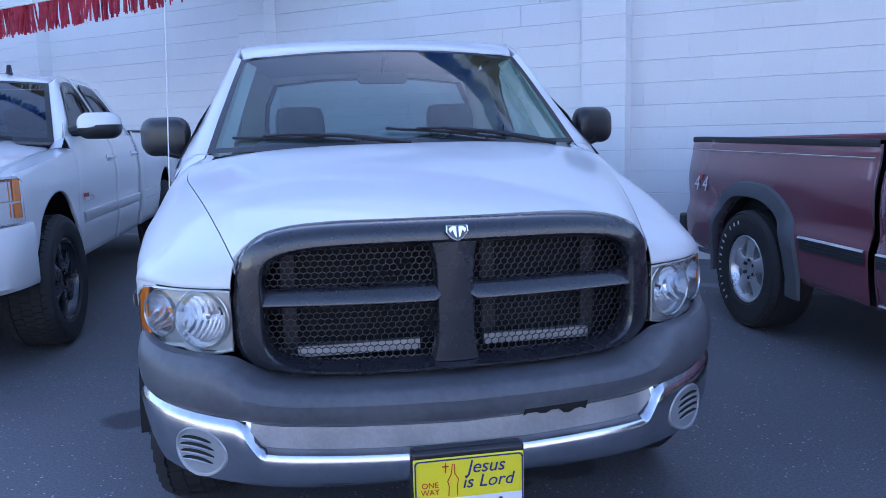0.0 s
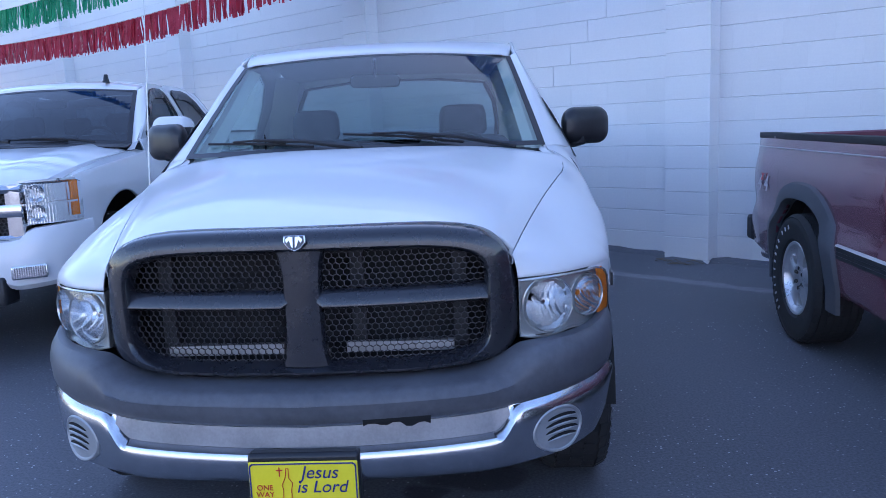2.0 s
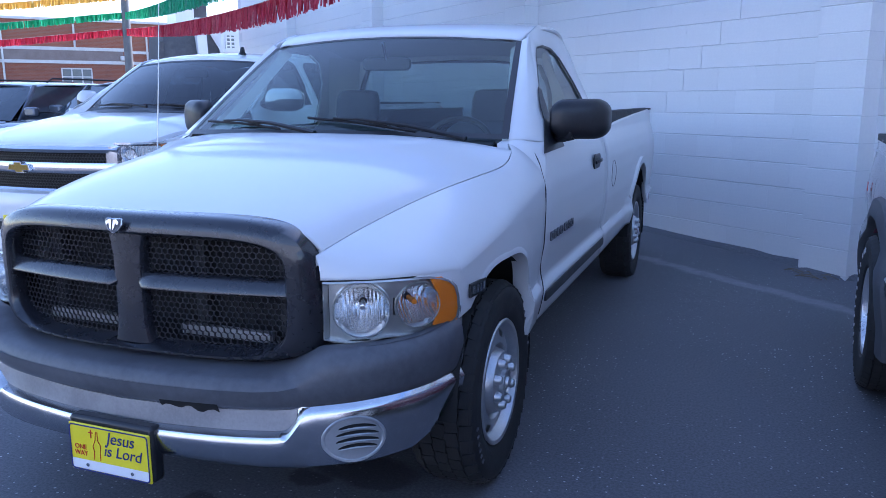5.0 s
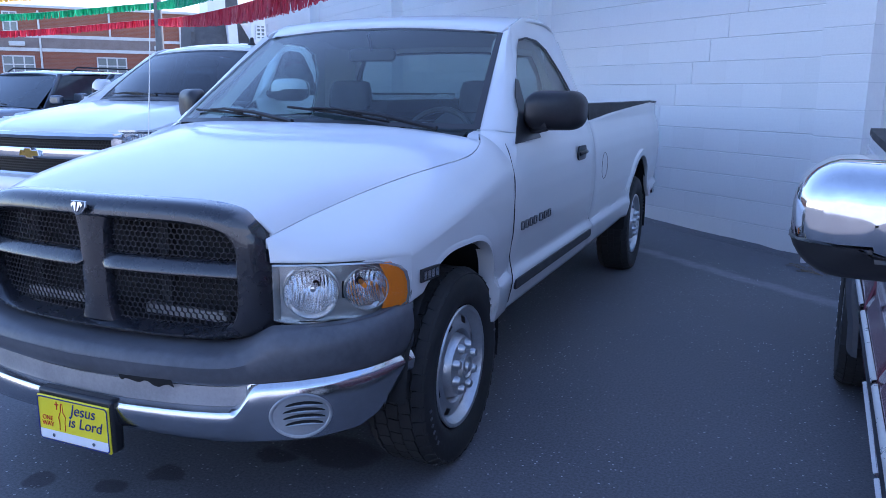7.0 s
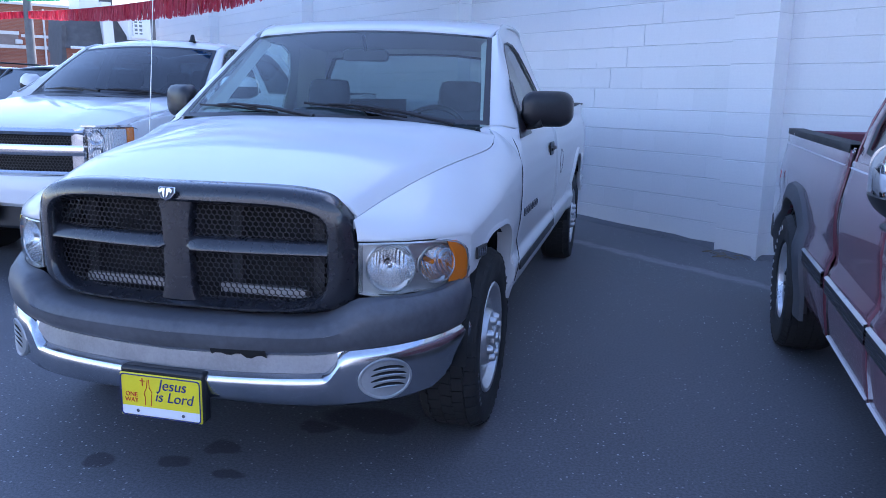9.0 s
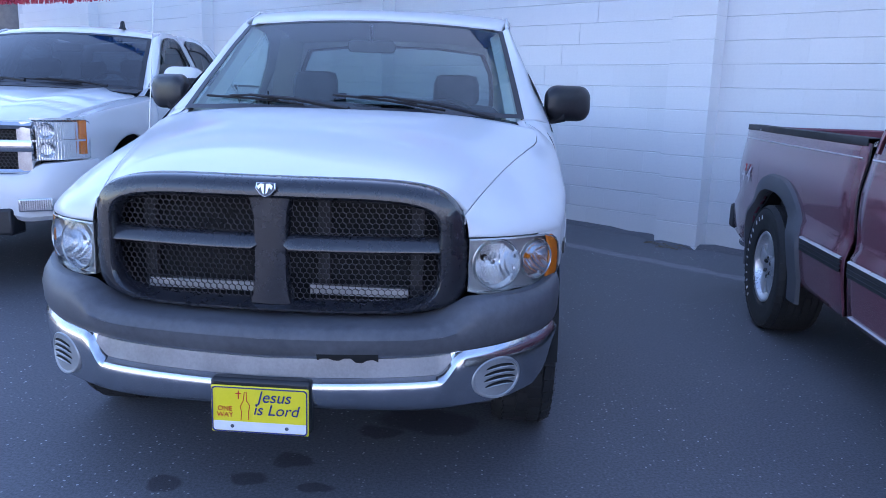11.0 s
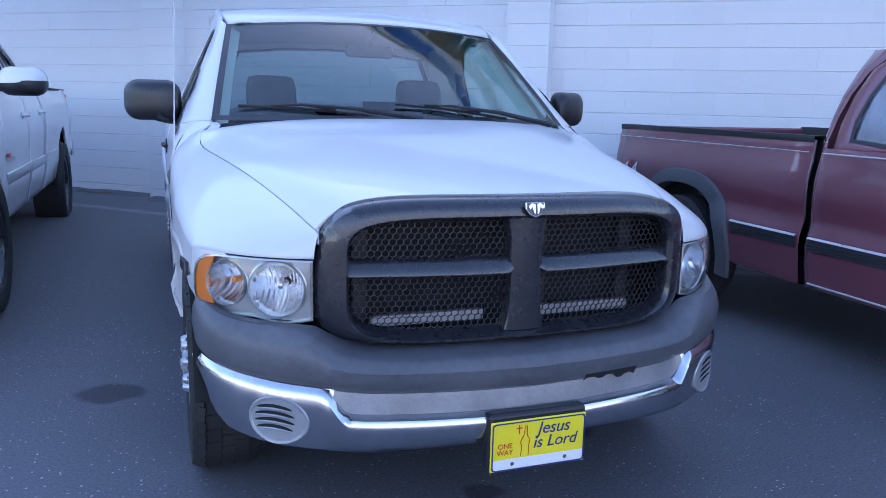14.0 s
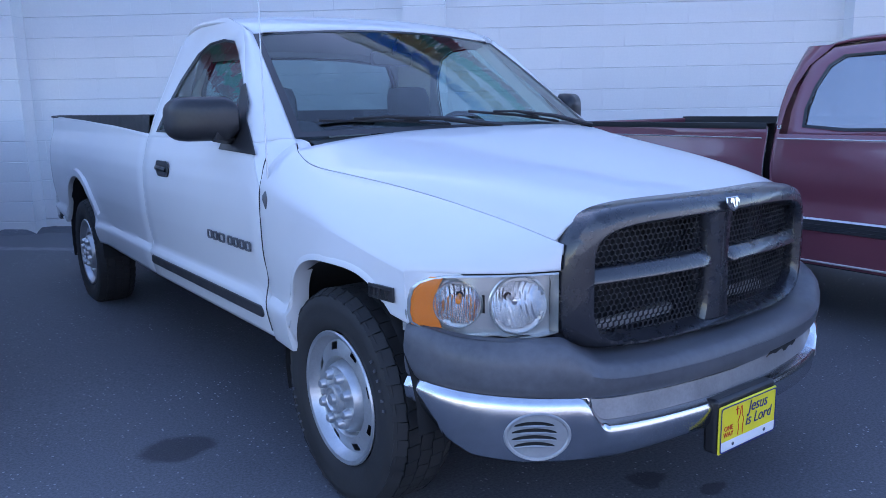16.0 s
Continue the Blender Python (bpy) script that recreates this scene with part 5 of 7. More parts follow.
    for s in (1, -1):
        part("pillar_lining", gridmesh([[(s * 0.718, 1.65, 1.205), (s * 0.668, 1.90, 1.42), (s * 0.612, 2.13, 1.62)], [(s * 0.765, 1.57, 1.203), (s * 0.712, 1.85, 1.42), (s * 0.655, 2.11, 1.645)], [(s * 0.80, 1.56, 1.20), (s * 0.745, 1.86, 1.42), (s * 0.678, 2.12, 1.65)]]), LINER, T)
        part("pillar_lining", gridmesh([[(s * 0.80, 2.84, 1.15), (s * 0.74, 2.74, 1.42), (s * 0.66, 2.62, 1.63)], [(s * 0.64, 2.95, 1.15), (s * 0.63, 2.93, 1.42), (s * 0.58, 2.86, 1.63)]]), LINER, T)
    part("roof_lining", gridmesh([[(u / 5 * 0.64, y, z - 0.03 * (u / 5) ** 2) for u in range(-5, 6)] for y, z in ((2.06, 1.69), (2.3, 1.71), (2.6, 1.70), (2.86, 1.64))]), LINER, T)

    # wheels
    tm = tyre_mesh(0.371, 0.238, 0.222)
    me = {"bars": (bar_mesh(0.014, 0.008), GREYP, 0.318, 0.1215, [100 + 5.6 * q for q in range(6)] + [280 + 5.6 * q for q in range(6)]), "tread": to_mesh(tread_mesh(0.371, 0.238, 40, 2, 0.93), "tread"), "tyre": to_mesh(tm, "tyre"), "rim": to_mesh(steel_wheel(0.224, 0.22), "rim"), "rim_mat": STEELW,
          "hub_cap": (to_mesh(hub_cap(0.11), "hub_cap"), STEELW), "lug": (to_mesh(lug_mesh(0.102, 0.018, 0.034), "lug_nut"), STEELW, 0.083, 8),
          "brake_disc": (to_mesh(lathemesh([(-0.04, 0.20), (-0.02, 0.20), (-0.02, 0.05)], 32), "brake_disc"), DARK)}
    for x, y in ((0.822, 0.985), (-0.822, 0.985), (0.835, 4.55), (-0.835, 4.55)):
        make_wheel(T, me, x, y, 0.369, 1 if x > 0 else -1)
    return T


white_truck = build_white_truck()

# ---- the two neighbouring pickups ----
def pickup(P, T, paint):
    """A pickup in its own frame: nose at y = 0, tail at +y."""
    hw, belt = P["hw"], P["belt"]

    def xz(z, y):
        k = interp(P["side"], z) * interp(P["plan"], y)
        return hw * k

    def xu(z):
        return interp(P["upper"], z)

    arches = P["arches"]
    power = P.get("arch_power", 2.0)

    def bottom(y):
        z = interp(P["sill"], y)
        for yc, zc, a, b_ in arches:
            d = abs(y - yc) / a
            if d < 1:
                z = max(z, zc + b_ * (1 - d ** power) ** (1 / power))
        return z

    def panel(name, y0, y1, top, s, label="", par=None):
        ys = [y0 + (y1 - y0) * i / 12 for i in range(13)]
        for yc, zc, a, b_ in arches:
            ys += [v for v in arch_ys(yc, a, 20) if y0 < v < y1]
        ys = sorted(set(round(v, 4) for v in ys))
        return part(name, gridmesh(side_rows(ys, xz, top, bottom, s, 18)), paint, par or T, label, solid=0.02 * s)

    # hood
    h = P["hood"]
    def hood_row(k):
        y = h["y0"] + (h["y1"] - h["y0"]) * k
        zc = interp(h["z"], k)
        w = interp(h["w"], k)
        half = []
        for x, dz in ((0, 0), (0.3, -0.002), (0.55, -0.008), (0.72, 0.004 * h.get("ridge", 0) - 0.012), (0.86, -0.030), (0.95, -0.045), (0.995, -0.060), (1.0, -0.11)):
            half.append((w * x, y + h["bow"] * x * x, zc + dz))
        return [(-x, yy, z) for x, yy, z in half[:0:-1]] + half
    part("hood", gridmesh([hood_row(k) for k in (0, 0.03, 0.1, 0.2, 0.35, 0.5, 0.65, 0.8, 0.9, 1.0)]), paint, T, solid=0.012)

    def sides(s):
        # fender: top edge meets the hood's flank
        def ftop(y):
            return interp(P["fender_top"], y)
        panel("fender", P["fender"][0], P["fender"][1], ftop, s)
        rows = []
        for k in (0.0, 0.06, 0.15, 0.3, 0.5, 0.7, 0.85, 1.0):
            y = P["fender"][0] + (P["fender"][1] - P["fender"][0]) * k
            w, zc = interp(h["w"], k), interp(h["z"], k) - 0.064
            zt = ftop(y)
            rows.append([(s * (w + 0.004), y, zc), (s * (w * 0.45 + xz(zt, y) * 0.55), y, zc * 0.55 + zt * 0.45 + 0.012), (s * xz(zt, y), y, zt)])
        part("fender_top", gridmesh(rows), paint, T)
        # doors with window frames
        for d in P["doors"]:
            y0, y1 = d["y"]
            dr = panel(d.get("name", "door"), y0, y1, lambda y: belt, s)
            O = [(s * xu(z), y, z) for y, z in d["outer"]]
            I = [(s * (xu(z) - 0.004), y, z) for y, z in d["inner"]]
            part("window_frame", ring_between(O, I), paint, dr, solid=0.02 * s)
            cy, cz = sum(p[1] for p in I) / len(I), sum(p[2] for p in I) / len(I)
            I2 = [(s * (xu(cz + (p[2] - cz) * 0.93) - 0.008), cy + (p[1] - cy) * 0.95, cz + (p[2] - cz) * 0.93) for p in I]
            part("window_seal", ring_between([(p[0] + s * 0.003, p[1], p[2]) for p in I], I2), BLACK, dr)
            bm = bmesh.new()
            bm.faces.new([bm.verts.new((p[0] - s * 0.012, p[1], p[2])) for p in I])
            bmesh.ops.triangulate(bm, faces=bm.faces)
            part("door_glass", bm, P["side_glass"], dr).visible_shadow = False
            if "handle" in d:
                hy, hz = d["handle"]
                bm = bmesh.new()
                prism(bm, [(0, u, v) for u, v in rrect(0.17, 0.05, 0.02)], (s * 0.008, 0, 0))
                hd = part("door_handle", bm, P["handle_mat"], dr, m=Matrix.Translation((s * xz(hz, hy), hy, hz)), bevel=0.003)
                part("pull", tubemesh([(s * 0.005, -0.07, 0), (s * 0.034, -0.045, 0.004), (s * 0.034, 0.045, 0.004), (s * 0.005, 0.07, 0)], 0.012, 8), P["handle_mat"], hd)
            if P.get("visors"):
                top = [p for p in I if p[2] > cz - 0.10]
                top.sort(key=lambda p: p[1])
                rows = [[(p[0] + s * o, p[1], p[2] + dz) for p in top] for o, dz in ((0.004, 0.016), (0.022, -0.012), (0.030, -0.062))]
                part("window_visor", gridmesh(rows), GLOSSB, dr, "smoked black rain visor", solid=0.004)
            for (ya, yb_, z0, z1, mat, nm) in d.get("trim", ()):
                bm = bmesh.new()
                rows = []
                for i in range(8):
                    y = ya + (yb_ - ya) * i / 7
                    rows.append([(s * (xz(z, y) + o), y, z) for z, o in ((z0, 0.0), (z0 + 0.004, 0.014 if mat is ALLOY else 0.010 if mat is TRIM else 0.013 if mat is GREYP else 0.003), (z1 - 0.004, 0.010), (z1, 0.0))])
                part(nm, gridmesh(rows), mat, dr)
        # cab corner and bed
        rows = []
        for i in range(12):
            t = i / 11
            z = interp(P["sill"], P["cab_end"]) + (P["roof_z"] - 0.09 - interp(P["sill"], P["cab_end"])) * t
            xo = xz(z, 2.5) if z < belt else xu(z)
            yo = interp(P["corner"], z)
            yb_ = interp(P["back"], z)
            rows.append([(s * xo, yo, z), (s * (xo - 0.003), (yo * .6 + yb_ * .4), z), (s * (xo - 0.015), yo * .15 + yb_ * .85, z), (s * (xo - 0.05), yb_ + 0.006, z), (s * 0.60, yb_ + 0.01, z)])
        part("cab_corner", gridmesh(rows), paint, T, solid=0.012 * -s)
        b0, b1 = P["bed"]
        bs = panel("bed_side", b0, b1, lambda y: P["rail"], s)
        for (ya, yb_, z0, z1, mat, nm) in P.get("bed_trim", ()):
            rows = []
            for i in range(10):
                y = ya + (yb_ - ya) * i / 9
                rows.append([(s * (xz(z, y) + o), y, z) for z, o in ((z0, 0.0), (z0 + 0.003, 0.014 if mat is ALLOY else 0.010 if mat is TRIM else 0.013 if mat is GREYP else 0.003), (z1 - 0.003, 0.010), (z1, 0.0))])
            part(nm, gridmesh(rows), mat, bs)
        rl = P["rail"]
        part("bed_rail", gridmesh([[(s * (xz(rl, y) + 0.006), y, rl - 0.012), (s * (xz(rl, y) + 0.004), y, rl + P.get("cap", 0.022)), (s * (xz(rl, y) - 0.085), y, rl + P.get("cap", 0.022)), (s * (xz(rl, y) - 0.09), y, rl - 0.08)] for y in (b0, b0 + 0.7, b0 + 1.4, b1)]), BEDLINER, T, "black plastic bed rail cap", solid=0.008)
        part("bed_inner", gridmesh([[(s * (hw - 0.12), y, rl), (s * (hw - 0.13), y, rl - 0.25), (s * (hw - 0.14), y, rl - 0.45)] for y in (b0 + .03, b0 + 0.7, b0 + 1.4, b1 - .05)]), BEDLINER, T, solid=0.01)
        for yc, zc, a, b_ in arches:
            part("wheel_well", wheel_well(yc, zc, max(a, b_) + 0.03, hw * 0.5, hw * 0.955, s), DARK, T)
            if P.get("flares"):
                rows = []
                for k in range(27):
                    t = radians(-5 + 190 * k / 26)
                    row = []
                    for dw, do in ((0.100, 0.0), (0.090, 0.020), (0.045, 0.036), (0.008, 0.040), (0.0, 0.025), (0.0, -0.03)):
                        c, q = math.cos(t), math.sin(t)
                        y, z = yc + (a + dw) * math.copysign(abs(c) ** (2 / power), c), zc + (b_ + dw) * math.copysign(abs(q) ** (2 / power), q)
                        row.append((s * (xz(max(z, interp(P["sill"], y)), y) + do), y, z))
                    rows.append(row)
                part("wheel_flare", gridmesh(rows), P["flares"], T, "dark grey plastic wheel-arch flare")
        part("tail_lamp", boxmesh(s * (hw - 0.09) - 0.035, s * (hw - 0.09) + 0.035, b1 - 0.02, b1 + 0.022, rl - 0.42, rl - 0.05), BADGER, T, "red tail lamp", bevel=0.008)
    both(sides)

    b0, b1 = P["bed"]
    rl = P["rail"]
    part("bed_floor", boxmesh(-hw + .14, hw - .14, b0, b1, rl - 0.50, rl - 0.44), BEDLINER, T, smooth=False)
    part("bed_front", boxmesh(-hw + .13, hw - .13, b0 + 0.01, b0 + 0.05, rl - 0.46, rl - 0.01), BEDLINER, T, bevel=0.005)
    part("tailgate", boxmesh(-hw + .09, hw - .09, b1 - 0.03, b1 + 0.02, rl - 0.55, rl + 0.01), paint, T, bevel=0.012)
    part("rear_bumper", boxmesh(-hw + .02, hw - .02, b1 + 0.03, b1 + 0.16, rl - 0.72, rl - 0.55), P["bumper_mat"], T, bevel=0.02)
    part("chassis", boxmesh(-hw + .15, hw - .15, 0.5, b1 - 0.1, P["sill"][0][1] - 0.02, P["sill"][0][1] + 0.14), DARK, T, smooth=False)
    part("engine_block", boxmesh(-0.5, 0.5, 0.35, h["y1"], P["sill"][0][1] + 0.1, h["z"][0][1] - 0.08), DARK, T, smooth=False)

    # roof
    rz, rw = P["roof_z"], P["roof_w"]
    y0, y1 = P["ws_top"][0], P["back"][-1][1]
    def roof_row(k):
        y = y0 + (y1 - y0) * k
        zc = rz - (rz - P["ws_top"][1] - 0.012) * (1 - min(1, k / 0.30)) ** 2 - 0.06 * max(0, (k - 0.75) / 0.25) ** 2
        rk = rw * (1 - 0.13 * max(0.0, (k - 0.72) / 0.28) ** 2)
        half = [(rk * t, y + 0.07 * t * t * max(0, 1 - k / 0.2) - 0.006, zc - (0.055 - 0.015 * max(0, 1 - k / 0.2)) * t ** 2.6) for t in (0, .15, .3, .45, .6, .75, .88, 1)]
        return [(-x, yy, z) for x, yy, z in half[:0:-1]] + half
    part("roof", gridmesh([roof_row(k) for k in (0, .03, .08, .16, .3, .5, .7, .82, .92, 1)]), paint, T, solid=0.03, sub=1)

    # windscreen and pillars
    wb, wt = P["ws_base"], P["ws_top"]   # (y, z, half width)
    def ws(u, v, dy=0.0):
        w = wb[2] + (wt[2] - wb[2]) * v
        return (u * w, wb[0] + (wt[0] - wb[0]) * v + (0.20 - 0.13 * v) * u * u + dy, wb[1] + (wt[1] - wb[1]) * v + 0.02 * math.sin(v * math.pi) - 0.03 * u * u)
    N, M = 14, 8
    part("windscreen", gridmesh([[ws(-1 + 2 * i / N, j / M) for i in range(N + 1)] for j in range(M + 1)]), P["ws_glass"], T).visible_shadow = False
    lo = [(-1 + 2 * i / N, 0) for i in range(N)] + [(1, j / M) for j in range(M)] + [(1 - 2 * i / N, 1) for i in range(N)] + [(-1, 1 - j / M) for j in range(M)]
    bm = bmesh.new()
    grid(bm, [[ws(u, v, -0.003) for u, v in lo], [ws(u * 0.96, 0.05 + v * 0.91, -0.003) for u, v in lo]], close_u=True)
    part("windscreen_border", bm, BLACK, T)
    fr = P["doors"][0]["outer"][:5]
    for s in (1, -1):
        a = [ws(s, v) for v in (0, .25, .5, .8, 1)]
        c = [(s * xu(z), y, z) for y, z in fr]
        part("windscreen_pillar", gridmesh([a, [tuple((Vector(p) + Vector(q)) / 2 + Vector((s * 0.004, P.get("pillar_bow", -0.012), 0.002))) for p, q in zip(a, c)], c]), paint, T, solid=0.02)
        xs = h["w"][-1][1]
        part("scuttle_corner", gridmesh([[(s * xs, h["y1"] + h["bow"], h["z"][-1][1] - 0.062), (s * xz(belt - 0.06, h["y1"]) * 0.97, h["y1"], belt - 0.07)], [ws(s, 0), (s * xu(belt), fr[0][0], belt)]]), paint, T)
    part("cowl", gridmesh([[(u / 8 * wb[2], wb[0] - 0.10 * j / 2 + 0.20 * (u / 8) ** 2, wb[1] + 0.004 - 0.012 * j - 0.03 * (u / 8) ** 2) for u in range(-8, 9)] for j in range(3)]), BLACK, T, solid=0.01)
    wiper(T, (0.05, wb[0] - 0.03, wb[1] + 0.02), (-0.60, wb[0] + 0.12, wb[1] + 0.03), (0, -0.012, 0.016))
    wiper(T, (0.62, wb[0] + 0.09, wb[1] + 0.0), (0.0, wb[0] + 0.0, wb[1] + 0.035), (0, -0.012, 0.016))
    # rear window wall
    bz = P["back"]
    yb = lambda z: interp(bz, z)
    o = [(-0.62, .7), (0, .7), (0.62, .7), (0.64, belt), (0.60, rz - 0.10), (0, rz - 0.07), (-0.60, rz - 0.10), (-0.64, belt)]
    i_ = [(-0.52, belt + .03), (0, belt + .03), (0.52, belt + .03), (0.56, belt + .1), (0.50, rz - .17), (0, rz - .15), (-0.50, rz - .17), (-0.56, belt + .1)]
    part("cab_back", ring_between([(x, yb(z), z) for x, z in o], [(x, yb(z), z) for x, z in i_]), paint, T, solid=0.03)
    bm = bmesh.new()
    bm.faces.new([bm.verts.new((x * 1.02, yb(z) - 0.015, z)) for x, z in i_])
    part("rear_window", bm, P["side_glass"], T, smooth=False).visible_shadow = False
    # cab inside
    part("cab_floor", boxmesh(-hw + .1, hw - .1, wb[0], P["cab_end"] - .05, .60, .66), DASH, T, smooth=False)
    part("dashboard", boxmesh(-wb[2] + .06, wb[2] - .06, wb[0] + .06, wb[0] + .42, .85, wb[1] - 0.04), DASH, T, bevel=0.04)
    for yy in P["seats"]:
        for cx in (-0.40, 0.40):
            st = part("seat_back", boxmesh(cx - .27, cx + .27, yy, yy + .13, .75, belt + 0.05), FABRIC, T, bevel=0.05)
            part("headrest", boxmesh(cx - .13, cx + .13, yy + .04, yy + .13, belt + 0.06, belt + 0.22), FABRIC, st, bevel=0.04)
        part("seat_cushion", boxmesh(-.70, .70, yy - .45, yy + .05, .66, .82), FABRIC, T, bevel=0.05)
    bm = bmesh.new()
    tube(bm, [(0.19 * math.cos(2 * math.pi * q / 32), 0.19 * math.sin(2 * math.pi * q / 32), 0) for q in range(33)], 0.015, 8, caps=False)
    part("steering_wheel", bm, BLACK, T, m=Matrix.Translation((0.40, wb[0] + 0.50, wb[1] - 0.06)) @ pose(0, 0, 0, 62))
    bm = bmesh.new()
    prism(bm, [(u, 0, v) for u, v in rrect(0.25, 0.065, 0.025)], (0, 0.03, 0))
    part("rear_view_mirror", bm, BLACK, T, m=pose(0.0, wt[0] - 0.02, wt[1] - 0.12), bevel=0.006)
    return xz, ws


def side_mirror(T, s, y, z, x0, w, hgt, top_mat, low_mat, label, cut_at=-0.24):
    """Door mirror: arm and a rounded shell, upper cap and dark lower part."""
    ar = part("mirror_arm", tubemesh([(s * (x0 - 0.03), y + 0.08, z - hgt * 0.28), (s * (x0 + 0.06), y + 0.05, z - hgt * 0.22), (s * (x0 + 0.12), y + 0.05, z - hgt * 0.15)], [0.05, 0.035, 0.04], 8), low_mat, T, label)
    loop_ = rrect(w, hgt, hgt * 0.42, 7)
    for nm, mat, grow, cut in (("mirror_cap", top_mat, 1.0, 9.0), ("mirror_base", low_mat, 1.02, cut_at * hgt)):
        rows = []
        for dy, k in ((-0.030, 0.02), (-0.029, 0.22), (-0.024, 0.50), (-0.012, 0.75), (0.008, 0.91), (0.04, 0.99), (0.09, 1.0), (0.13, 0.99), (0.14, 0.95)):
            rows.append([(s * (x0 + 0.10 + w / 2 + u * k * grow), y + dy - (grow - 1) * 0.12 + 0.09 * u * k, z + min(v * k * grow, cut + 0.02 * (u / w))) for u, v in loop_])
        part(nm, gridmesh(rows, close_u=True), mat, ar)
    bm = bmesh.new()
    prism(bm, [(s * (x0 + 0.10 + w / 2 + u), y + 0.135 + 0.12 * u / w, z + v) for u, v in rrect(w * 0.9, hgt * 0.86, 0.05)], (0, 0.004, 0))
    part("mirror_glass", bm, CHROME, ar, smooth=False)


# maroon extended-cab 4x4
FLARE = varied("grey_flare_plastic", (0.060, 0.063, 0.072), (0.085, 0.088, 0.098), 5, (0.5, 0.65), bumps=(500, 0.08, 0.001))
MR = dict(hw=0.955, belt=1.125,
          side=[(0.30, 0.955), (0.36, 0.965), (0.50, 0.990), (0.60, 1.0), (0.655, 1.0), (0.675, 0.994), (0.700, 0.976), (0.74, 0.974), (0.80, 0.982), (0.88, 0.989), (0.95, 0.985), (1.02, 0.972), (1.08, 0.960), (1.13, 0.956), (1.25, 0.950)],
          plan=[(0.0, 0.93), (0.4, 0.97), (0.9, 0.995), (1.4, 1.0), (5.2, 1.0), (5.5, 0.985)],
          upper=[(1.10, 0.915), (1.25, 0.880), (1.45, 0.800), (1.58, 0.735), (1.66, 0.680)],
          sill=[(0.0, 0.36), (5.0, 0.38), (5.5, 0.45)],
          arches=[(0.95, 0.36, 0.43, 0.46), (4.54, 0.36, 0.43, 0.46)], arch_power=2.6,
          hood=dict(y0=0.10, y1=1.32, bow=0.05, z=[(0, 1.02), (0.06, 1.05), (0.5, 1.09), (1, 1.12)], w=[(0, 0.80), (0.5, 0.80), (1, 0.80)]),
          fender=(0.14, 1.36), fender_top=[(0.1, 0.95), (0.7, 1.0), (1.36, 1.05)],
          doors=[dict(y=(1.372, 2.60), handle=(2.48, 0.98), trim=[(1.38, 2.59, 0.575, 0.645, TRIM, "side_moulding"), (1.38, 2.59, 0.594, 0.599, GREYP, "moulding_rib"), (1.38, 2.59, 0.614, 0.619, GREYP, "moulding_rib"), (1.38, 2.59, 0.638, 0.652, ALLOY, "bright_strip"), (1.38, 2.59, 1.094, 1.1015, PIN, "pinstripe"), (1.38, 2.59, 0.386, 0.398, PIN, "sill_edge")],
                      outer=[(1.40, 1.125), (1.62, 1.27), (1.80, 1.42), (1.96, 1.56), (2.05, 1.63), (2.30, 1.64), (2.55, 1.635), (2.60, 1.60), (2.60, 1.35), (2.60, 1.125), (2.0, 1.125)],
                      inner=[(1.52, 1.15), (1.68, 1.27), (1.85, 1.41), (1.99, 1.52), (2.08, 1.58), (2.30, 1.59), (2.50, 1.585), (2.54, 1.55), (2.54, 1.35), (2.54, 1.15), (2.0, 1.145)]),
                 dict(name="quarter_panel", y=(2.61, 3.36), trim=[(2.62, 3.355, 0.575, 0.645, TRIM, "side_moulding"), (2.62, 3.355, 0.594, 0.599, GREYP, "moulding_rib"), (2.62, 3.355, 0.614, 0.619, GREYP, "moulding_rib"), (2.62, 3.355, 0.638, 0.652, ALLOY, "bright_strip"), (2.62, 3.355, 1.094, 1.1015, PIN, "pinstripe"), (2.62, 3.355, 0.386, 0.398, PIN, "sill_edge")],
                      outer=[(2.61, 1.125), (2.61, 1.35), (2.61, 1.60), (2.66, 1.635), (2.86, 1.635), (3.16, 1.62), (3.255, 1.53), (3.29, 1.40), (3.30, 1.25), (3.30, 1.125), (2.95, 1.125)],
                      inner=[(2.68, 1.15), (2.67, 1.35), (2.67, 1.54), (2.71, 1.575), (2.86, 1.58), (3.08, 1.575), (3.155, 1.52), (3.20, 1.40), (3.222, 1.27), (3.215, 1.165), (2.95, 1.145)])],
          cab_end=3.40, corner=[(0.3, 3.36), (1.125, 3.36), (1.25, 3.35), (1.40, 3.325), (1.53, 3.275), (1.62, 3.17)], back=[(0.3, 3.405), (1.125, 3.402), (1.40, 3.395), (1.62, 3.36)],
          bed=(3.436, 5.46), rail=1.165, bed_trim=[(3.445, 4.0, 0.575, 0.645, TRIM, "side_moulding"), (3.445, 4.0, 0.594, 0.599, GREYP, "moulding_rib"), (3.445, 4.0, 0.614, 0.619, GREYP, "moulding_rib"), (3.445, 4.0, 0.638, 0.652, ALLOY, "bright_strip"), (3.46, 5.44, 1.094, 1.1015, PIN, "pinstripe")],
          flares=FLARE, bumper_mat=TRIM, roof_z=1.728, roof_w=0.69, ws_base=(1.34, 1.12, 0.78), ws_top=(1.98, 1.655, 0.655), ws_glass=GLASS, side_glass=GLASSM, handle_mat=BLACK, seats=(2.35,))


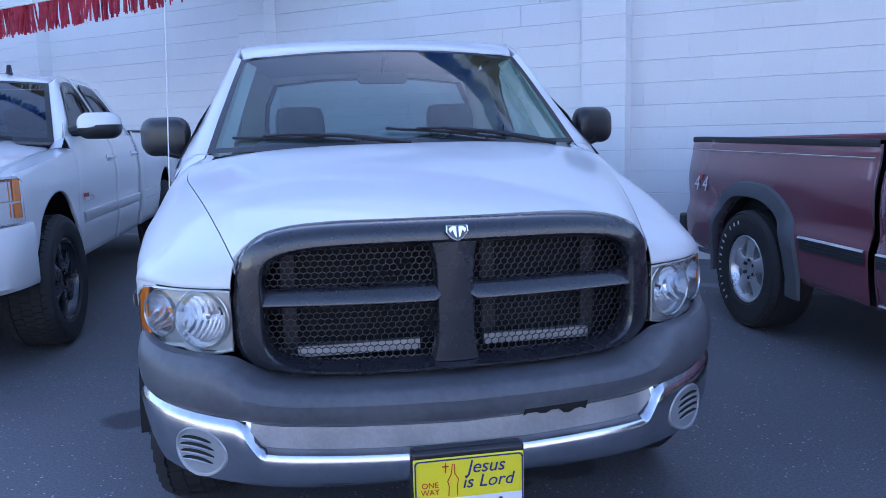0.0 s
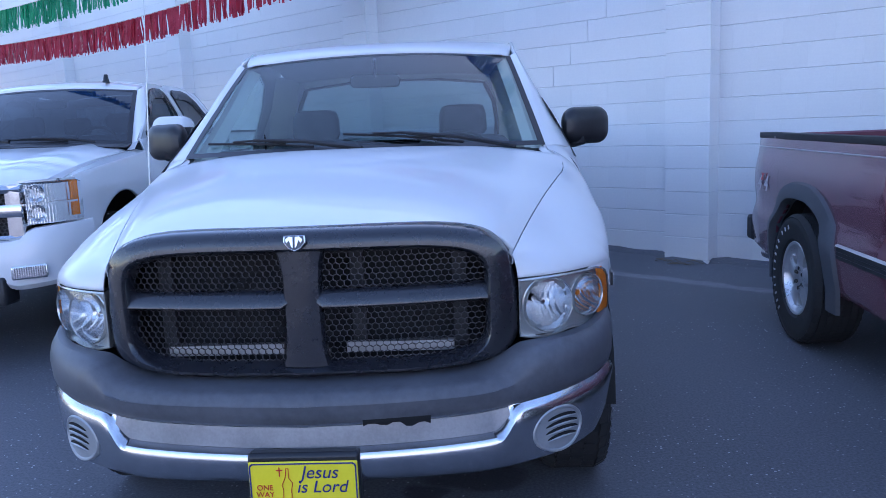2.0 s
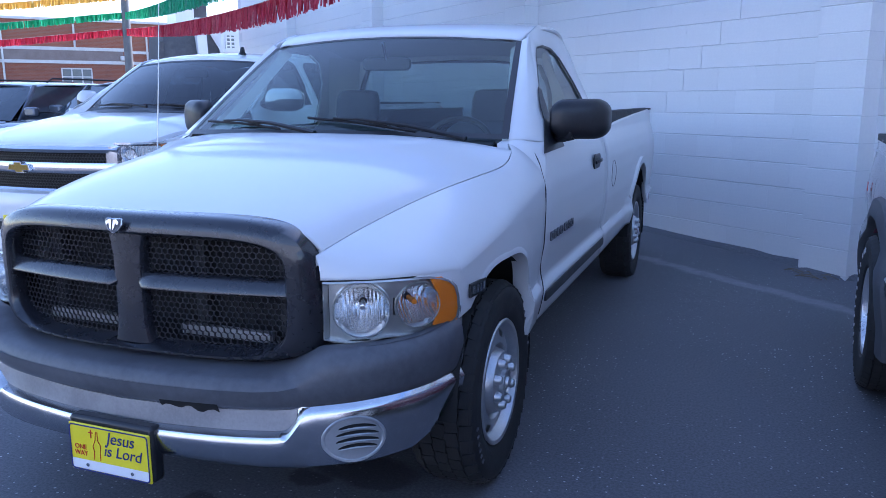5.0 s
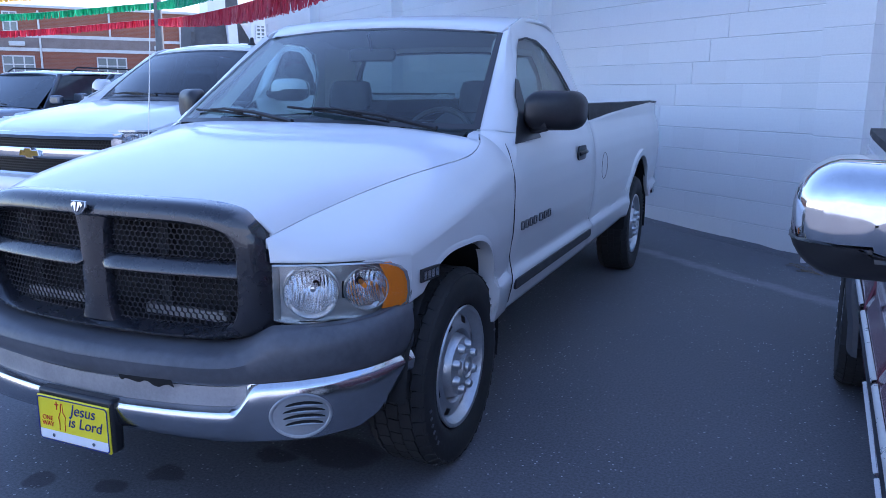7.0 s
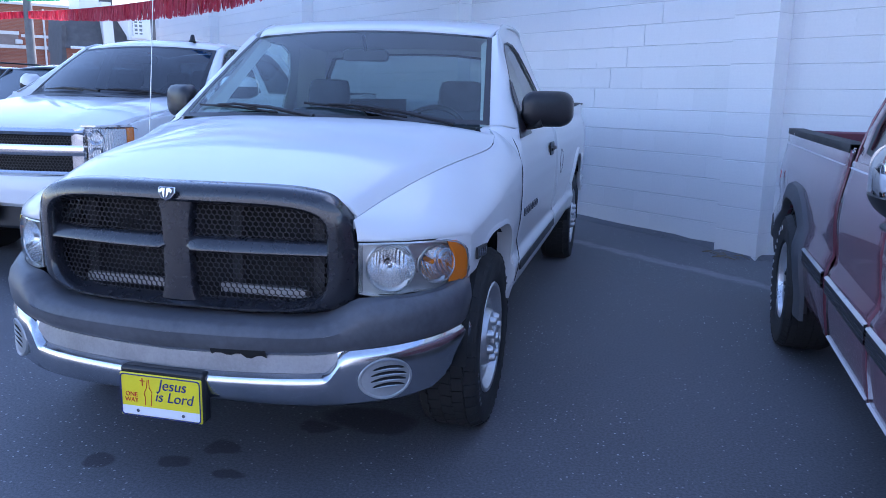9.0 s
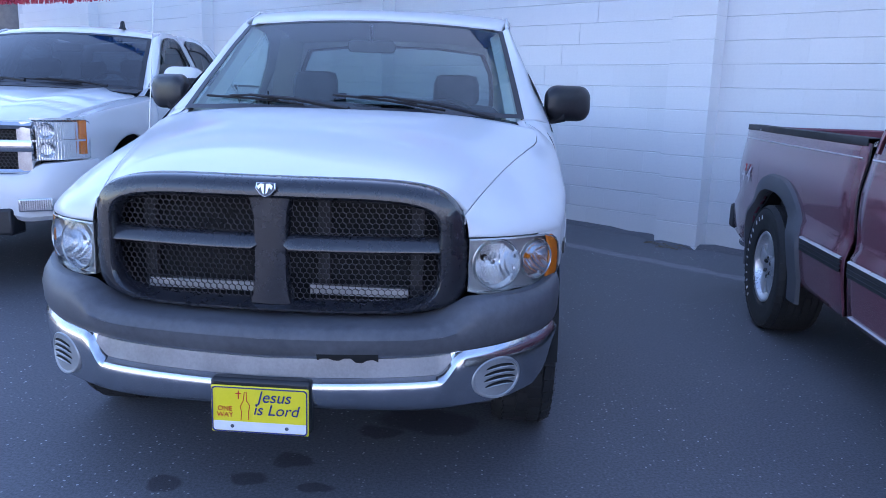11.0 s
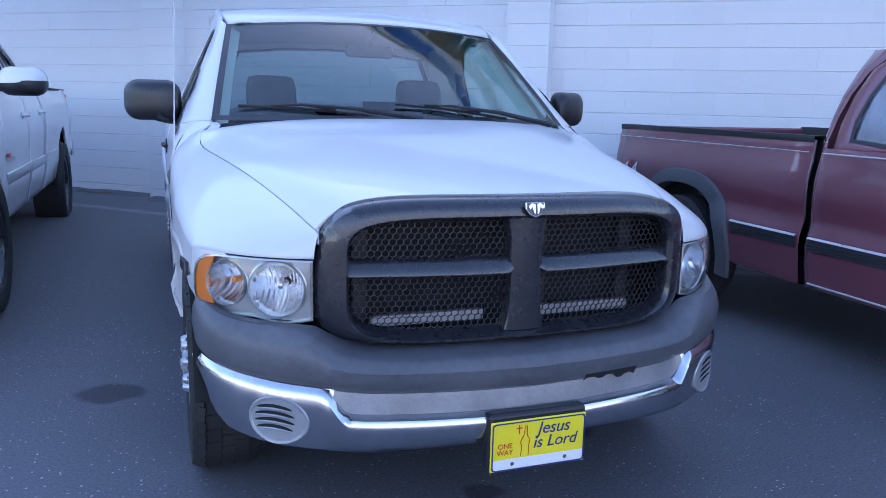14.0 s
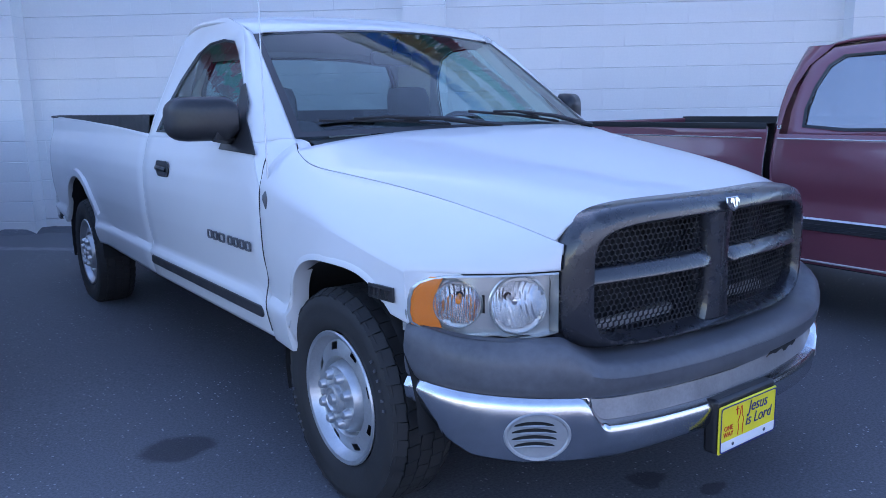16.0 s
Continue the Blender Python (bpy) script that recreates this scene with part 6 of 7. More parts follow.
def alloy_wheel(r_rim, w):
    """Lipped rim and hub of a cast wheel, outer side +x."""
    h = w / 2
    bm = bmesh.new()
    lathe(bm, [(-h * 0.9, r_rim), (-h * 0.6, r_rim - 0.025), (h * 0.5, r_rim - 0.03), (h * 0.86, r_rim - 0.012), (h * 0.95, r_rim + 0.004), (h * 0.98, r_rim), (h * 0.94, r_rim - 0.014), (h * 0.70, r_rim - 0.022), (h * 0.55, r_rim - 0.034)], 64)
    lathe(bm, [(h * 0.30, 0.090), (h * 0.78, 0.084), (h * 0.82, 0.07), (h * 0.70, 0.045), (h * 0.72, 0.0)], 32)
    return bm


def alloy_spoke(r_rim, w):
    """One straight cast spoke, standing up along z."""
    h = w / 2
    w0, w1 = 0.044, 0.062
    rows = []
    for rad, hw_, top in ((0.05, w0, h * 0.80), (r_rim * 0.55, w0 * 0.98, h * 0.80), (r_rim - 0.028, w1, h * 0.74)):
        rows.append([Vector((x, y, rad)) for x, y in ((h * 0.2, -hw_), (top - 0.008, -hw_), (top, -hw_ * 0.7), (top, hw_ * 0.7), (top - 0.008, hw_), (h * 0.2, hw_))])
    return gridmesh(rows)


def build_maroon():
    T = thing("pickup_truck", "dark maroon extended-cab 4x4 pickup with grey wheel-arch flares", "pickup truck", m=pose(3.05, -2.045, 0, 0, 0, -2.6))
    xz, ws = pickup(MR, T, MAROON)
    side_mirror(T, -1, 1.72, 1.185, 0.84, 0.23, 0.185, CHROME, BLACK, "chrome-capped black door mirror")
    side_mirror(T, 1, 1.72, 1.185, 0.84, 0.23, 0.185, CHROME, BLACK, "chrome-capped black door mirror")
    # decals and badges
    for s in (-1, 1):
        m = Matrix.Translation((s * (xz(0.86, 5.2) + 0.006), 5.24, 0.86)) @ pose(0, 0, 0, 90, 0, 90 * s)
        part("decal", text_mesh("4", 0.15, 0.001, 0.3), PIN, T, "pale 4x4 decal", m=m @ Matrix.Translation((-0.062, 0, 0)), smooth=False)
        part("decal", text_mesh("4", 0.15, 0.001, 0.3), PIN, T, m=m @ Matrix.Translation((0.062, -0.0, 0)), smooth=False)
        part("decal", text_mesh("x", 0.11, 0.001, 0.3), INKR, T, m=m @ Matrix.Translation((0.005, 0.055, 0.003)), smooth=False)
        m = Matrix.Translation((s * 0.9145, 3.35, 1.165)) @ pose(0, 0, 0, 78, 0, 90 * s)
        part("trim_badge", text_mesh("LS", 0.032, 0.003, 0.2), CHROME, T, m=m, smooth=False)
    # front: grille, lamps, bumper
    gr = part("grille", boxmesh(-0.52, 0.52, 0.06, 0.12, 0.70, 0.98), TRIM, T, bevel=0.01)
    for z in (0.76, 0.84, 0.92):
        part("grille_bar", boxmesh(-0.50, 0.50, 0.045, 0.07, z - 0.012, z + 0.012), CHROME, gr, bevel=0.004)
    for s in (-1, 1):
        part("headlamp", boxmesh(s * 0.70 - 0.17, s * 0.70 + 0.17, 0.07, 0.16, 0.72, 0.96), REFLECT, T, bevel=0.015)
    part("front_bumper", boxmesh(-0.95, 0.95, -0.02, 0.18, 0.45, 0.64), CHROME, T, bevel=0.03)
    part("front_panel", boxmesh(-0.88, 0.88, 0.12, 0.20, 0.60, 1.0), MAROON, T, bevel=0.02)
    # exhaust tip and tow hook below the tail
    part("exhaust", tubemesh([(-0.82, 4.92, 0.395), (-0.88, 5.12, 0.395), (-0.90, 5.28, 0.395)], 0.036, 14), DULLCH, T)
    tm = tyre_mesh(0.372, 0.265, 0.208)
    me = {"tread": to_mesh(tread_mesh(0.372, 0.265, 48), "tread"), "tyre": to_mesh(tm, "tyre"), "spoke": (to_mesh(alloy_spoke(0.21, 0.235), "spoke"), 5), "rim": to_mesh(alloy_wheel(0.21, 0.235), "rim"), "rim_mat": ALLOY,
          "bars": (bar_mesh(0.024, 0.011), LETTER, 0.296, 0.1335, [52 + 86 * q / 9 for q in range(10)] + [14, 25, 36]), "lug": (to_mesh(lug_mesh(0.07, 0.014, 0.03), "lug_nut"), BLACK, 0.058, 6),
          "brake_disc": (to_mesh(lathemesh([(-0.02, 0.17), (0.0, 0.17), (0.0, 0.05)], 32), "brake_disc"), DARK)}
    for x, y in ((0.855, 0.95), (-0.855, 0.95), (0.855, 4.54), (-0.855, 4.54)):
        make_wheel(T, me, x, y, 0.368, 1 if x > 0 else -1)
    return T


maroon_truck = build_maroon()

# white crew-cab, raised on black wheels
SV = dict(hw=1.0, belt=1.285,
          side=[(0.40, 0.935), (0.50, 0.955), (0.65, 0.985), (0.72, 0.990), (0.80, 0.985), (1.00, 1.0), (1.12, 0.990), (1.22, 0.970), (1.29, 0.945), (1.36, 0.940)],
          plan=[(0.0, 0.90), (0.3, 0.95), (0.6, 0.985), (1.0, 1.0), (5.2, 1.0), (5.6, 0.98)],
          upper=[(1.28, 0.930), (1.40, 0.880), (1.55, 0.805), (1.68, 0.735), (1.78, 0.66)],
          sill=[(0.0, 0.46), (5.0, 0.48), (5.6, 0.55)],
          arches=[(0.97, 0.42, 0.42, 0.53), (4.62, 0.42, 0.44, 0.53)],
          hood=dict(y0=0.10, y1=1.30, bow=0.10, ridge=3, z=[(0, 1.056), (0.05, 1.090), (0.3, 1.165), (0.7, 1.235), (1, 1.268)], w=[(0, 0.76), (0.3, 0.79), (1, 0.83)]),
          fender=(0.40, 1.395), fender_top=[(0.3, 1.075), (0.7, 1.13), (1.40, 1.20)],
          doors=[dict(y=(1.405, 2.46), handle=(2.28, 1.12), trim=[(1.48, 2.44, 0.70, 0.775, WHITE2, "side_moulding")],
                      outer=[(1.42, 1.285), (1.64, 1.40), (1.86, 1.54), (2.00, 1.65), (2.08, 1.705), (2.2, 1.738), (2.38, 1.738), (2.46, 1.72), (2.46, 1.5), (2.46, 1.285), (1.9, 1.285)],
                      inner=[(1.59, 1.31), (1.71, 1.40), (1.89, 1.53), (2.03, 1.625), (2.11, 1.665), (2.2, 1.68), (2.34, 1.68), (2.39, 1.655), (2.39, 1.5), (2.39, 1.31), (1.9, 1.305)]),
                 dict(y=(2.47, 3.26), handle=(3.12, 1.13), trim=[(2.48, 3.24, 0.70, 0.775, WHITE2, "side_moulding")],
                      outer=[(2.47, 1.285), (2.47, 1.5), (2.47, 1.72), (2.54, 1.738), (2.82, 1.738), (2.98, 1.715), (3.12, 1.64), (3.21, 1.50), (3.245, 1.38), (3.26, 1.285), (2.85, 1.285)],
                      inner=[(2.54, 1.31), (2.54, 1.5), (2.54, 1.655), (2.58, 1.68), (2.80, 1.68), (2.92, 1.66), (3.02, 1.59), (3.085, 1.48), (3.11, 1.39), (3.12, 1.31), (2.85, 1.305)])],
          cab_end=3.34, corner=[(0.4, 3.32), (1.285, 3.32), (1.38, 3.29), (1.50, 3.22), (1.63, 3.13), (1.72, 3.0)], back=[(0.4, 3.36), (1.285, 3.36), (1.5, 3.34), (1.75, 3.22)],
          bed=(3.372, 5.58), rail=1.325, bed_trim=[(3.42, 4.1, 0.70, 0.775, WHITE2, "side_moulding")],
          flares=None, bumper_mat=CHROME, roof_z=1.785, roof_w=0.68, ws_base=(1.28, 1.283, 0.842), ws_top=(1.96, 1.704, 0.68), ws_glass=GLASSD, side_glass=GLASSD, handle_mat=WHITE2, visors=True, pillar_bow=-0.002, cap=0.008, seats=(2.2, 3.0))


def build_silver():
    T = thing("pickup_truck", "raised white crew-cab pickup with chrome grille and black wheels", "pickup truck", m=pose(-2.92, 2.25, 0.03, 0, 0, 0))
    xz, ws = pickup(SV, T, WHITE2)
    for s in (1, -1):
        side_mirror(T, s, 1.57, 1.355, 0.86 if s > 0 else 0.80, 0.275 if s > 0 else 0.13, 0.182, WHITE2, BLACK, "white-capped black door mirror", -0.03)
        # headlamp: stacked lamps, amber corner, clear lens
        P2 = lambda x: interp([(0.76, 0.13), (0.86, 0.20), (0.93, 0.29), (0.965, 0.40)], x)
        xs = [0.765 + 0.20 * i / 8 for i in range(9)]
        zt = lambda x: 1.055 + 0.02 * (x - 0.765) / 0.2
        lm = part("headlamp", gridmesh([[(s * x, P2(x) + d, z) for x in xs] for z, d in ((0.820, 0.0), (0.822, 0.05), (0.94, 0.055), (1.05, 0.05), (1.065, 0.0))]), REFLECT, T, "stacked square headlamp with amber corner")
        for z0, z1 in ((0.835, 0.930), (0.945, 1.050)):
            part("lamp_bowl", lathemesh([(-0.02, 0.050), (0.0, 0.047), (0.03, 0.03), (0.04, 0.0)], 24, axis="y"), CHROME, lm, m=Matrix.Translation((s * 0.825, P2(0.825) + 0.02, (z0 + z1) / 2)) @ Matrix.Rotation(s * 0.5, 4, "Z"))
        part("marker", gridmesh([[(s * x, P2(x) + 0.010, z) for x in (0.950, 0.955, 0.960, 0.966)] for z in (0.850, 0.92, 0.99, 1.056)]), AMBER, lm, "amber corner lamp", solid=0.01)
        part("lamp_divider", gridmesh([[(s * x, P2(x) - 0.002, z) for x in xs] for z in (0.931, 0.937, 0.943)]), REFLECT, lm)
        part("lens", gridmesh([[(s * x, P2(x) - 0.006, z) for x in xs] for z in (0.820, 0.88, 0.94, 1.0, 1.066)]), LENS, lm).visible_shadow = False
        part("lamp_frame", gridmesh([[(s * x, P2(x) - 0.008, 1.066 + 0.012 * q) for x in xs] for q in (0, 1)]), CHROME, lm)
        # fog lamp
        part("fog_lamp", boxmesh(-0.095, 0.095, -0.01, 0.02, -0.04, 0.04), REFLECT, T, m=Matrix.Translation((s * 0.80, 0.085, 0.555)) @ Matrix.Rotation(s * 0.55, 4, "Z"), bevel=0.01)
        # emblem bars on the door
        part("door_emblem", boxmesh(-0.003, 0.003, -0.11, 0.11, -0.012, 0.012), CHROME, T, m=Matrix.Translation((s * 1.0, 1.60, 0.86)), smooth=False)
        part("door_emblem", boxmesh(-0.003, 0.003, -0.05, 0.05, -0.012, 0.012), BADGER, T, m=Matrix.Translation((s * 1.002, 1.53, 0.885)), smooth=False)
    # chrome framed grille with dark mesh and a broad bar
    gy = lambda x: 0.075 + 0.10 * (x / 0.76) ** 2
    xs = [-0.755 + 1.51 * i / 16 for i in range(17)]
    gr = part("grille", gridmesh([[(x, gy(x) + 0.05, z) for x in xs] for z in (0.75, 0.9, 1.045)]), DARK, T, "dark mesh grille in a heavy chrome frame")
    def gbar(z0, z1, d, nm="grille_bar", x0=-0.755, x1=0.755):
        xx = [x0 + (x1 - x0) * i / 16 for i in range(17)]
        part(nm, gridmesh([[(x, gy(x) + o, z) for x in xx] for z, o in ((z0, 0.045), (z0 + 0.006, d), ((z0 + z1) / 2, d - 0.012), (z1 - 0.006, d), (z1, 0.045))]), CHROME, gr)
    gbar(1.000, 1.056, -0.004)
    gbar(0.862, 0.946, -0.012)
    gbar(0.724, 0.768, -0.004)
    for s in (1, -1):
        bm = gridmesh([[(s * x, gy(x) + o, z) for z in (0.735, 0.84, 0.95, 1.05)] for x, o in ((0.655, 0.045), (0.662, 0.004), (0.70, -0.012), (0.745, -0.006), (0.765, 0.045))])
        part("grille_frame", bm, CHROME, gr)
        for z0, z1 in ((0.768, 0.866), (0.946, 1.000)):
            x0, x1 = (0.0, 0.66) if s > 0 else (-0.66, 0.0)
            part("grille_mesh", hex_panel(x0, x1, lambda x: z0, lambda x: z1, lambda x: gy(x) + 0.03, pitch=0.024, bar=0.003), BLACK, gr, smooth=False)
    # plain cross-shaped emblem
    cr = [(-0.105, -0.022), (-0.035, -0.022), (-0.028, -0.040), (0.045, -0.040), (0.038, -0.022), (0.105, -0.022), (0.090, 0.022), (0.028, 0.022), (0.022, 0.040), (-0.045, 0.040), (-0.038, 0.022), (-0.090, 0.022)]
    bm = bmesh.new()
    prism(bm, [(x, 0, z) for x, z in cr], (0, -0.02, 0))
    em = part("badge", bm, CHROME, gr, "gold cross-shaped badge in a chrome edge", m=Matrix.Translation((0, 0.055, 0.904)), bevel=0.003, smooth=False)
    bm = bmesh.new()
    prism(bm, [(x * 0.86, -0.02, z * 0.78) for x, z in cr], (0, -0.004, 0))
    part("badge_inlay", bm, T_GOLD, em, smooth=False)
    # bumper: white, tall, wrapped round the corners
    BP = [(0.0, 0.02), (0.40, 0.035), (0.70, 0.085), (0.86, 0.17), (0.95, 0.30), (0.985, 0.52)]
    pth = [(v.x, v.y) for v in spline([(x, y, 0) for x, y in BP], 21)]
    pth = [(-x, y) for x, y in pth[:0:-1]] + pth
    rows = []
    for x, y in pth:
        k = min(1.0, abs(x) / 0.95)
        zb, zt = interp([(0, 0.52), (0.6, 0.50), (0.75, 0.44), (1.0, 0.46)], k), interp([(0, 0.73), (0.78, 0.735), (0.85, 0.80), (1.0, 0.815)], k)
        rows.append([(x * 0.96, y + 0.06, zt), (x * 0.99, y + 0.012, zt - 0.004), (x, y, zt - 0.03), (x, y, (zt + zb) / 2), (x, y, zb + 0.03), (x * 0.985, y + 0.03, zb), (x * 0.95, y + 0.10, zb + 0.005)])
    part("front_bumper", gridmesh(rows), WHITE2, T)
    part("air_dam", boxmesh(-0.66, 0.66, 0.05, 0.20, 0.36, 0.53), BLACK, T, bevel=0.02)
    pb = part("plate", boxmesh(-0.152, 0.152, 0.0, 0.018, 0.42, 0.572), PLATEY, T, "yellow slogan plate", bevel=0.004)
    part("plate_band", boxmesh(-0.144, 0.144, -0.002, 0.0, 0.428, 0.458), PLATEW, pb, smooth=False)
    part("lettering", text_mesh("Jesus", 0.05, 0.0006, 0.25), INKB, pb, m=pose(0.045, -0.001, 0.540, 90), smooth=False)
    part("lettering", text_mesh("is Lord", 0.05, 0.0006, 0.25), INKB, pb, m=pose(0.05, -0.001, 0.497, 90), smooth=False)
    # shark-fin aerial on the roof
    bm = bmesh.new()
    prism(bm, [(-0.014, 0, 0), (-0.014, 0.11, 0), (-0.014, 0.085, 0.022), (-0.014, 0.072, 0.068), (-0.014, 0.05, 0.068), (-0.014, 0.03, 0.022)], (0.028, 0, 0))
    part("roof_aerial", bm, BLACK, T, "black fin aerial", m=Matrix.Translation((0.40, 2.04, 1.748)), bevel=0.008)
    tm = tyre_mesh(0.405, 0.29, 0.255)
    me = {"tread": to_mesh(tread_mesh(0.405, 0.29, 60, 2, 0.86), "tread"), "tyre": to_mesh(tm, "tyre"), "spoke": (to_mesh(alloy_spoke(0.257, 0.25), "spoke"), 6), "rim": to_mesh(alloy_wheel(0.257, 0.25), "rim"), "rim_mat": GLOSSB,
          "lug": (to_mesh(lug_mesh(0.07, 0.012, 0.025), "lug_nut"), CHROME, 0.060, 6),
          "brake_disc": (to_mesh(lathemesh([(-0.02, 0.18), (0.0, 0.18), (0.0, 0.05)], 32), "brake_disc"), DARK)}
    for x, y in ((0.87, 0.97), (-0.87, 0.97), (0.87, 4.62), (-0.87, 4.62)):
        make_wheel(T, me, x, y, 0.402, 1 if x > 0 else -1)
    return T


white_crew_truck = build_silver()

# ---- along the wall and beyond ----
rnd = random.Random(5)
# ragged asphalt fillet at the foot of the wall
rows = []
for i in range(121):
    s = S_LEFT + 0.2 + (S_RIGHT - S_LEFT - 0.4) * i / 120
    near = min(abs(s - (q + PIL_W / 2)) for q in PIL) < PIL_W / 2 + 0.02
    off = (PIL_D if near else 0.0)
    a, c = WN * (WD - off - 0.10 - rnd.uniform(0, 0.05)) + WS * s, WN * (WD - off + 0.01) + WS * s
    rows.append([(a.x, a.y, ground_z(a.x, a.y) - 0.01), ((a.x + c.x) / 2, (a.y + c.y) / 2, ground_z(a.x, a.y) + 0.018 + rnd.uniform(0, 0.012)), (c.x, c.y, ground_z(c.x, c.y) + 0.03 + rnd.uniform(0, 0.025))])
tagged(part("asphalt_fillet", gridmesh(rows), ASPHALT), "ragged asphalt edge against the wall", "pavement edge", kind="structure")


def twigs(name, s, off, n, spread, seed, label):
    r = random.Random(seed)
    T = thing(name, label, "plant debris")
    for _ in range(n):
        p = WN * (WD - off - r.uniform(0, 0.12)) + WS * (s + r.uniform(-spread, spread))
        z = ground_z(p.x, p.y) + 0.008
        d = WS * r.uniform(-0.25, 0.25) + WN * r.uniform(-0.06, 0.06)
        part("stem", tubemesh([p + Vector((0, 0, z)), p + d * 0.5 + Vector((0, 0, z + r.uniform(0.004, 0.03))), p + d + Vector((0, 0, z))], 0.0035, 5), TWIG, T)


twigs("plant_debris", -1.55 + 0.15, PIL_D + 0.04, 9, 0.22, 3, "few dry stems lying at the foot of the pilaster")
twigs("plant_debris", -7.2, 0.05, 26, 0.75, 4, "tangle of dry vine stems at the wall's foot")


# tinsel garlands
def garland(name, pts, mat, label, seed, n_seg, length=0.24):
    T = thing(name, label, "garland", group="tinsel garlands over the lot")
    P = spline(pts, n_seg * 3 + 1)
    part("cord", tubemesh(P, 0.005, 5), CORD, T)
    r = random.Random(seed)
    verts, faces = [], []
    gap = 0.0
    for a, b_ in zip(P, P[1:]):
        seg = (b_ - a)
        L = seg.length
        dirv = seg.normalized()
        side = dirv.cross(Vector((0, 0, 1))).normalized()
        near = (a - Vector((0, 0, 1.3))).length
        step = 0.010 if near < 16 else 0.024
        k = 0.0
        while k < L:
            gap = gap - step if gap > 0 else (r.uniform(0.01, 0.03) if r.random() < 0.035 else 0.0)
            if gap <= 0:
                p = a + dirv * k
                w = step * r.uniform(1.5, 3.2)
                ln = length * r.uniform(0.86, 1.04)
                sw1, sw2 = r.uniform(-0.010, 0.010), r.uniform(-0.04, 0.04)
                tw = dirv * math.cos(t := r.uniform(-0.9, 0.9)) + side * math.sin(t)
                o = len(verts)
                for h, sl, so, ws_ in ((0, 0, 0, 1), (0.5, sw1, sw2 * 0.4, 0.95), (1, sw1 * 2, sw2, 0.8)):
                    c = p + Vector((0, 0, -ln * h)) + dirv * sl + side * so
                    verts += [tuple(c - tw * w * 0.5 * ws_), tuple(c + tw * w * 0.5 * ws_)]
                faces += [(o, o + 1, o + 3, o + 2), (o + 2, o + 3, o + 5, o + 4)]
            k += step
    me = bpy.data.meshes.new("fringe")
    me.from_pydata(verts, [], faces)
    tagged(part("fringe", me, mat, T, smooth=False), kind="stuff")


PX, PY = -19.2, 21.0
STRANDS = (("red", T_RED, 3.93, [(-3.8, 6.25, 2.44), (-0.8, 4.45, 2.66), (1.05, 3.62, 2.92), (1.75, 3.22, 3.0), (2.35, 2.82, 3.02), (2.9, 2.35, 3.04), (5.5, 0.4, 3.1), (9.5, -1.8, 3.6)]),
           ("green", T_GREEN, 4.50, [(-4.6, 6.65, 2.80), (-1.5, 4.55, 2.88), (0.6, 3.56, 2.98), (1.42, 3.08, 3.02), (2.0, 2.76, 3.02), (2.5, 2.35, 3.04), (5.2, 0.0, 3.1), (9.5, -2.4, 3.7)]),
           ("gold", T_GOLD, 5.15, [(-5.2, 6.80, 3.20), (-2.0, 4.6, 3.03), (0.35, 3.52, 3.0), (1.06, 3.06, 3.02), (1.55, 2.64, 3.02), (1.9, 2.15, 3.04), (4.6, -0.4, 3.1), (9, -3.0, 3.7)]),
           ("blue", T_BLUE, 5.75, [(-5.8, 6.95, 3.60), (-2.5, 4.6, 3.15), (0.05, 3.42, 3.02), (0.70, 2.95, 3.02), (1.12, 2.54, 3.02), (1.42, 2.05, 3.04), (4.0, -0.8, 3.1), (8.5, -3.6, 3.8)]))
for i, (nm, mat, pz, mids) in enumerate(STRANDS):
    m0 = tuple(p + (q - p) * 0.5 for p, q in zip((PX, PY, pz), mids[0]))
    garland("tinsel_garland", [(PX, PY, pz), (m0[0], m0[1], m0[2] - 0.06)] + mids, mat, f"{nm} metallic tinsel fringe strung over the lot", 40 + i, 60)
    garland("tinsel_garland", [(PX, PY, pz), (-24.5, 17.6, pz - 0.55), (-31, 12.5, pz - 0.35)], mat, f"{nm} metallic tinsel fringe in sunlight beyond the lot", 60 + i, 14)

for nm, mat, pts, sd in (("red", T_RED, [(0.86, 6.42, 4.0), (-0.6, 6.5, 3.35), (-1.85, 7.28, 3.17), (-2.9, 8.1, 3.46), (-4.0, 10.33, 4.6)], 81),
                         ("green", T_GREEN, [(1.58, 5.85, 4.0), (-0.4, 5.75, 3.35), (-1.6, 6.6, 3.12), (-2.7, 7.5, 3.4), (-4.6, 10.82, 4.8)], 82)):
    garland("tinsel_garland", pts, mat, f"{nm} metallic tinsel fringe sagging in front of the white wall", sd, 30, 0.25)

# steel lamp post that holds them
lp = thing("lamp_post", "weathered galvanised steel post holding the garlands", "post")
part("shaft", tubemesh([(PX, PY, ground_z(PX, PY)), (PX, PY, 4), (PX + 0.05, PY, 9)], [0.16, 0.14, 0.11], 14), GALV, lp)
part("base_plate", boxmesh(PX - 0.25, PX + 0.25, PY - 0.25, PY + 0.25, 0.1, 0.17), GALV, lp, bevel=0.01)

# brick building across the street
BD = Vector((-0.757, 0.653, 0))
def facing(dist, side, z=0.0):
    """Frame of a facade that looks back at the lot: x along it to the right, y away."""
    o = Vector((1.9, -1.5, 0)) + BD * dist + Vector((BD.y, -BD.x, 0)) * side
    return Matrix(((BD.y, BD.x, 0, o.x), (-BD.x, BD.y, 0, o.y), (0, 0, 1, z), (0, 0, 0, 1)))


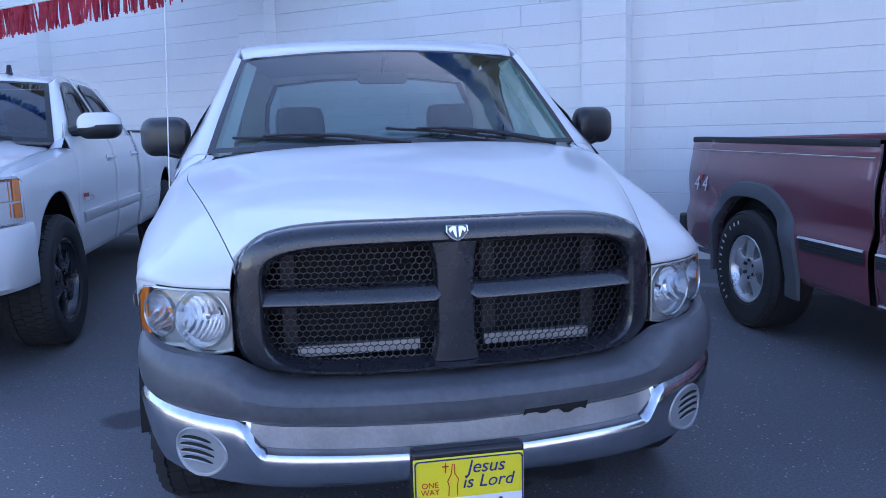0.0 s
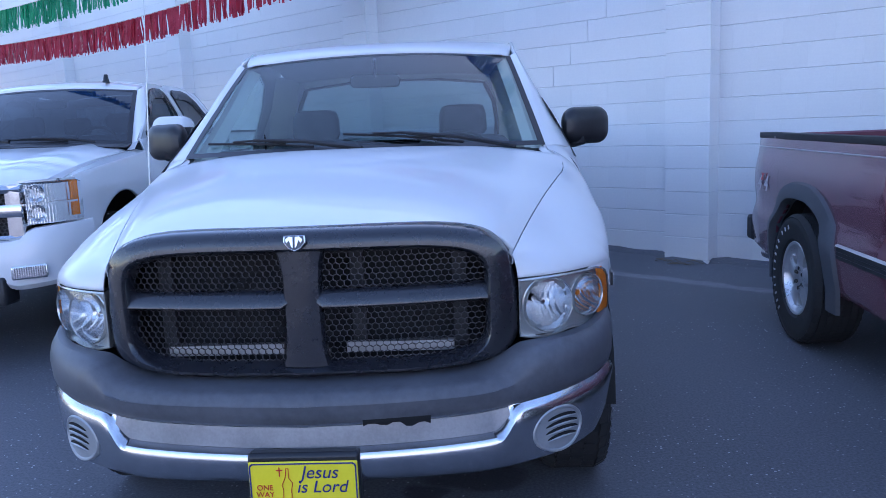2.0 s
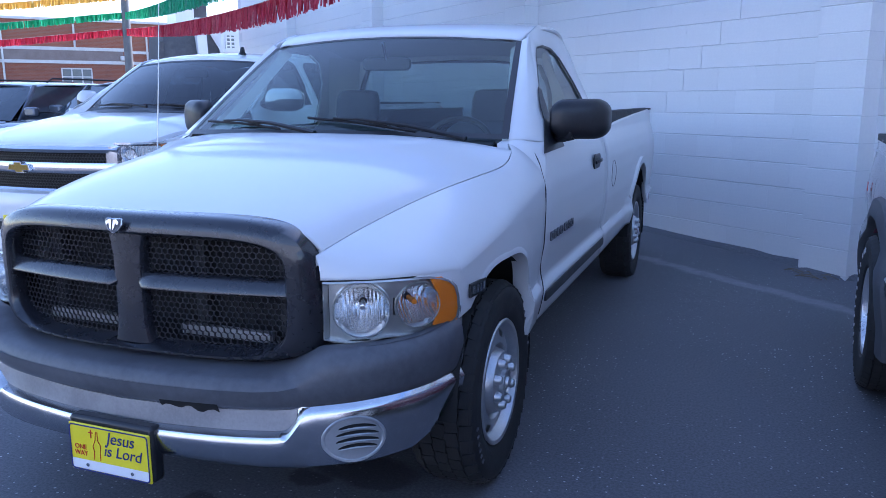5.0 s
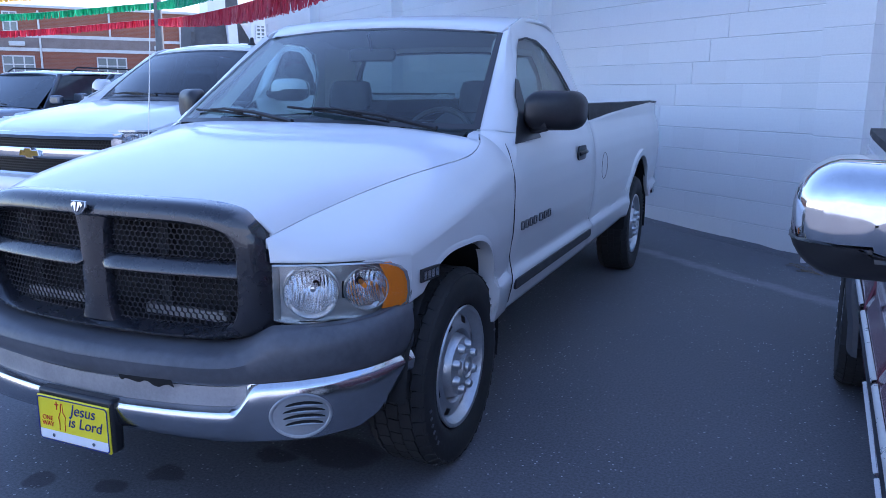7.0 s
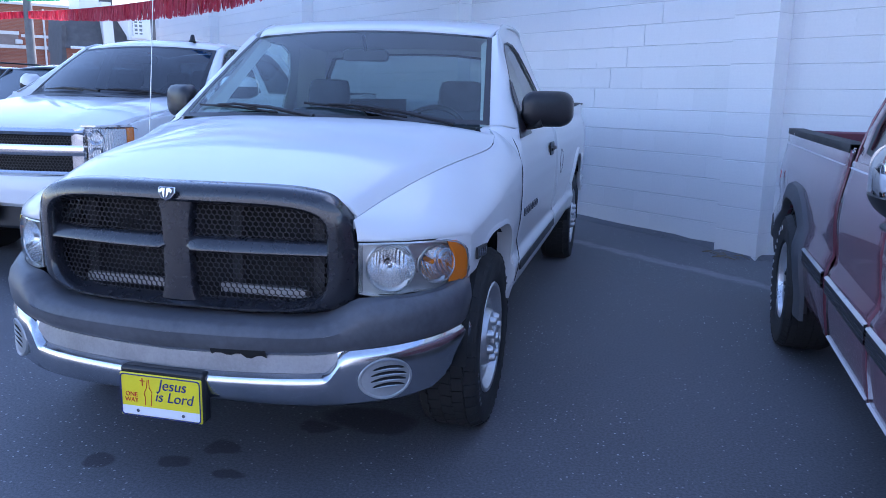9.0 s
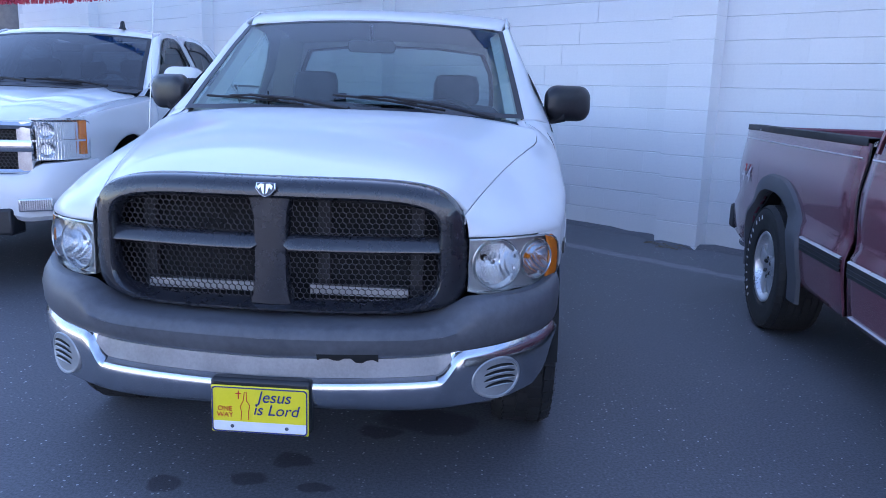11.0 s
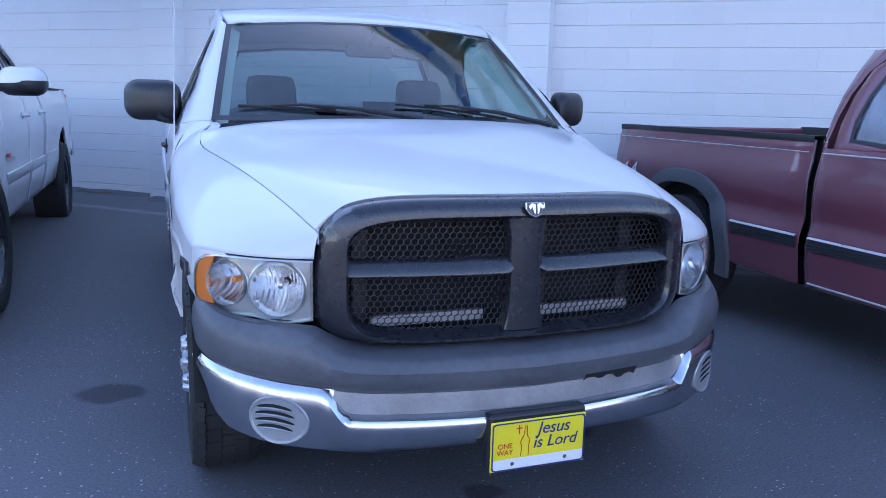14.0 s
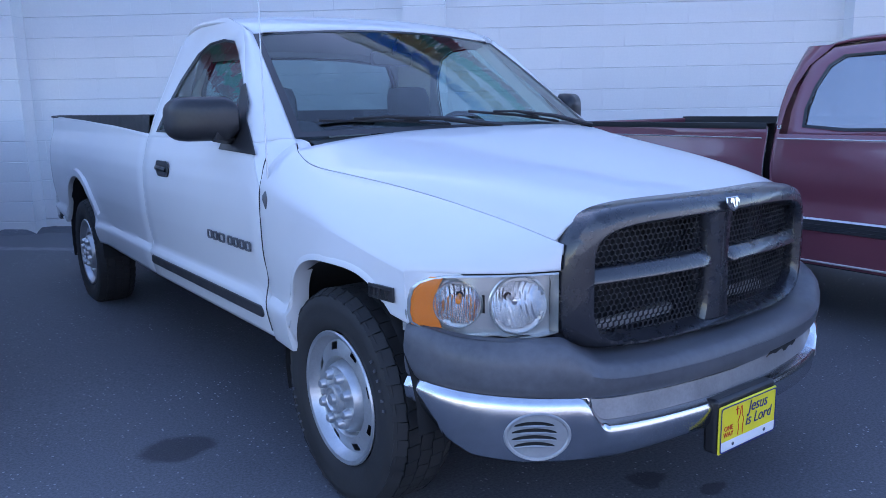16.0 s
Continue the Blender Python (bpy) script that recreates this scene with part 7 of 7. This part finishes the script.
def window_unit(parent, x, z, w, h, cols, rws, mat=STONE, depth=0.0):
    wn_ = part("window", boxmesh(x - w / 2, x + w / 2, depth - 0.02, depth + 0.019, z, z + h), GLASSB, parent, smooth=False)
    bm = bmesh.new()
    f = 0.07
    for x0, x1, z0, z1 in ((x - w / 2, x + w / 2, z, z + f), (x - w / 2, x + w / 2, z + h - f, z + h), (x - w / 2, x - w / 2 + f, z, z + h), (x + w / 2 - f, x + w / 2, z, z + h)):
        box(bm, x0, x1, depth - 0.04, depth + 0.09, z0, z1)
    part("frame", bm, mat, wn_, smooth=False)
    for c in range(1, cols):
        xx = x - w / 2 + w * c / cols
        part("mullion", boxmesh(xx - 0.035, xx + 0.035, depth - 0.03, depth + 0.09, z + f, z + h - f), mat, wn_, smooth=False)
    for c in range(1, rws):
        zz = z + h * c / rws
        part("glazing_bar", boxmesh(x - w / 2 + f, x + w / 2 - f, depth - 0.028, depth + 0.085, zz - 0.03, zz + 0.03), mat, wn_, smooth=False)
    part("sill", boxmesh(x - w / 2 - 0.1, x + w / 2 + 0.1, depth - 0.12, depth + 0.05, z - 0.1, z - 0.002), mat, wn_, smooth=False)


bld = thing("brick_building", "red brick building with pale stone bands across the street", "building", m=facing(50, 0))
part("wall", boxmesh(-26, 12, 0.02, 9, 0, 5.92), BRICK, bld, smooth=False)
part("stone_band", boxmesh(-26, 12, -0.06, 0.02, 3.50, 3.68), STONE, bld, smooth=False)
part("stone_band", boxmesh(-26, 5.2, -0.06, 0.02, 4.24, 4.42), STONE, bld, smooth=False)
part("stone_band", boxmesh(5.3, 12, -0.06, 0.02, 4.12, 4.28), STONE, bld, smooth=False)
part("render_band", boxmesh(-26, 5.15, -0.03, 0.02, 3.68, 4.24), GREYWALL, bld, smooth=False)
part("parapet", boxmesh(-26, 12, -0.10, 0.3, 5.86, 6.0), STONE, bld, smooth=False)
for x in (-16.6, -11.8, -7.0, -2.2, 2.6, 7.5):
    window_unit(bld, x, 2.28, 1.62, 0.98, 3, 2)
for x in (-12.1, -7.3, -2.45):
    window_unit(bld, x, 4.52, 0.75, 1.1, 2, 2)
for x, z0 in ((-1.05, 0.2), (2.6, 4.43), (6.48, 2.4)):
    part("downpipe", tubemesh([(x, -0.08, z0), (x, -0.08, 5.7)], 0.055, 8), STONE, bld)
for x, z, w_ in ((-2.2, 3.76, 0.8), (5.15, 3.72, 0.36)):
    part("wall_lamp", boxmesh(x - w_ / 2, x + w_ / 2, -0.25, 0.02, z, z + 0.26), STONE, bld, bevel=0.05)
for x in (0.2, 5.0):
    part("bricked_opening", ring_between([(x + u, -0.02, v) for u, v in ((-0.85, 2.0), (0.85, 2.0), (0.85, 3.2), (-0.85, 3.2))], [(x + u, -0.02, v) for u, v in ((-0.80, 2.05), (0.80, 2.05), (0.80, 3.15), (-0.80, 3.15))]), BRICK, bld, smooth=False, solid=0.05)

# house with a steep dark slope, a white corner board and a dormer
hs = thing("white_house", "brick house with dark grey shingled slope and white dormer", "house", m=facing(36, 7.4))
part("lower_wall", boxmesh(-2.15, 6.0, 0.0, 5.0, 0, 3.0), BRICK, hs, smooth=False)
bm = bmesh.new()
prism(bm, [(-2.2, -0.05, 3.0), (6.0, -0.05, 3.0), (6.0, 0.5, 4.62), (-2.0, 0.5, 4.62)], (0, 4.4, 0))
part("roof_slope", bm, SHINGLE, hs, smooth=False)
bm = bmesh.new()
prism(bm, [(-2.5, 0.02, 0.0), (-2.16, 0.02, 0.0), (-2.10, 0.02, 3.9), (-2.26, 0.02, 3.9)], (0, 3.0, 0))
part("side_wall", bm, SHINGLE, hs, smooth=False)
part("gutter", tubemesh([(-2.0, -0.14, 3.03), (6.0, -0.14, 3.03)], 0.06, 8), PLATEW, hs)
bm = bmesh.new()
prism(bm, [(-0.68, -0.20, 2.9), (-0.26, -0.20, 2.9), (-0.34, -0.20, 4.95), (-0.74, -0.20, 4.95)], (0, 0.9, 0))
part("corner_board", bm, PLATEW, hs, smooth=False)
dm = part("dormer", boxmesh(0.30, 1.22, -0.25, 1.4, 3.45, 4.72), PLATEW, hs, "white clapboard dormer", smooth=False)
bm = bmesh.new()
prism(bm, [(0.30, -0.25, 3.46), (0.30, -0.25, 4.35), (-0.06, 0.35, 4.35)], (-0.004, 0, 0))
part("dormer_cheek", bm, PLATEW, dm, smooth=False)
window_unit(dm, 0.70, 3.63, 0.46, 0.68, 2, 4, mat=PLATEW, depth=-0.27)
part("dormer_roof", boxmesh(0.20, 1.32, -0.35, 1.4, 4.72, 4.86), SHINGLE, dm, smooth=False)
part("upper_wall", boxmesh(-1.26, -0.47, 1.5, 4.0, 4.62, 6.0), PLATEW, hs, smooth=False)
part("upper_slope", boxmesh(-0.47, 0.12, 1.6, 4.0, 4.62, 6.35), SHINGLE, hs, smooth=False)
window_unit(hs, -1.55, 2.05, 0.75, 0.75, 2, 2, mat=PLATEW, depth=-0.03)


# parked cars beyond the white crew-cab
def passenger_car(name, label, m, paint, L, W, H, belt, hoodz, wsy, rails):
    """A closed car: lower body, hood, glasshouse, wheels."""
    T = thing(name, label, "car", m=m, group="cars parked along the wall")
    hw = W / 2
    def half(y):
        k = interp([(0, 0.80), (0.25, 0.93), (0.7, 0.99), (1.5, 1.0), (L - 0.8, 1.0), (L - 0.2, 0.95), (L, 0.86)], y)
        top = interp([(0, hoodz - 0.22), (0.12, hoodz - 0.08), (0.5, hoodz - 0.03), (wsy, hoodz), (wsy + 0.4, belt), (L - 0.15, belt), (L, belt - 0.2)], y)
        low = interp([(0, 0.36), (0.4, 0.26), (L - 0.4, 0.28), (L, 0.40)], y)
        pts = [(0, top), (hw * k * 0.6, top - 0.008), (hw * k * 0.86, top - 0.03), (hw * k * 0.95, top - 0.075), (hw * k * 0.99, top - 0.16), (hw * k, (top + low) / 2), (hw * k * 0.985, low + 0.15), (hw * k * 0.95, low)]
        h = [(x, y, z) for x, z in pts]
        return [(-x, yy, z) for x, yy, z in h[:0:-1]] + h
    ys = [0, 0.06, 0.15, 0.3, 0.5, 0.8, 1.1, wsy, wsy + 0.2, wsy + 0.4] + [wsy + 0.4 + (L - wsy - 0.55) * i / 8 for i in range(1, 9)] + [L - 0.08, L]
    bm = gridmesh([half(y) for y in ys])
    part("body", bm, paint, T)
    # glasshouse: pillars and roof as one shell with glass let in
    ry0, ry1 = wsy + 0.75, L - 0.55
    rw = hw * 0.76
    b0, b1 = wsy + 0.05, L - 0.12
    rr = [[(-rw * math.cos(math.pi * 0) * (1 - 2 * i / 10), y + (0.05 * (1 - (1 - 2 * i / 10) ** 2) * (-1 if y < ry0 + .1 else 0)), z - 0.05 * abs(1 - 2 * i / 10) ** 2.5) for i in range(11)] for y, z in ((ry0, H - 0.05), (ry0 + 0.2, H - 0.01), ((ry0 + ry1) / 2, H), (ry1 - 0.2, H - 0.02), (ry1, H - 0.07))]
    part("roof", gridmesh(rr), paint, T, solid=0.03)
    bw = hw * 0.93
    g = part("windscreen", gridmesh([[(u / 6 * (bw + (rw - bw) * v), b0 + (ry0 - b0) * v + 0.12 * (u / 6) ** 2 * (1 - v), hoodz + 0.01 + (H - 0.07 - hoodz) * v - 0.03 * (u / 6) ** 2) for u in range(-6, 7)] for v in (0, .25, .5, .75, 1)]), GLASSC, T)
    g.visible_shadow = False
    part("rear_glass", gridmesh([[(u / 6 * (bw + (rw - bw) * v), b1 + (ry1 - b1) * v, belt + (H - 0.09 - belt) * v) for u in range(-6, 7)] for v in (0, .5, 1)]), GLASSC, T)
    def side(s):
        post = [b0 + 0.28, b0 + 0.28 + (b1 - b0) * 0.34, b0 + 0.28 + (b1 - b0) * 0.62, b1]
        postt = [ry0, ry0 + (ry1 - ry0) * 0.36, ry0 + (ry1 - ry0) * 0.72, ry1]
        P0 = lambda t, y0, y1: (s * (bw + (rw - bw) * t), y0 + (y1 - y0) * t, belt - 0.03 + (H - 0.07 - belt + 0.03) * t)
        for i in range(3):
            part("side_glass", gridmesh([[P0(t, post[i] + 0.04, postt[i] + 0.03) for t in (0, .5, .96)], [P0(t, post[i + 1] - 0.04, postt[i + 1] - 0.03) for t in (0, .5, .96)]]), GLASSC, T)
        for i in range(4):
            part("pillar", gridmesh([[P0(t, post[i] - 0.05, postt[i] - 0.04) for t in (0, .5, 1)], [P0(t, post[i] + 0.05, postt[i] + 0.04) for t in (0, .5, 1)]]), paint if i in (0, 3) else BLACK, T, solid=0.03)
        if rails:
            part("roof_rail", tubemesh([(s * (rw - 0.05), ry0 + 0.25, H - 0.03), (s * (rw - 0.05), ry0 + 0.35, H + 0.032), (s * (rw - 0.05), ry1 - 0.35, H + 0.028), (s * (rw - 0.05), ry1 - 0.25, H - 0.03)], 0.012, 8), BLACK, T)
        part("mirror", boxmesh(s * (hw + 0.06) - 0.10, s * (hw + 0.06) + 0.10, b0 + 0.30, b0 + 0.40, belt + 0.02, belt + 0.15), paint, T, bevel=0.03)
        part("headlamp", boxmesh(s * hw * 0.70 - 0.16, s * hw * 0.70 + 0.16, 0.04, 0.16, hoodz - 0.30, hoodz - 0.14), REFLECT, T, bevel=0.02)
    both(side)
    for s in (0.45, -0.45):
        wiper(T, (s, b0 + 0.0, hoodz + 0.03), (s - 0.55, b0 + 0.06, hoodz + 0.05), (0, -0.01, 0.014))
    tm = to_mesh(tyre_mesh(0.35, 0.225, 0.22), "tyre")
    me = {"tread": to_mesh(tread_mesh(0.35, 0.225, 40, 2), "tread"), "tyre": tm, "spoke": (to_mesh(alloy_spoke(0.222, 0.2), "spoke"), 5), "rim": to_mesh(alloy_wheel(0.222, 0.2), "rim"), "rim_mat": ALLOY}
    for x in (hw - 0.11, -hw + 0.11):
        for y in (0.95, L - 1.0):
            make_wheel(T, me, x, y, 0.345, 1 if x > 0 else -1)


passenger_car("parked_car", "dark grey-blue car with tinted glass beside the white crew-cab", pose(-6.42, 5.3, 0.10), SILVERP, 4.6, 1.80, 1.58, 1.08, 1.08, 1.05, False)
passenger_car("parked_suv", "dark blue sport utility car with black roof rails", pose(-8.42, 4.8, 0.07), DARKBLUE, 4.9, 1.92, 1.60, 1.08, 1.07, 1.15, True)
passenger_car("parked_car", "dark car further along the row of parked cars", pose(-11.2, 5.6, 0.06), DARKBLUE, 4.7, 1.84, 1.50, 1.02, 1.02, 1.10, False)

# ---- concrete blocks of the wall, laid in running bond ----
BW, BZ0 = 0.4064, 0.04


def block_mesh(w, h, d=0.03):
    """Front face proud, edges eased."""
    e = 0.004
    bm = bmesh.new()
    back = [bm.verts.new((x, -d, z)) for x, z in ((0, 0), (w, 0), (w, h), (0, h))]
    mid = [bm.verts.new((x, -e, z)) for x, z in ((0, 0), (w, 0), (w, h), (0, h))]
    fr = [bm.verts.new((x, 0, z)) for x, z in ((e * .08, e), (w - e * .08, e), (w - e * .08, h - e), (e * .08, h - e))]
    for a, c in ((back, mid), (mid, fr)):
        for i in range(4):
            bm.faces.new((a[i], a[(i + 1) % 4], c[(i + 1) % 4], c[i]))
    bm.faces.new(fr)
    bmesh.ops.recalc_face_normals(bm, faces=bm.faces)
    me = bpy.data.meshes.new("block")
    bm.to_mesh(me)
    bm.free()
    me.materials.append(BLOCK)
    return me


CRACK = {k: -2.45 + 0.2032 * (k - 10) for k in range(4, 14)}
full, cracked = block_mesh(BW - 0.0003, COURSE - 0.005), block_mesh(BW - 0.009, COURSE - 0.005)
rnd = random.Random(11)
rest = []
near_count = 0
for k in range(-1, int(WALL_H / COURSE)):
    z = BZ0 + k * COURSE
    phase = (-2.45 + 0.2032 * (k % 2)) % BW
    n0 = int((S_LEFT - phase) / BW)
    for j in range(n0, int((S_RIGHT - phase) / BW)):
        s = j * BW + phase
        if any(q - 0.0 <= s + 0.02 and s + BW - 0.02 <= q + PIL_W for q in PIL):
            continue
        gap = k in CRACK and abs(s + BW - CRACK[k]) < 0.1
        tilt = rnd.uniform(-0.0004, 0.0004)
        m = wall_m(s, z, 0.001 + tilt)
        if near_count < 300 and -4.8 < s < 3.0 and -1 <= k < 13 and not (k < 0):
            ob = new("block", cracked if gap else full)
            ob.parent = wall
            ob.matrix_basis = m
            near_count += 1
        else:
            rest.append((m, (BW - 0.009 if gap else BW - 0.0003)))
# pilaster courses
pil_mesh = block_mesh(PIL_W, COURSE - 0.005, 0.21)
for q in PIL:
    for k in range(-1, int(WALL_H / COURSE)):
        ob = new("pilaster_block", pil_mesh)
        ob.parent = wall
        ob.matrix_basis = wall_m(q, BZ0 + k * COURSE, PIL_D + rnd.uniform(-0.0015, 0.0015))
    core = part("pilaster_core", boxmesh(q + 0.005, q + PIL_W - 0.005, -0.02, PIL_D - 0.005, -0.3, WALL_H, m=wall_m()), MORTAR, wall, smooth=False)
verts, faces = [], []
e, d, hh = 0.004, 0.03, COURSE - 0.005
for m, w in rest:
    o = len(verts)
    for pts, y in ((((0, 0), (w, 0), (w, hh), (0, hh)), -d), (((0, 0), (w, 0), (w, hh), (0, hh)), -e), (((e * .08, e), (w - e * .08, e), (w - e * .08, hh - e), (e * .08, hh - e)), 0)):
        verts += [tuple(m @ Vector((x, y, zz))) for x, zz in pts]
    for r in (0, 4):
        for i in range(4):
            faces.append((o + r + i, o + r + (i + 1) % 4, o + r + 4 + (i + 1) % 4, o + r + 4 + i))
    faces.append((o + 8, o + 9, o + 10, o + 11))
me = bpy.data.meshes.new("blockwork")
me.from_pydata(verts, [], faces)
ob = part("blockwork", me, BLOCK, wall, smooth=False)
tagged(ob, kind="stuff")
tagged(part("wall_coping", boxmesh(S_LEFT - 0.03, S_RIGHT + 0.03, -0.25, 0.05, WALL_H, WALL_H + 0.12, m=wall_m()), STONE, smooth=False), "pale coping along the top of the block wall", "coping", kind="structure")
# return of the wall, out of sight behind
tagged(part("wall_return", boxmesh(S_LEFT, S_LEFT + 0.25, -9.0, -0.2, -0.3, WALL_H, m=wall_m()), MORTAR, smooth=False), "plain white end wall of the block building", "wall", kind="structure")
